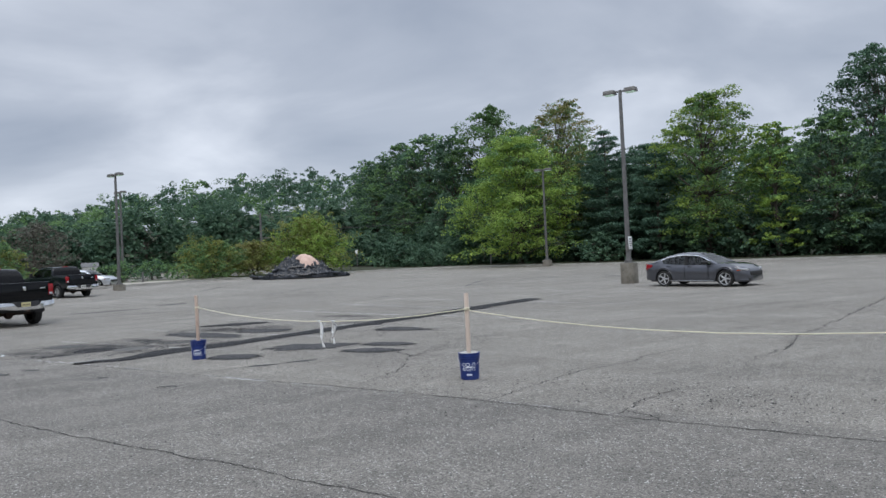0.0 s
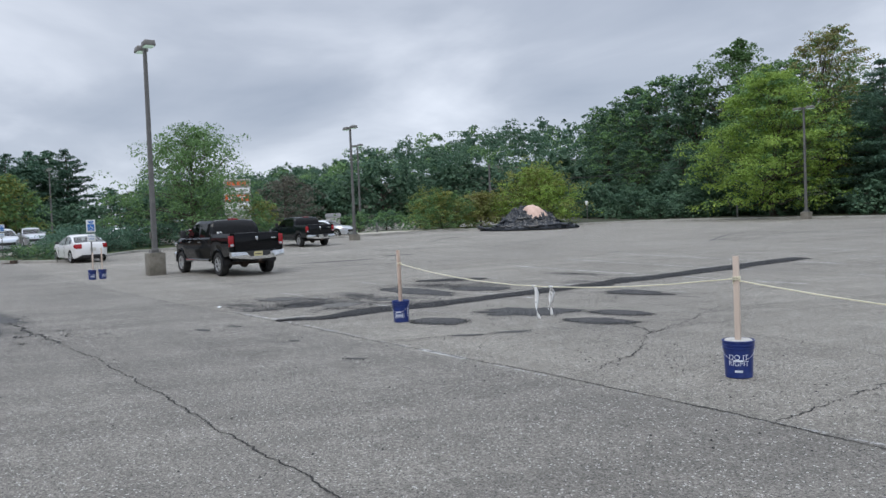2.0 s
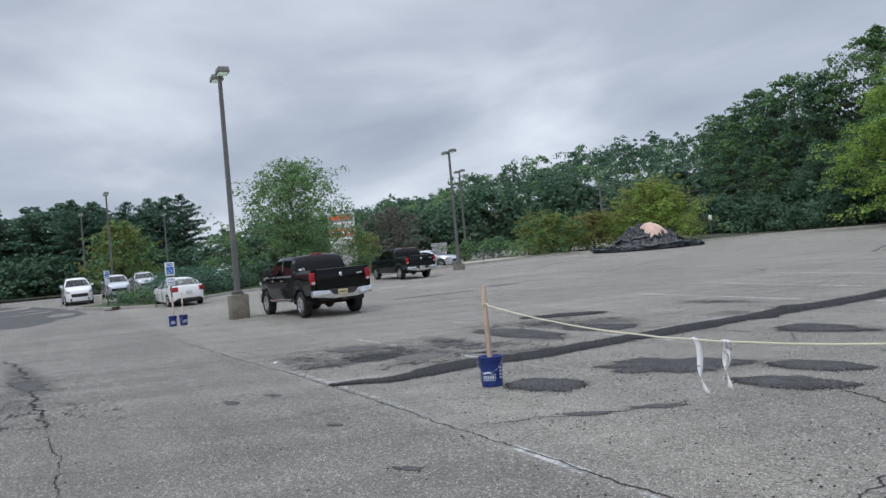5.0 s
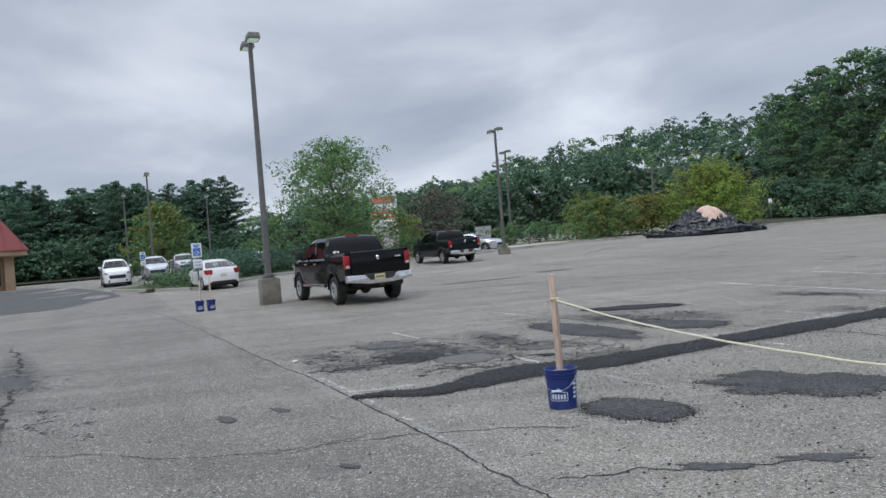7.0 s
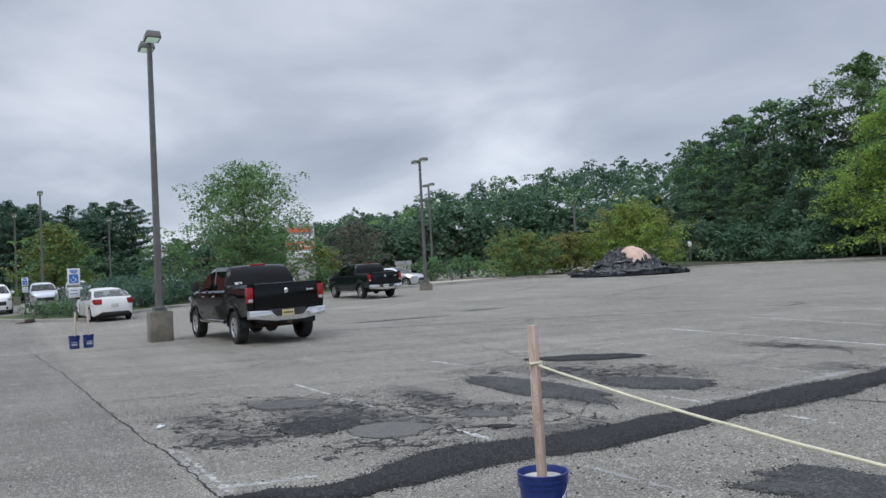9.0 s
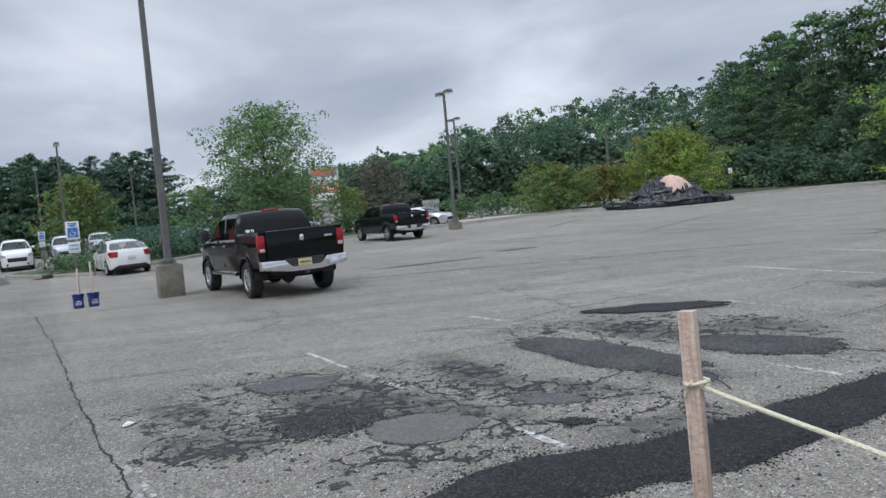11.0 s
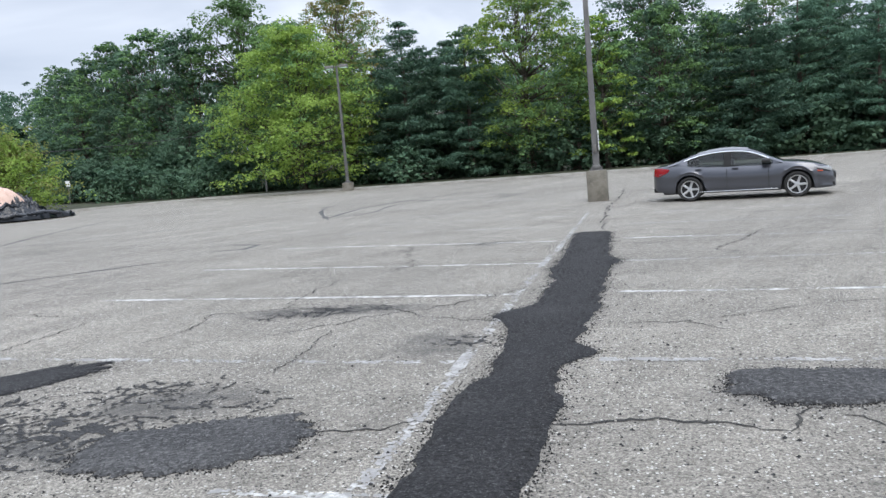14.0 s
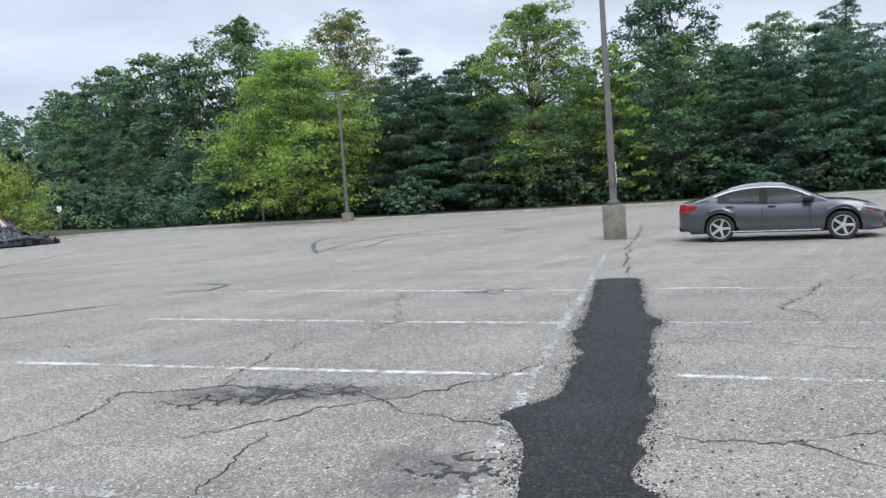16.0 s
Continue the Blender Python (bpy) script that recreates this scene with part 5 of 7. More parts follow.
# the wood's front row, west to east
plant("yellow_green_tree", broadleaf_meshes(101, 12.4, 12.8, 0.9, [LEAF_LIGHT, LEAF_MID], 42000, 0.19, 120, 0.25, 0.5, 1.7, share=0.4), -37.2, 62.3, "broad yellow-green leafy tree reaching down to the kerb", TREE)
plant("tall_leafy_tree", broadleaf_meshes(102, 18.0, 10.5, 5, [LEAF_MID], 20000, 0.24, 84), -47.5, 73.5, "tall green leafy tree rising behind others", TREE)
plant("turning_tree", broadleaf_meshes(103, 16.6, 9.4, 3.0, [LEAF_AIRY, LEAF_RUST], 30000, 0.17, 96, 0.12, 0.7), -35.6, 68.6, "tall thin tree with leaves turning rusty yellow", TREE)
pine_a = plant("pine_tree", pine_meshes(104, 12.5, 8.4, 0.8, [LEAF_PINE], 21000, 0.28), -29.6, 65.5, "dark white pine with level boughs", TREE, group=WOOD)
pine_b = plant("pine_tree", pine_meshes(105, 10.5, 7.6, 0.5, [LEAF_PINE], 21000, 0.28), -24.6, 65.2, "dark white pine with drooping lower boughs", TREE, group=WOOD)
plant("leafy_tree", broadleaf_meshes(106, 14.6, 9.6, 2.2, [LEAF_MID, LEAF_LIGHT], 30000, 0.19, 100, 0.1, 0.6), -20.4, 65.6, "tall mid-green leafy tree with yellow lower sprays", TREE)
plant("thin_yellow_tree", broadleaf_meshes(107, 11.2, 5.0, 1.2, [LEAF_LIGHT, LEAF_MID], 13000, 0.19, 56), -14.6, 65.2, "slim yellow-green tree among pines", TREE)
plant("round_dark_tree", broadleaf_meshes(108, 21.8, 11.5, 8, [LEAF_DARK], 16000, 0.3, 70), -10.2, 93, "tall round dark green tree above the wood", TREE)
leafy_a = plant("leafy_tree", broadleaf_meshes(109, 11.8, 7.6, 0.9, [LEAF_DARK, LEAF_MID], 18000, 0.22, 76), -10.6, 66.5, "dense dark green leafy tree at the wood's edge", TREE, group=WOOD)
pine_c = plant("pine_tree", pine_meshes(110, 10.6, 8.8, 0.5, [LEAF_PINE], 21000, 0.28), -4.6, 65.6, "broad grey-green white pine at the wood's edge", TREE, group=WOOD)
plant("airy_tree", broadleaf_meshes(111, 15.8, 8, 6, [LEAF_AIRY], 12000, 0.2, 80, 0.05), -1.2, 84, "tall thinly leaved pale tree against the sky", TREE)
pine_d = plant("pine_tree", pine_meshes(112, 14.2, 9.2, 1.5, [LEAF_PINE], 21000, 0.28), 2.1, 73.5, "tall grey-green white pine", TREE, group=WOOD)
again(pine_c, 3.4, 66.0, 140, 0.93)
again(pine_a, 10.2, 71, 60, 1.0)
again(pine_d, 14.5, 70, 200, 1.0)
again(pine_b, -1.0, 68.5, 77, 1.1)
again(pine_c, 8.0, 66.3, 20, 0.8)
again(leafy_a, -6.6, 70, 100, 0.95)
again(pine_b, -26.8, 68.5, 33, 1.05)
again(pine_a, -32.8, 70.5, 190, 0.92)
dark_a = plant("dark_tree", broadleaf_meshes(113, 15.2, 9.5, 2.5, [LEAF_DARK], 8500, 0.32, 70), -52.6, 73, "dark green leafy tree in a dense wood", TREE, group=WOOD)
dark_b = plant("dark_tree", broadleaf_meshes(114, 16.2, 8.6, 3, [LEAF_DARK, LEAF_MID], 8500, 0.32, 70, 0, 0.6), -58.2, 75.5, "dark green spreading tree in a dense wood", TREE, group=WOOD)
for k, (x, y, s, which) in enumerate(((-63, 78, 1.05, 0), (-67, 80.5, 1.08, 1), (-72, 82, 0.98, 0), (-46, 80, 1.12, 1), (-42.5, 75, 0.9, 0), (-39, 79, 0.92, 1), (-32.4, 80, 0.9, 0), (-28.2, 85, 1.02, 1), (-24.5, 78, 0.72, 0),
                                     (-18, 79, 0.82, 1), (-14.5, 83, 0.86, 0), (-8, 78, 0.72, 0), (-4.6, 88, 0.95, 1), (4, 84, 0.97, 1), (8.8, 81, 0.97, 0), (15, 79, 0.93, 1), (20, 76, 0.95, 0), (21, 68, 0.8, 1), (-60, 70.5, 0.62, 0), (-55.5, 66.8, 0.5, 1),
                                     (-49.5, 66.5, 0.52, 0), (-45.5, 64.8, 0.5, 1), (-66, 74, 0.7, 1), (-16.8, 70.5, 0.6, 1), (12, 88, 0.95, 0), (26, 72, 0.9, 1), (-52, 86, 1.1, 0), (-78, 86, 0.95, 1))):
    again((dark_a, dark_b)[which], x, y, 47 * k, s * 0.91)
under_a = plant("understory_shrub", shrub_meshes(120, 2.6, 4.6, [LEAF_DARK], 3000, 0.21), -29, 62.4, "dark green understory shrub behind the kerb", "shrub", group="understory")
under_b = plant("understory_shrub", shrub_meshes(121, 2.2, 4.2, [LEAF_DARK], 3200, 0.2), -44.2, 60.4, "dark mid-green understory shrub behind the kerb", "shrub", group="understory")
rng = random.Random(5)
for k in range(44):
    x = -48 + k * 1.65
    dark = x > -32
    again(under_a if dark and rng.random() < 0.75 else under_b, x, 62.6 + rng.uniform(0, 2.4) + (3 if -32 < x else 0) + (1.2 if k % 3 == 0 else 0), rng.uniform(0, 360), rng.uniform(0.7, 1.25) * (1.0 if not dark else 1.2))
for x, y, s in ((-62, 72, 1.5), (-54, 68.5, 1.8), (-50.5, 67, 1.8), (-47, 66, 1.7), (-66, 75, 2.0), (-70, 78, 2.0), (-74, 80, 2.0), (-43.5, 65.5, 1.6), (-50, 60.2, 1.15), (-53, 61.8, 1.3), (-56.5, 63, 1.4), (-60, 64.5, 1.5), (-63.5, 66.5, 1.5), (-47, 59.6, 0.8)):
    again(under_b, x, y, x * 31, s)
# shrubs by the kerb to the west
plant("round_shrub", shrub_meshes(130, 3.2, 6.4, [LEAF_MID, LEAF_OLIVE], 15000, 0.15, 70), -57.2, 41.6, "wide olive-green shrub beside the kerb", "shrub")
plant("turning_shrub", shrub_meshes(131, 3.1, 4.8, [LEAF_OLIVE, LEAF_RUST], 7000, 0.17, 56), -56.4, 45.6, "olive shrub with rusty yellow tips", "shrub")
plant("yellow_green_shrub", shrub_meshes(132, 5.0, 8.2, [LEAF_LIGHT, LEAF_OLIVE], 18000, 0.17, 84), -52.6, 49.6, "large vase-shaped yellow-green shrub behind a covered heap", "shrub")
hedge = plant("low_hedge", shrub_meshes(133, 1.6, 4.6, [LEAF_DARK, LEAF_MID], 2400, 0.16), -63.5, 36.6, "low clipped green hedge", "hedge", group="low hedges")
for x, y, s in ((-65, 40.5, 1.0), (-61.5, 45, 1.0), (-60.5, 41.5, 0.9), (-60.8, 26.5, 0.8)):
    again(hedge, x, y, x * 13, s)
dark_hedge = plant("juniper_hedge", shrub_meshes(144, 1.35, 4.8, [LEAF_PINE], 4200, 0.13, 40), -58.2, 14.6, "low dark spreading juniper hedge behind a parked car", "hedge", group="juniper hedges")
for x, y, s in ((-60.5, 17.5, 1.05), (-55.8, 12.6, 0.9), (-60, 11.6, 1.1), (-64, 13, 1.1), (-57.6, 10.6, 0.85)):
    again(dark_hedge, x, y, x * 13, s)
plant("pale_leafy_tree", broadleaf_meshes(134, 8.9, 11.6, 0.6, [LEAF_AIRY, LEAF_MID], 19000, 0.18, 110, 0.7, 0.42, 1.35, tuft=True), -60.5, 20.3, "pale green leafy tree with open gaps in its crown", TREE)
plant("olive_shrub", shrub_meshes(135, 3.4, 5.0, [LEAF_OLIVE, LEAF_MID], 3000, 0.2), -64.6, 27.2, "olive-green shrub behind parked trucks", "shrub")
plant("grey_brown_tree", broadleaf_meshes(136, 6.2, 8.4, 0.8, [LEAF_GREY], 4200, 0.24, 54), -81, 37, "grey-brown tree with thinning leaves", TREE)
plant("small_yellow_tree", broadleaf_meshes(137, 6.8, 7.2, 0.5, [LEAF_MID, LEAF_OLIVE], 9000, 0.24, 76, bushy=True), -82, 9.6, "small rounded olive-green tree at the far lot", TREE)
plant("right_island_tree", broadleaf_meshes(138, 6.6, 6.6, 1.3, [LEAF_LIGHT, LEAF_OLIVE], 14000, 0.14, 70), 6.4, 49, "yellow-green tree on a kerbed island", TREE)
plant("small_island_tree", broadleaf_meshes(139, 4.0, 3.8, 1.2, [LEAF_LIGHT, LEAF_OLIVE], 4600, 0.18, 48), 3.6, 51, "small yellow tree on a kerbed island", TREE)
plant("island_shrub", shrub_meshes(140, 1.9, 4.4, [LEAF_OLIVE, LEAF_MID], 3000, 0.16), 3.0, 53.6, "rounded olive shrub on a kerbed island", "shrub")
far_tree = plant("far_pine", pine_meshes(141, 12.6, 10.0, 0.5, [LEAF_PINE], 6000, 0.44), -116, 20.6, "dark blue-green pine beyond the far lot", TREE, group="far trees")
far_leafy = plant("far_leafy_tree", broadleaf_meshes(143, 12.2, 8.8, 1.5, [LEAF_PINE, LEAF_DARK], 6000, 0.4, 50), -119, 6.0, "dark green leafy tree beyond the far lot", TREE, group="far trees")
for k, (x, y, s) in enumerate(((-112, 6.6, 0.96), (-117, 2, 0.95), (-112, 13, 0.92), (-118, -3, 0.98), (-120, 9, 1.0), (-115, -9, 0.95), (-122, -15, 1.05), (-118, 16.5, 0.85), (-113, -4.5, 0.85), (-112, 10, 0.85), (-125, 28, 0.62), (-126, 33, 0.55), (-122, -24, 1.0), (-118, -32, 1.0), (-109, -14, 0.9))):
    again((far_tree, far_leafy)[k % 3 == 1], x, y, 71 * k, s)
for k in range(26):
    again((far_leafy, far_tree)[k % 3 == 0], -121 - 4 * (k % 3) - 2 * math.sin(k * 7), -40 + 2.35 * k, 53 * k, 0.82 + 0.24 * abs(math.sin(k * 3.7)))
for k in range(22):
    again(under_a, -108 - 3 * (k % 2), -34 + 2.7 * k, 37 * k, 1.7)
for k in range(17):
    a = radians(-78 + 2.4 * k)
    again(under_a, -7 + (93 + 3 * (k % 2)) * math.sin(a), 5 + (93 + 3 * (k % 2)) * math.cos(a), 61 * k, 2.0 + 0.3 * (k % 3))
isl_hedge = plant("island_hedge", shrub_meshes(142, 0.75, 3.0, [LEAF_DARK, LEAF_MID], 1800, 0.1), -51.2, 8.6, "low spreading juniper hedge on the island", "hedge", group="island hedges")
again(isl_hedge, -53.6, 7.6, 50, 1.0)
again(isl_hedge, -49.3, 9.3, 120, 0.85)


def far_forest():
    """The wooded hill: crowns of clumped leaves, too many to count."""
    rng = np.random.default_rng(77)
    lots = {}
    for k in range(1150):
        a = radians(rng.uniform(-77, 34))
        d = 92 + 128 * rng.uniform() ** 0.8
        x, y = -7 + d * math.sin(a), 5 + d * math.cos(a)
        if y < 92 and x > -76:
            continue
        h = rng.uniform(8.0, 12.8) * (0.7 if math.degrees(a) < -62 else 0.86 if math.degrees(a) < -50 else 0.94)
        z = land(x, y)
        w = rng.uniform(3.4, 6.8)
        near = d < 135
        pine = rng.uniform() < 0.22
        tone = 3 if pine else int(rng.choice(5, p=(0.46, 0.2, 0.06, 0.0, 0.28)))
        m = 18 if near else 10
        u = rng.uniform(0, 1, m) ** 0.8
        ang = rng.uniform(0, 2 * math.pi, m)
        prof = (1 - u) ** 0.7 * 0.8 + 0.08 if pine else np.sqrt(np.maximum(0.08, 1 - ((u - 0.4) / 0.62) ** 2))
        off = 0.5 * w * prof * rng.uniform(0.55, 1.05, m)
        c = np.stack([x + off * np.cos(ang), y + off * np.sin(ang), z + h * (0.22 + 0.76 * u)], axis=1)
        r = w * rng.uniform(0.13, 0.24, m) * (0.7 if pine else 1)
        lots.setdefault((near, tone), []).append((c, r))
    verts, index = [], []
    for (near, tone), rows in lots.items():
        c, r = np.concatenate([e[0] for e in rows]), np.concatenate([e[1] for e in rows])
        q = spray_leaves(rng, c, r, 34 if near else 24, 0.33 if near else 0.48, 0.75, 0.48)
        verts.append(q)
        index += [tone] * (len(q) // 4)
    ob = new("far_woods", quad_mesh("far_woods", np.concatenate(verts), [LEAF_DARK, LEAF_MID, LEAF_AIRY, LEAF_PINE, LEAF_DARK], index))
    tagged(ob, "dense green wood covering a distant hill", "woods", kind="stuff")


far_forest()


# ---- lamp posts ----
def lamp_post(x, y, height, footing=0.85, sign=False, turn=0.0, group="parking-lot lamp posts"):
    """A square tapered steel post on a concrete footing, two box lanterns on short arms."""
    root = thing("street_lamp", pose(x, y, land(x, y), 0, 0, turn), "tall brown-grey steel lamp post with two box lanterns on concrete", "street lamp", group)
    bm = bmesh.new()
    box(bm, -0.31, 0.31, -0.31, 0.31, -0.15, footing, 0.03)
    part("footing", bm, CONCRETE, root, "weathered square concrete footing")
    bm = bmesh.new()
    box(bm, -0.2, 0.2, -0.2, 0.2, footing, footing + 0.03, 0.005)
    box(bm, -0.13, 0.13, -0.13, 0.13, footing + 0.03, footing + 0.16, 0.02)
    for sx in (-0.15, 0.15):
        for sy in (-0.15, 0.15):
            lathe(bm, [(0, footing + 0.1), (0.02, footing + 0.1), (0.02, footing + 0.03)], 6, Matrix.Translation((sx, sy, 0)))
    part("base_plate", bm, POLE, root)
    b = bmesh.new()
    rows = []
    for z, r in ((footing + 0.1, 0.1), (height * 0.5, 0.082), (height, 0.064)):
        c = r * 0.7
        rows.append([b.verts.new((px, py, z)) for px, py in ((r, -c), (r, c), (c, r), (-c, r), (-r, c), (-r, -c), (-c, -r), (c, -r))])
    for p, q in zip(rows, rows[1:]):
        for k in range(8):
            b.faces.new((p[k], p[(k + 1) % 8], q[(k + 1) % 8], q[k]))
    b.faces.new(rows[-1])
    part("post", b, POLE, root)
    bm = bmesh.new()
    box(bm, -0.05, 0.05, -0.16, -0.095, footing + 0.55, footing + 0.8, 0.008)
    part("hand_hole_cover", bm, LAMP_HEAD, root)
    for s in (-1, 1):
        bm = bmesh.new()
        box(bm, min(s * 0.05, s * 0.3), max(s * 0.05, s * 0.3), -0.035, 0.035, height - 0.1, height - 0.02, 0.008)
        arm = part("arm", bm, LAMP_HEAD, root)
        bm = bmesh.new()
        b = bmesh.new()
        bmesh.ops.create_cube(b, size=1)
        for v in b.verts:
            top = v.co.z > 0
            v.co = Vector((s * (0.52 + v.co.x * s * (0.5 if top else 0.56)), v.co.y * (0.36 if top else 0.42), height - 0.06 + v.co.z * 0.2))
        bmesh.ops.bevel(b, geom=list(b.edges), offset=0.02, segments=2, profile=0.5, affect="EDGES")
        join(bm, b)
        head = part("lantern", bm, LAMP_HEAD, root)
        bm = bmesh.new()
        box(bm, s * 0.52 - 0.22, s * 0.52 + 0.22, -0.16, 0.16, height - 0.185, height - 0.155, 0.008)
        part("lens", bm, LAMP_LENS, head, "pale green lamp lens")
    if sign:
        bm = bmesh.new()
        box(bm, 0.112, 0.122, -0.2, 0.2, footing + 0.62, footing + 1.22, 0.004)
        plate = part("notice", bm, WHITE_SIGN, root, "small white notice")
        for k, (z, w) in enumerate(((1.1, 0.14), (1.0, 0.1), (0.9, 0.14), (0.8, 0.09))):
            bm = bmesh.new()
            box(bm, 0.123, 0.1265, -w, w, footing + z - 0.02, footing + z + 0.02)
            part("print_bar", bm, INK, plate)
    return root


post = lamp_post(-31.0, 9.4, 8.75)
lamp_post(-13.62, 32.85, 9.0, 0.95, True)
for x, y, h in ((-31.8, 57.6, -0.3), (-50.3, 28.8, -0.42), (-66.5, 38.5, -0.3), (3.6, 49.6, -0.6), (-77, 8.4, 0.3), (-99, 16, 0), (-92, 6.8, 0)):
    copy_thing(post, pose(x, y, land(x, y) + h))


# ---- vehicles: x runs from the tail to the nose, y to the left ----
def curve_at(rows, x):
    """A value read off rows of (x, value), bent softly from row to row with no overshoot."""
    if x <= rows[0][0]:
        return rows[0][1]
    if x >= rows[-1][0]:
        return rows[-1][1]
    i = max(k for k in range(len(rows) - 1) if rows[k][0] <= x)

    def slope(k):
        return (rows[k + 1][1] - rows[k][1]) / (rows[k + 1][0] - rows[k][0])

    def tangent(k):
        if k == 0 or k == len(rows) - 1:
            return slope(min(k, len(rows) - 2))
        p, q = slope(k - 1), slope(k)
        return 0.0 if p * q <= 0 else 2 * p * q / (p + q)
    d = rows[i + 1][0] - rows[i][0]
    u = (x - rows[i][0]) / d
    return (rows[i][1] * (1 + 2 * u) * (1 - u) ** 2 + rows[i + 1][1] * u * u * (3 - 2 * u) + d * u * (1 - u) * (tangent(i) * (1 - u) - tangent(i + 1) * u))


def loft(rings, cap=True, skip=None):
    """Skins rings of (y, z) given for one side, mirrored; rings: rows of (x, [(y, z), ...]) from sill to centre top."""
    bm = bmesh.new()
    rows = []
    for x, pts in rings:
        left = [bm.verts.new((x, y, z)) for y, z in pts]
        right = [bm.verts.new((x, -y, z)) if y > 1e-6 else v for (y, z), v in zip(pts, left)]
        rows.append((left, right))
    for i, (p, q) in enumerate(zip(rows, rows[1:])):
        for side in (0, 1):
            for k in range(len(p[side]) - 1):
                if skip and skip(i, k, side):
                    continue
                f = list(dict.fromkeys((p[side][k], p[side][k + 1], q[side][k + 1], q[side][k])))
                if len(f) > 2:
                    try:
                        bm.faces.new(f)
                    except ValueError:
                        pass
    if cap:
        for left, right in (rows[0], rows[-1]):
            loop = left + [v for v in right[::-1] if v not in left]
            bm.faces.new(loop)
    return bm


def wheel_at(parent, x, y, r, width, spokes, rim_mat, rim=0.7):
    """A wheel with its tyre and spoked rim, the outer face to +y or -y."""
    s = 1 if y > 0 else -1
    m = Matrix.Translation((x, y, r)) @ Matrix.Rotation(radians(-90 * s), 4, "X")
    root = new("wheel")
    root.parent = parent
    root.matrix_basis = m
    w = width / 2
    bm = bmesh.new()
    lathe(bm, [(r * rim, -w * 0.8), (r * 0.9, -w), (r * 0.985, -w * 0.75), (r, -w * 0.3), (r, w * 0.3), (r * 0.985, w * 0.75), (r * 0.9, w), (r * rim, w * 0.86)], 32)
    part("tyre", bm, TYRE, root)
    bm = bmesh.new()
    lathe(bm, [(r * rim, w * 0.84), (r * rim * 0.93, w * 0.86), (r * rim * 0.91, w * 0.3), (0, w * 0.22)], 32)
    part("wheel_well_disc", bm, DARK_TRIM, root)
    bm = bmesh.new()
    lathe(bm, [(r * rim * 1.01, w * 0.8), (r * rim * 1.0, w * 0.92), (r * rim * 0.92, w * 0.9), (r * rim * 0.9, w * 0.7)], 32)
    lathe(bm, [(0, w * 0.86), (r * 0.1, w * 0.86), (r * 0.17, w * 0.8), (r * 0.18, w * 0.4)], 16)
    for k in range(spokes):
        b = bmesh.new()
        bmesh.ops.create_cube(b, size=1)
        for v in b.verts:
            outer = v.co.x > 0
            v.co = Vector(((r * rim * 0.96 if outer else r * 0.1), v.co.y * r * (0.17 if outer else 0.2) * (5 / spokes) ** 0.5, w * 0.68 + v.co.z * w * 0.26))
        bmesh.ops.bevel(b, geom=list(b.edges), offset=0.008, segments=1, affect="EDGES")
        join(bm, b, Matrix.Rotation(2 * math.pi * k / spokes, 4, "Z"))
    part("rim", bm, rim_mat, root)
    return root


def wheel_liner(parent, x, s, r, reach, outer=0.86):
    """The dark inside of a wheel arch."""
    bm = bmesh.new()
    lathe(bm, [(0, -0.3), (reach, -0.3), (reach, 0.0)], 24, Matrix.Translation((x, s * outer, r)) @ Matrix.Rotation(radians(-90 * s), 4, "X"))
    bmesh.ops.delete(bm, geom=[v for v in bm.verts if v.co.z < r - 0.02], context="VERTS")
    part("wheel_liner", bm, DARK_TRIM, parent)


def stations(x0, x1, wheels, r, step=0.12):
    xs = set()
    n = int((x1 - x0) / step)
    xs.update(x0 + (x1 - x0) * i / n for i in range(n + 1))
    for c in wheels:
        xs.update(c + r * math.cos(math.pi * i / 16) for i in range(17))
    out = []
    for x in sorted(xs):
        if not out or x - out[-1] > 0.012:
            out.append(x)
    return out


def slab_bm(x0, x1, y0, y1, z0, z1, bevel=0.02, shear=0.0, taper=1.0):
    bm = bmesh.new()
    box(bm, x0, x1, y0, y1, z0, z1, bevel)
    for v in bm.verts:
        u = (v.co.z - z0) / max(1e-6, z1 - z0)
        v.co.x += shear * u
        v.co.y = (y0 + y1) / 2 + (v.co.y - (y0 + y1) / 2) * (1 + (taper - 1) * u)
    return bm


def glaze(root, rings, xs, solid, pillars, front, glass, inside):
    """One pane for each opening of a cabin."""
    def pane(name, keep):
        bm = loft(rings, False, lambda i, j, s: solid(i, j) or not keep((xs[i] + xs[i + 1]) / 2, j, s))
        loose = [v for v in bm.verts if not v.link_faces]
        bmesh.ops.delete(bm, geom=loose, context="VERTS")
        if len(bm.faces):
            part(name, bm, glass, root, outward=inside).visible_shadow = False
        else:
            bm.free()
    pane("windscreen", lambda x, j, s: j >= 2 and x > front)
    pane("rear_window", lambda x, j, s: j >= 2 and x <= front)
    stops = [-9] + [(a + b) / 2 for a, b in pillars] + [99]
    for a, b in zip(stops, stops[1:]):
        for side in (0, 1):
            pane("side_window", lambda x, j, s: j == 0 and a < x < b and s == side)


def plan_and_arch(half, sill, wheels, arch):
    def bottom(x):
        z = curve_at(sill, x)
        for c in wheels:
            d = abs(x - c)
            if d < arch:
                z = max(z, 0.02 + math.sqrt(arch * arch - d * d) + wheels[c])
        return z
    return (lambda x: curve_at(half, x)), bottom


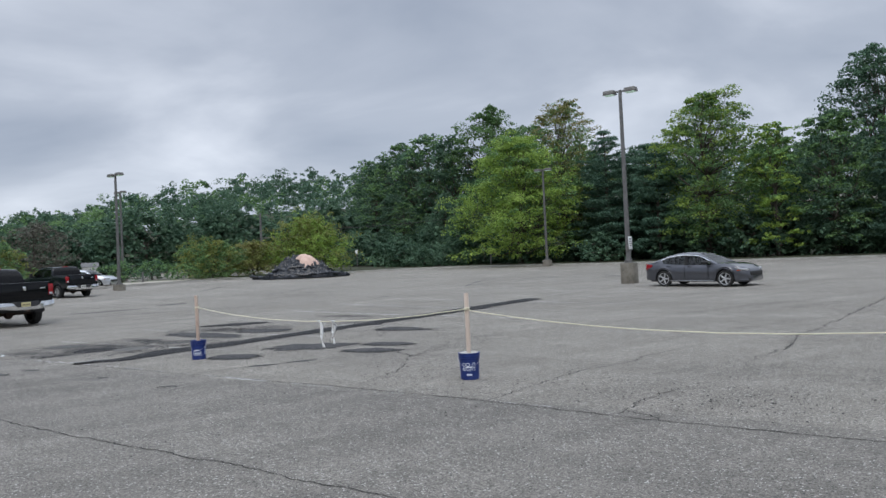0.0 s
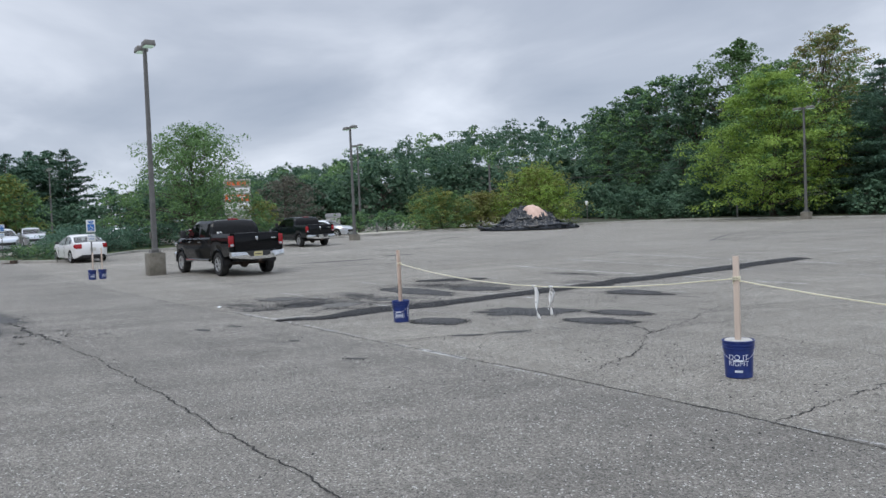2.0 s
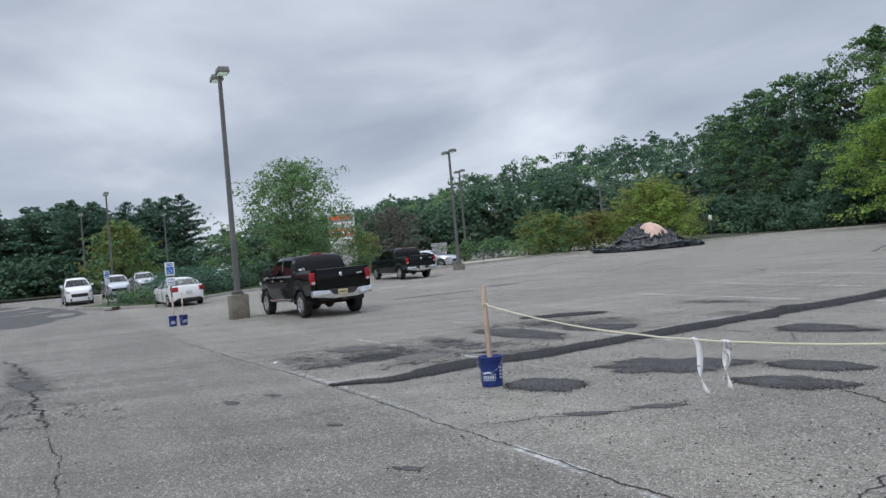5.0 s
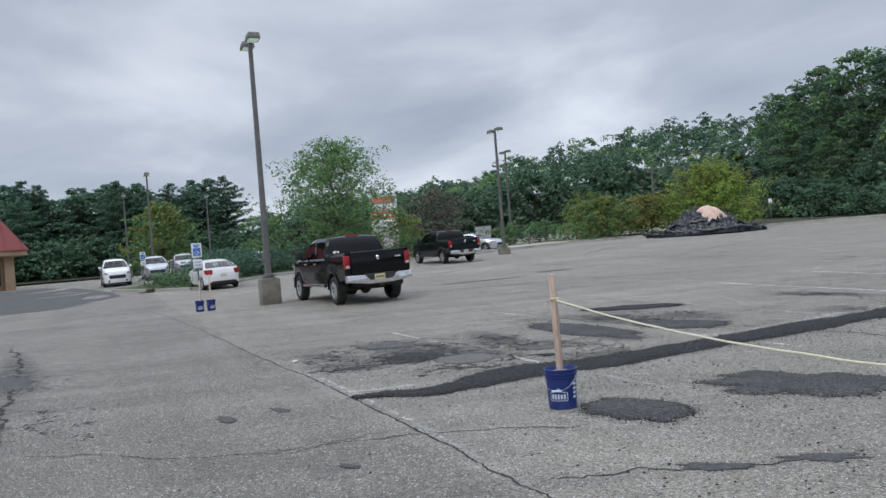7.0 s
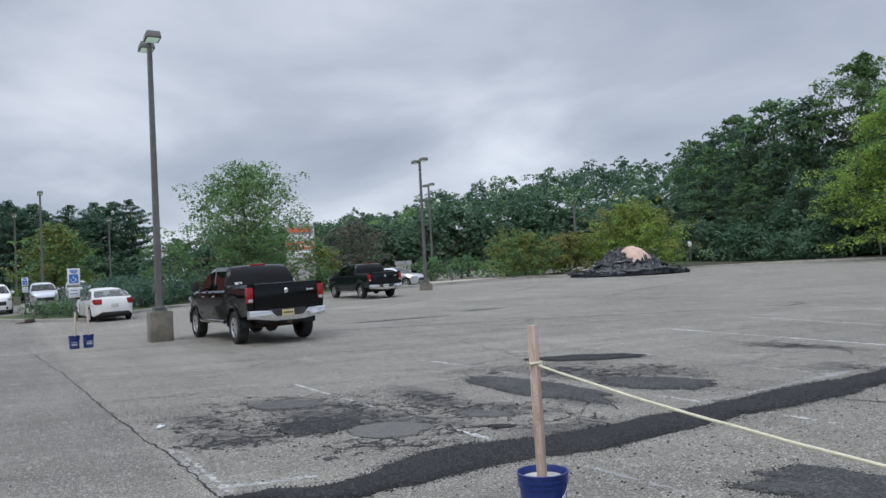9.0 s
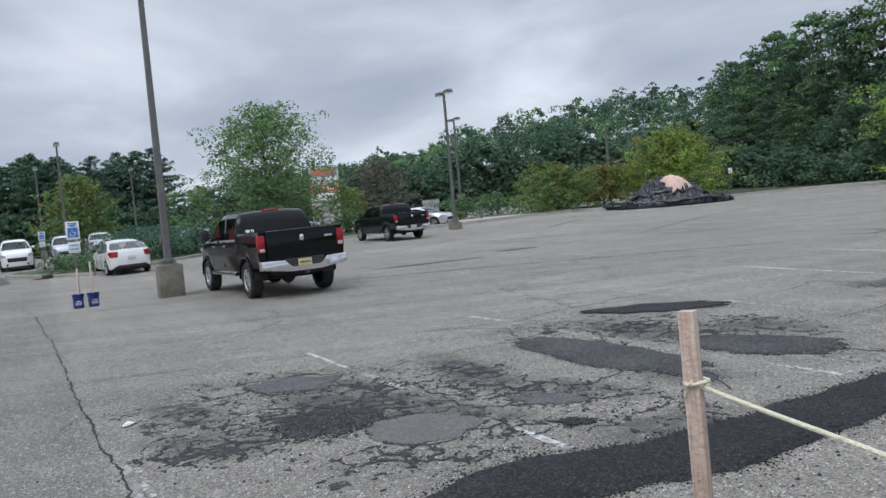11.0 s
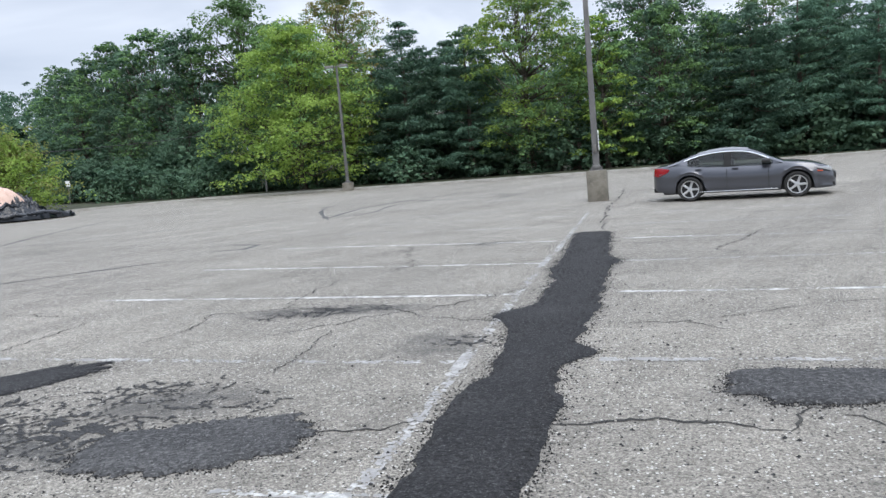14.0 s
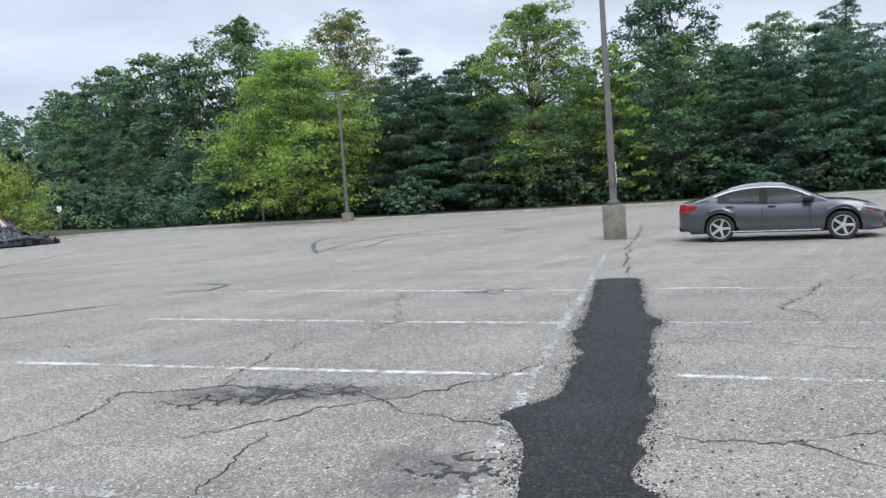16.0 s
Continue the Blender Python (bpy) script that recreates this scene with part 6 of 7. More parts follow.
def sedan(m, paint, label, group="", length=4.65, top=1.42, glass=CAR_GLASS, spokes=5, rim_mat=ALLOY, suv=False, name="car", plate=PLATE_PALE):
    """A parked car: lofted body with wheel arches, glazed cabin, doors, lights, wheels."""
    k = length / 4.65
    h = top / 1.42
    wheels = {1.0 * k: 0.31 * (1.12 if suv else 1), 3.72 * k: 0.31 * (1.12 if suv else 1)}
    r = 0.325 * (1.12 if suv else 1)
    arch = r + 0.055
    half = [(0, 0.62), (0.06 * k, 0.74), (0.3 * k, 0.84), (0.9 * k, 0.895), (2.2 * k, 0.9), (3.6 * k, 0.9), (4.1 * k, 0.86), (4.4 * k, 0.76), (4.58 * k, 0.62), (4.65 * k, 0.5)]
    sill = [(0, 0.4 * h), (0.12 * k, 0.3 * h), (0.5 * k, 0.23 * h), (4.2 * k, 0.2 * h), (4.65 * k, 0.22 * h)]
    deck = [(0, 0.8 * h), (0.04 * k, 0.93 * h), (0.1 * k, 0.985 * h), (0.35 * k, 1.02 * h), (0.6 * k, 1.03 * h), (1.0 * k, 0.985 * h), (2.0 * k, 0.93 * h), (3.0 * k, 0.92 * h), (3.4 * k, 0.955 * h), (3.75 * k, 0.935 * h), (4.1 * k, 0.88 * h), (4.35 * k, 0.8 * h), (4.5 * k, 0.72 * h), (4.6 * k, 0.63 * h), (4.65 * k, 0.53 * h)]
    if suv:
        deck = [(0, 0.7 * h), (0.04 * k, 0.95 * h), (0.5 * k, 0.98 * h), (3.3 * k, 0.95 * h), (3.6 * k, 0.97 * h), (4.3 * k, 0.86 * h), (4.55 * k, 0.78 * h), (4.65 * k, 0.6 * h)]
    roof = [(0.42 * k, 1.035 * h), (0.7 * k, 1.125 * h), (0.9 * k, 1.205 * h), (1.25 * k, 1.33 * h), (1.66 * k, 1.402 * h), (2.0 * k, 1.42 * h), (2.42 * k, 1.39 * h), (2.73 * k, 1.295 * h), (3.03 * k, 1.14 * h), (3.39 * k, 0.97 * h)]
    if suv:
        roof = [(0.08 * k, 1.0 * h), (0.3 * k, 1.33 * h), (0.5 * k, 1.4 * h), (1.6 * k, 1.42 * h), (2.4 * k, 1.4 * h), (2.7 * k, 1.32 * h), (3.2 * k, 1.08 * h), (3.42 * k, 0.97 * h)]
    width, bottom = plan_and_arch(half, sill, {c: r - 0.02 for c in wheels}, arch)
    root = thing(name, m, label, "car", group)
    rings = []
    for x in stations(0, length, wheels, arch, 0.1):
        w, zb, zt = width(x), bottom(x), curve_at(deck, x)
        zs = max(zt - 0.055, zb + 0.04)
        zc = curve_at(sill, x)
        low, mid = max(zb + 0.03, zc + (zs - zc) * 0.3), max(zb + 0.09, zc + (zs - zc) * 0.74)
        rings.append((x, [(w - 0.055, zb), (w - 0.014, max(zb + 0.012, zc + (zs - zc) * 0.12)), (w - 0.03, low), (w - 0.016, (low + mid) / 2), (w, mid), (w - 0.03, mid + (zs - mid) * 0.35), (w - 0.045, zs), (w - 0.09, zt - 0.008), (w * 0.5, zt + 0.012), (0, zt + 0.018)]))
    part("body", loft(rings), paint, root)
    bm = slab_bm(0.25, length - 0.25, -0.7, 0.7, 0.19, 0.5, 0.04)
    part("underbody", bm, DARK_TRIM, root)
    # cabin
    x0, x1 = roof[0][0], roof[-1][0]
    full = 1.42 * h
    crings, xs = [], [x0 + (x1 - x0) * i / 34 for i in range(35)]
    for x in xs:
        zr = curve_at(roof, x)
        zb = min(curve_at(deck, x), zr) - 0.03
        u = max(0, min(1, (zr - zb) / (full - 0.96 * h)))
        wb = width(x) - 0.06
        wr = wb + (0.585 - wb) * u
        crings.append((x, [(wb, zb), (wb + (wr + 0.05 - wb) * 0.86, zb + (zr - 0.05 - zb) * 0.88), (wr - 0.03, zr - 0.018 * u), (wr * 0.5, zr + 0.008), (0, zr + 0.012)]))
    pillars = ((x0, x0 + 0.5 * k), (1.94 * k, 2.03 * k)) if not suv else ((x0, x0 + 0.18), (1.0 * k, 1.08 * k), (1.98 * k, 2.08 * k))
    rear_end = 1.2 * k if not suv else 0.34 * k
    front_end = 2.5 * k if not suv else 2.74 * k

    def solid(i, j, side=0):
        x = (xs[i] + xs[i + 1]) / 2
        if j == 1:
            return True
        if j == 0:
            return any(a <= x <= b for a, b in pillars) or x > x1 - 0.3 * k
        return rear_end < x < front_end
    part("cabin_frame", loft(crings, False, lambda i, j, s: not solid(i, j)), paint, root, outward=(length / 2, 0, 0.8))
    glaze(root, crings, xs, solid, pillars, front_end, glass, (length / 2, 0, 0.8))
    for sx in (1.35 * k, 2.3 * k):
        for sy in (-0.36, 0.36):
            bm = bmesh.new()
            box(bm, sx - 0.28, sx + 0.25, sy - 0.24, sy + 0.24, 0.45 * h, 0.72 * h, 0.05)
            box(bm, sx - 0.36, sx - 0.2, sy - 0.23, sy + 0.23, 0.6 * h, 1.12 * h, 0.06)
            box(bm, sx - 0.36, sx - 0.26, sy - 0.12, sy + 0.12, 1.1 * h, 1.26 * h, 0.03)
            part("seat", bm, CABIN, root)
    bm = bmesh.new()
    box(bm, 3.0 * k, 3.3 * k, -0.62, 0.62, 0.6 * h, 0.93 * h, 0.06)
    part("dashboard", bm, CABIN, root)
    for s in (-1, 1):
        for dx, z in ((2.1 * k, 0.86 * h), (1.15 * k, 0.88 * h)):
            bm = bmesh.new()
            box(bm, dx, dx + 0.17, s * 0.895 - 0.015, s * 0.895 + 0.018, z - 0.015, z + 0.015, 0.006)
            part("door_handle", bm, paint, root)
        for dx in (1.97 * k, 3.02 * k):
            bm = bmesh.new()
            box(bm, dx, dx + 0.012, s * 0.9 - 0.012, s * 0.9 + 0.0015, 0.33 * h, 0.84 * h)
            part("door_gap", bm, DARK_TRIM, root)
        bm = slab_bm(2.86 * k, 3.08 * k, s * 0.97 - 0.1, s * 0.97 + 0.09, 0.955 * h, 1.07 * h, 0.045)
        part("mirror", bm, paint if suv else DARK_TRIM, root)
        bm = bmesh.new()
        box(bm, 1.25 * k, 3.25 * k, s * 0.885 - 0.01, s * 0.885 + 0.022, 0.235 * h, 0.262 * h, 0.006)
        part("sill_trim", bm, CHROME, root)
        bm = bmesh.new()
        tube(bm, [(x, s * (p[1][0] + 0.006), p[1][1]) for x, p in crings[5:31]], 0.016, 5)
        part("window_trim", bm, CHROME, root)
        if not suv:
            bm = bmesh.new()
            rows = [[bm.verts.new((x, s * (p[j][0] + 0.006), p[j][1])) for j in (0, 1)] for x, p in crings if 1.86 * k <= x <= 2.1 * k]
            for a, b in zip(rows, rows[1:]):
                bm.faces.new((a[0], a[1], b[1], b[0]))
            bmesh.ops.solidify(bm, geom=list(bm.faces), thickness=0.004)
            part("pillar_cover", bm, DARK_TRIM, root, "black pillar cover")
        # lights wrap the corners
        bm = bmesh.new()
        b = slab_bm(-0.012, 0.44 * k, s * 0.69 - 0.16, s * 0.69 + 0.165, 0.72 * h, 0.965 * h, 0.03, 0.03)
        bmesh.ops.subdivide_edges(b, edges=list(b.edges), cuts=2)
        for v in b.verts:
            u = max(0.0, min(1.0, v.co.x / (0.44 * k)))
            v.co.z = 0.9 * h + (v.co.z - 0.9 * h) * (1 - 0.72 * u * u)
            if s * v.co.y > 0.6:
                v.co.x += 0.1 * (s * v.co.y - 0.6) / 0.2 * (1 - u)
                v.co.y = s * min(s * v.co.y, curve_at(half, max(0.0, v.co.x)) + 0.004)
        join(bm, b)
        part("tail_light", bm, RED_LENS, root, "red tail light")
        bm = bmesh.new()
        b = slab_bm(4.12 * k, 4.56 * k, s * 0.66 - 0.17, s * 0.66 + 0.2, 0.635 * h, 0.73 * h, 0.02)
        bmesh.ops.subdivide_edges(b, edges=list(b.edges), cuts=2)
        for v in b.verts:
            u = max(0.0, (4.56 * k - v.co.x) / (0.44 * k))
            v.co.z = 0.7 * h + (v.co.z - 0.7 * h) * (1 - 0.6 * u) + 0.07 * h * u
            v.co.y = s * min(s * v.co.y, curve_at(half, v.co.x) + 0.004)
        join(bm, b)
        part("headlight", bm, CLEAR_LENS, root, "clear headlight")
        bm = slab_bm(4.2 * k, 4.34 * k, s * 0.83 - 0.03, s * 0.83 + 0.03, 0.64 * h, 0.675 * h, 0.01)
        part("side_marker", bm, AMBER, root)
        for c in wheels:
            wheel_liner(root, c, s, r, arch - 0.006, 0.875)
            wheel_at(root, c, s * 0.79, r, 0.215, spokes, rim_mat, 0.73)
    bm = slab_bm(4.42 * k, 4.665 * k, -0.52, 0.52, 0.42 * h, 0.62 * h, 0.05)
    part("grille", bm, DARK_TRIM, root)
    bm = slab_bm(4.4 * k, 4.64 * k, -0.6, 0.6, 0.25 * h, 0.36 * h, 0.04)
    part("lower_grille", bm, DARK_TRIM, root)
    bm = slab_bm(-0.02, 0.3, -0.6, 0.6, 0.26 * h, 0.42 * h, 0.05)
    part("rear_valance", bm, DARK_TRIM, root)
    bm = slab_bm(-0.02, 0.012, -0.16, 0.16, 0.6 * h, 0.76 * h, 0.006)
    part("number_plate", bm, plate, root)
    return root


def pickup(m, paint, label, group="", plate=PLATE_YELLOW, bumper=CHROME, bed=1.75, big=True):
    """A crew-cab pickup: hood and cab, an open bed with a tailgate, step bumper, lights, wheels."""
    L = 5.95 if big else 5.8
    rear, front = 1.2, 1.2 + (3.8 if big else 3.65)
    r = 0.415 if big else 0.385
    lift = 0.08 if big else 0.0
    wheels = {rear: 0, front: 0}
    arch = r + 0.085
    half = [(0, 0.985), (0.12, 0.995), (5.0, 1.0), (5.55, 0.95), (5.85, 0.82), (L, 0.7)]
    sill = [(0, 0.66 + lift), (1.8, 0.52 + lift), (4.9, 0.52 + lift), (5.6, 0.5 + lift), (L, 0.55 + lift)]
    rail, belt = 1.4 + lift, 1.32 + lift
    topz = [(0, rail), (bed + 0.03, rail), (bed + 0.05, belt), (4.25, belt - 0.02), (4.5, belt - 0.01), (5.3, 1.24 + lift), (5.75, 1.15 + lift), (L, 0.95 + lift)]
    roof_h = 1.9 + lift
    root = thing("pickup_truck", m, label, "pickup truck", group)
    width, bottom = plan_and_arch(half, sill, {c: r for c in wheels}, arch)
    rings = []
    xs = [0.045 + (x - 0.045) * 1 for x in stations(0.05, L, wheels, arch, 0.1)]
    for x in xs:
        w, zb, zt = width(x), bottom(x), curve_at(topz, x)
        zs = zt - 0.09
        bedx = x < bed + 0.04
        rings.append((x, [(w - 0.04, zb), (w - 0.01, zb + 0.3 * (zs - zb)), (w, zb + 0.6 * (zs - zb)), (w - 0.015, zs), (w - 0.05 - (0 if bedx else 0.05), zt), (w * 0.5 if not bedx else w - 0.13, zt + (0.02 if not bedx else 0)), (0, zt + (0.035 if not bedx else 0))]))
    part("body", loft(rings, True, lambda i, j, s: j == 5 and xs[i + 1] < bed + 0.02), paint, root)
    bm = bmesh.new()
    box(bm, 0.06, bed, -0.8, 0.8, 0.86 + lift, 0.9 + lift)
    for s in (-1, 1):
        box(bm, 0.06, bed, s * 0.84 - 0.03, s * 0.84 + 0.03, 0.86 + lift, rail - 0.005, 0.01)
    box(bm, bed - 0.03, bed + 0.01, -0.84, 0.84, 0.86 + lift, rail - 0.005)
    part("bed_liner", bm, DARK_TRIM, root)
    b = slab_bm(-0.012, 0.06, -0.81, 0.81, 0.76 + lift, rail + 0.012, 0.02)
    gate = part("tailgate", b, paint, root)
    bm = bmesh.new()
    lathe(bm, [(0, 0.016), (0.04, 0.014), (0.055, 0.008), (0.06, 0)], 12, Matrix.Translation((-0.01, 0, rail - 0.19)) @ Matrix.Rotation(radians(-90), 4, "Y") @ Matrix.Diagonal((1.15, 0.9, 1, 1)))
    part("gate_handle_badge", bm, CHROME, gate, "small chrome badge")
    bm = slab_bm(-0.02, -0.01, -0.7, -0.52, rail - 0.22, rail - 0.18, 0.003)
    part("badge_bar", bm, CHROME, gate)
    bm = slab_bm(-0.02, -0.008, -0.74, 0.74, 0.8 + lift, 0.83 + lift, 0.004)
    part("gate_crease", bm, paint, gate)
    # cab
    cab0, cab1 = bed + 0.06, 4.55
    roof = [(cab0, 1.3 + lift), (cab0 + 0.06, 1.55 + lift), (cab0 + 0.13, 1.8 + lift), (cab0 + 0.2, roof_h - 0.02), (cab0 + 0.3, roof_h), (3.2, roof_h + 0.012), (3.55, roof_h - 0.02), (3.85, 1.75 + lift), (4.3, 1.42 + lift), (cab1, 1.28 + lift)]
    cx = [cab0 + 0.04 * i for i in range(8)] + [cab0 + 0.32 + (cab1 - cab0 - 0.32) * i / 30 for i in range(31)]
    crings = []
    for x in cx:
        zr = curve_at(roof, x)
        zb = belt - 0.03
        zr = max(zr, zb + 0.005)
        u = min(1, (zr - zb) / (roof_h - zb))
        wb = 0.93
        wr = wb - 0.15 * u
        crings.append((x, [(wb, zb), (wb + (wr + 0.05 - wb) * 0.86, zb + (zr - 0.07 - zb) * 0.9), (wr - 0.04, zr - 0.02 * u), (wr * 0.5, zr + 0.01), (0, zr + 0.015)]))
    pillars = ((cab0, cab0 + 0.24), (cab0 + 1.12, cab0 + 1.24), (4.25, cab1))

    def solid(i, j, side=0):
        x = (cx[i] + cx[i + 1]) / 2
        if j == 1:
            return True
        if j == 0:
            return any(a <= x <= c for a, c in pillars)
        return cab0 + 0.16 < x < 3.5
    part("cab_frame", loft(crings, False, lambda i, j, s: not solid(i, j)), paint, root, outward=(3.2, 0, 1.2))
    glaze(root, crings, cx, solid, pillars, 3.4, PRIVACY_GLASS, (3.2, 0, 1.2))
    bm = bmesh.new()
    for sx in (2.75, 3.6):
        for sy in (-0.42, 0.42):
            box(bm, sx - 0.3, sx + 0.2, sy - 0.26, sy + 0.26, 0.8 + lift, 1.08 + lift, 0.05)
            box(bm, sx - 0.38, sx - 0.2, sy - 0.25, sy + 0.25, 1.0 + lift, 1.55 + lift, 0.06)
            box(bm, sx - 0.37, sx - 0.27, sy - 0.13, sy + 0.13, 1.52 + lift, 1.72 + lift, 0.03)
    box(bm, 4.05, 4.3, -0.8, 0.8, 0.9 + lift, 1.3 + lift, 0.06)
    part("seats", bm, CABIN, root)
    for y in (-0.22, 0.22):
        bm = slab_bm(cab0 + 0.035, cab0 + 0.055, y - 0.012, y + 0.012, belt + 0.08, roof_h - 0.14, 0.003, 0.1)
        part("window_slider_frame", bm, DARK_TRIM, root)
    if big:
        for y, w, z in ((0.66, 0.05, 0.12), (0.57, 0.012, 0.13), (0.53, 0.012, 0.12)):
            bm = slab_bm(cab0 - 0.004, cab0 + 0.002, y - w, y + w, belt + z - 0.03, belt + z + 0.035, 0.002, 0.02)
            part("window_sticker", bm, WHITE_SIGN, root)
    bm = slab_bm(cab0 + 0.2, cab0 + 0.26, -0.2, 0.2, roof_h - 0.025, roof_h + 0.035, 0.012)
    part("high_brake_light", bm, RED_LENS, root, "red brake light on the roof edge")
    bm = bmesh.new()
    box(bm, 0.3, L - 0.5, -0.6, 0.6, 0.42 + lift, 0.6 + lift, 0.03)
    box(bm, 0.15, 1.0, -0.5, 0.1, 0.4 + lift, 0.66 + lift, 0.06)
    part("chassis", bm, DARK_TRIM, root)
    bm = bmesh.new()
    tube(bm, [(rear, -0.75, r), (rear, 0.75, r)], 0.06, 10)
    lathe(bm, [(0, -0.17), (0.12, -0.13), (0.18, 0), (0.12, 0.13), (0, 0.17)], 14, Matrix.Translation((rear, 0, r)) @ Matrix.Rotation(radians(90), 4, "Y"))
    part("rear_axle", bm, RUST, root)
    # step bumper: a pressed bar, dipped in the middle for the plate, its ends swept forward
    bm = bmesh.new()
    shape = ((-0.98, 0.57), (-0.36, 0.5), (0.36, 0.5), (0.98, 0.57), (0.98, 0.77), (0.5, 0.755), (0.44, 0.73), (0.36, 0.61), (0.31, 0.585), (-0.31, 0.585), (-0.36, 0.61), (-0.44, 0.73), (-0.5, 0.755), (-0.98, 0.77))
    faces = [[bm.verts.new((x, y, z + lift)) for y, z in shape] for x in (-0.17, -0.03)]
    bm.faces.new(faces[0])
    bm.faces.new(faces[1][::-1])
    for i in range(len(shape)):
        bm.faces.new((faces[0][i], faces[0][(i + 1) % len(shape)], faces[1][(i + 1) % len(shape)], faces[1][i]))
    bmesh.ops.bevel(bm, geom=[e for e in bm.edges if abs(e.verts[0].co.x - e.verts[1].co.x) < 1e-4 and e.verts[0].co.x < -0.1], offset=0.018, segments=2, profile=0.5, affect="EDGES")
    for v in bm.verts:
        if abs(v.co.y) > 0.75:
            v.co.x += 0.5 * (abs(v.co.y) - 0.75)
    part("rear_bumper", bm, bumper, root, "chrome step bumper dipped for the plate")
    bm = slab_bm(-0.05, -0.02, -0.46, 0.46, 0.52 + lift, 0.78 + lift, 0.005)
    part("plate_recess", bm, DARK_TRIM, root)
    bm = slab_bm(-0.075, -0.063, -0.155, 0.155, 0.6 + lift, 0.75 + lift, 0.004)
    pl = part("number_plate", bm, plate, root, "pale yellow number plate" if plate is PLATE_YELLOW else "")
    for k in range(5):
        bm = slab_bm(-0.079, -0.0755, -0.11 + k * 0.05, -0.085 + k * 0.05, 0.65 + lift, 0.7 + lift)
        part("plate_mark", bm, INK, pl)
    bm = slab_bm(-0.2, -0.1, -0.05, 0.05, 0.42 + lift, 0.5 + lift, 0.01)
    part("tow_hitch", bm, RUST, root)
    for s in (-1, 1):
        b = slab_bm(0.012, 0.16, s * 0.905 - 0.085, s * 0.905 + 0.085, 0.95 + lift, 1.33 + lift, 0.025)
        light = part("tail_light", b, RED_LENS, root, "red tail light")
        bm = slab_bm(0.004, 0.014, s * 0.9 - 0.055, s * 0.9 + 0.055, 0.97 + lift, 1.04 + lift, 0.008)
        part("reversing_lamp", bm, CLEAR_LENS, light)
        bm = slab_bm(5.45, 5.9, s * 0.78 - 0.12, s * 0.78 + 0.12, 0.95 + lift, 1.12 + lift, 0.03)
        part("headlight", bm, CLEAR_LENS, root)
        bm = bmesh.new()
        tube(bm, [(4.0, s * 0.95, 1.34 + lift), (4.02, s * 1.1, 1.38 + lift)], 0.03, 6)
        box(bm, 3.95, 4.08, s * 1.17 - 0.1, s * 1.17 + 0.1, 1.28 + lift, 1.56 + lift, 0.035)
        part("door_mirror", bm, DARK_TRIM, root)
        for dx in (bed + 0.045, cab0 + 1.2, 4.2):
            bm = bmesh.new()
            box(bm, dx, dx + 0.014, s * 0.99 - 0.012, s * 0.99 + 0.001, 0.62 + lift, belt - 0.02)
            part("door_gap", bm, DARK_TRIM, root)
        for dx in (cab0 + 0.98, cab0 + 2.0):
            bm = bmesh.new()
            box(bm, dx, dx + 0.2, s * 0.995 - 0.015, s * 0.995 + 0.02, 1.1 + lift, 1.14 + lift, 0.01)
            part("door_handle", bm, bumper if big else paint, root)
        bm = bmesh.new()
        tube(bm, [(1.95, s * 0.98, 0.46 + lift), (4.3, s * 0.98, 0.46 + lift)], 0.05, 8)
        part("side_step", bm, bumper if big else DARK_TRIM, root)
        for c in wheels:
            wheel_liner(root, c, s, r, arch - 0.006, 0.97)
            wheel_at(root, c, s * 0.85, r, 0.28, 6 if big else 5, ALLOY, 0.62)
            bm = bmesh.new()
            n = 14
            tube(bm, [(c + (arch + 0.01) * math.cos(math.pi * i / n), s * 0.985, r + 0.02 + (arch + 0.01) * math.sin(math.pi * i / n)) for i in range(n + 1)], 0.022, 5)
            part("arch_trim", bm, paint, root)
    bm = slab_bm(5.8, L + 0.03, -0.6, 0.6, 0.75 + lift, 1.12 + lift, 0.05)
    part("grille", bm, bumper, root)
    bm = slab_bm(5.85, L + 0.1, -0.9, 0.9, 0.5 + lift, 0.72 + lift, 0.05)
    part("front_bumper", bm, bumper, root)
    return root


def parked(x, y, heading):
    """A pose on the lot, tilted with its slope. heading: degrees from +x towards +y."""
    c, s = math.cos(radians(heading)), math.sin(radians(heading))
    tilt = math.degrees(math.atan2(land(x + 2 * c, y + 2 * s) - land(x, y), 2))
    lean = math.degrees(math.atan2(land(x - s, y + c) - land(x + s, y - c), 2))
    return pose(x, y, land(x, y) + 0.004, 0, 0, heading) @ pose(0, 0, 0, lean, -tilt, 0)


sedan(parked(-11.86, 31.35, -9), GREY_PAINT, "grey metallic four-door sedan parked across the stalls", length=4.52, top=1.38, plate=PLATE_YELLOW)
pickup(parked(-26.1, 11.55, 182), BLACK_PAINT, "black crew-cab pickup truck with chrome bumper beside a lamp post")
pickup(parked(-45.2, 23.5, 181), DARK_PAINT, "dark charcoal pickup truck parked near the kerb", plate=PLATE_PALE, bumper=CHROME, big=False)
sedan(parked(-60.6, 29.6, 32), SILVER_PAINT, "silver sedan standing beyond the kerb")
sedan(parked(-45.0, 9.9, 186), WHITE_PAINT, "white sedan parked nose-in beside the planted island", length=4.75, top=1.5)
sedan(parked(-66.0, 5.0, 3), WHITE_PAINT, "pale off-road wagon facing the drive lane", top=1.85, suv=True, group="cars beyond the island", name="suv")
sedan(parked(-70.5, 7.9, 2), SILVER_PAINT, "silver wagon facing the drive lane", top=1.75, suv=True, group="cars beyond the island", name="suv")
sedan(parked(-75.0, 10.4, 2), SILVER_PAINT, "pale wagon in a row of parked cars", top=1.7, suv=True, group="cars beyond the island", name="suv")
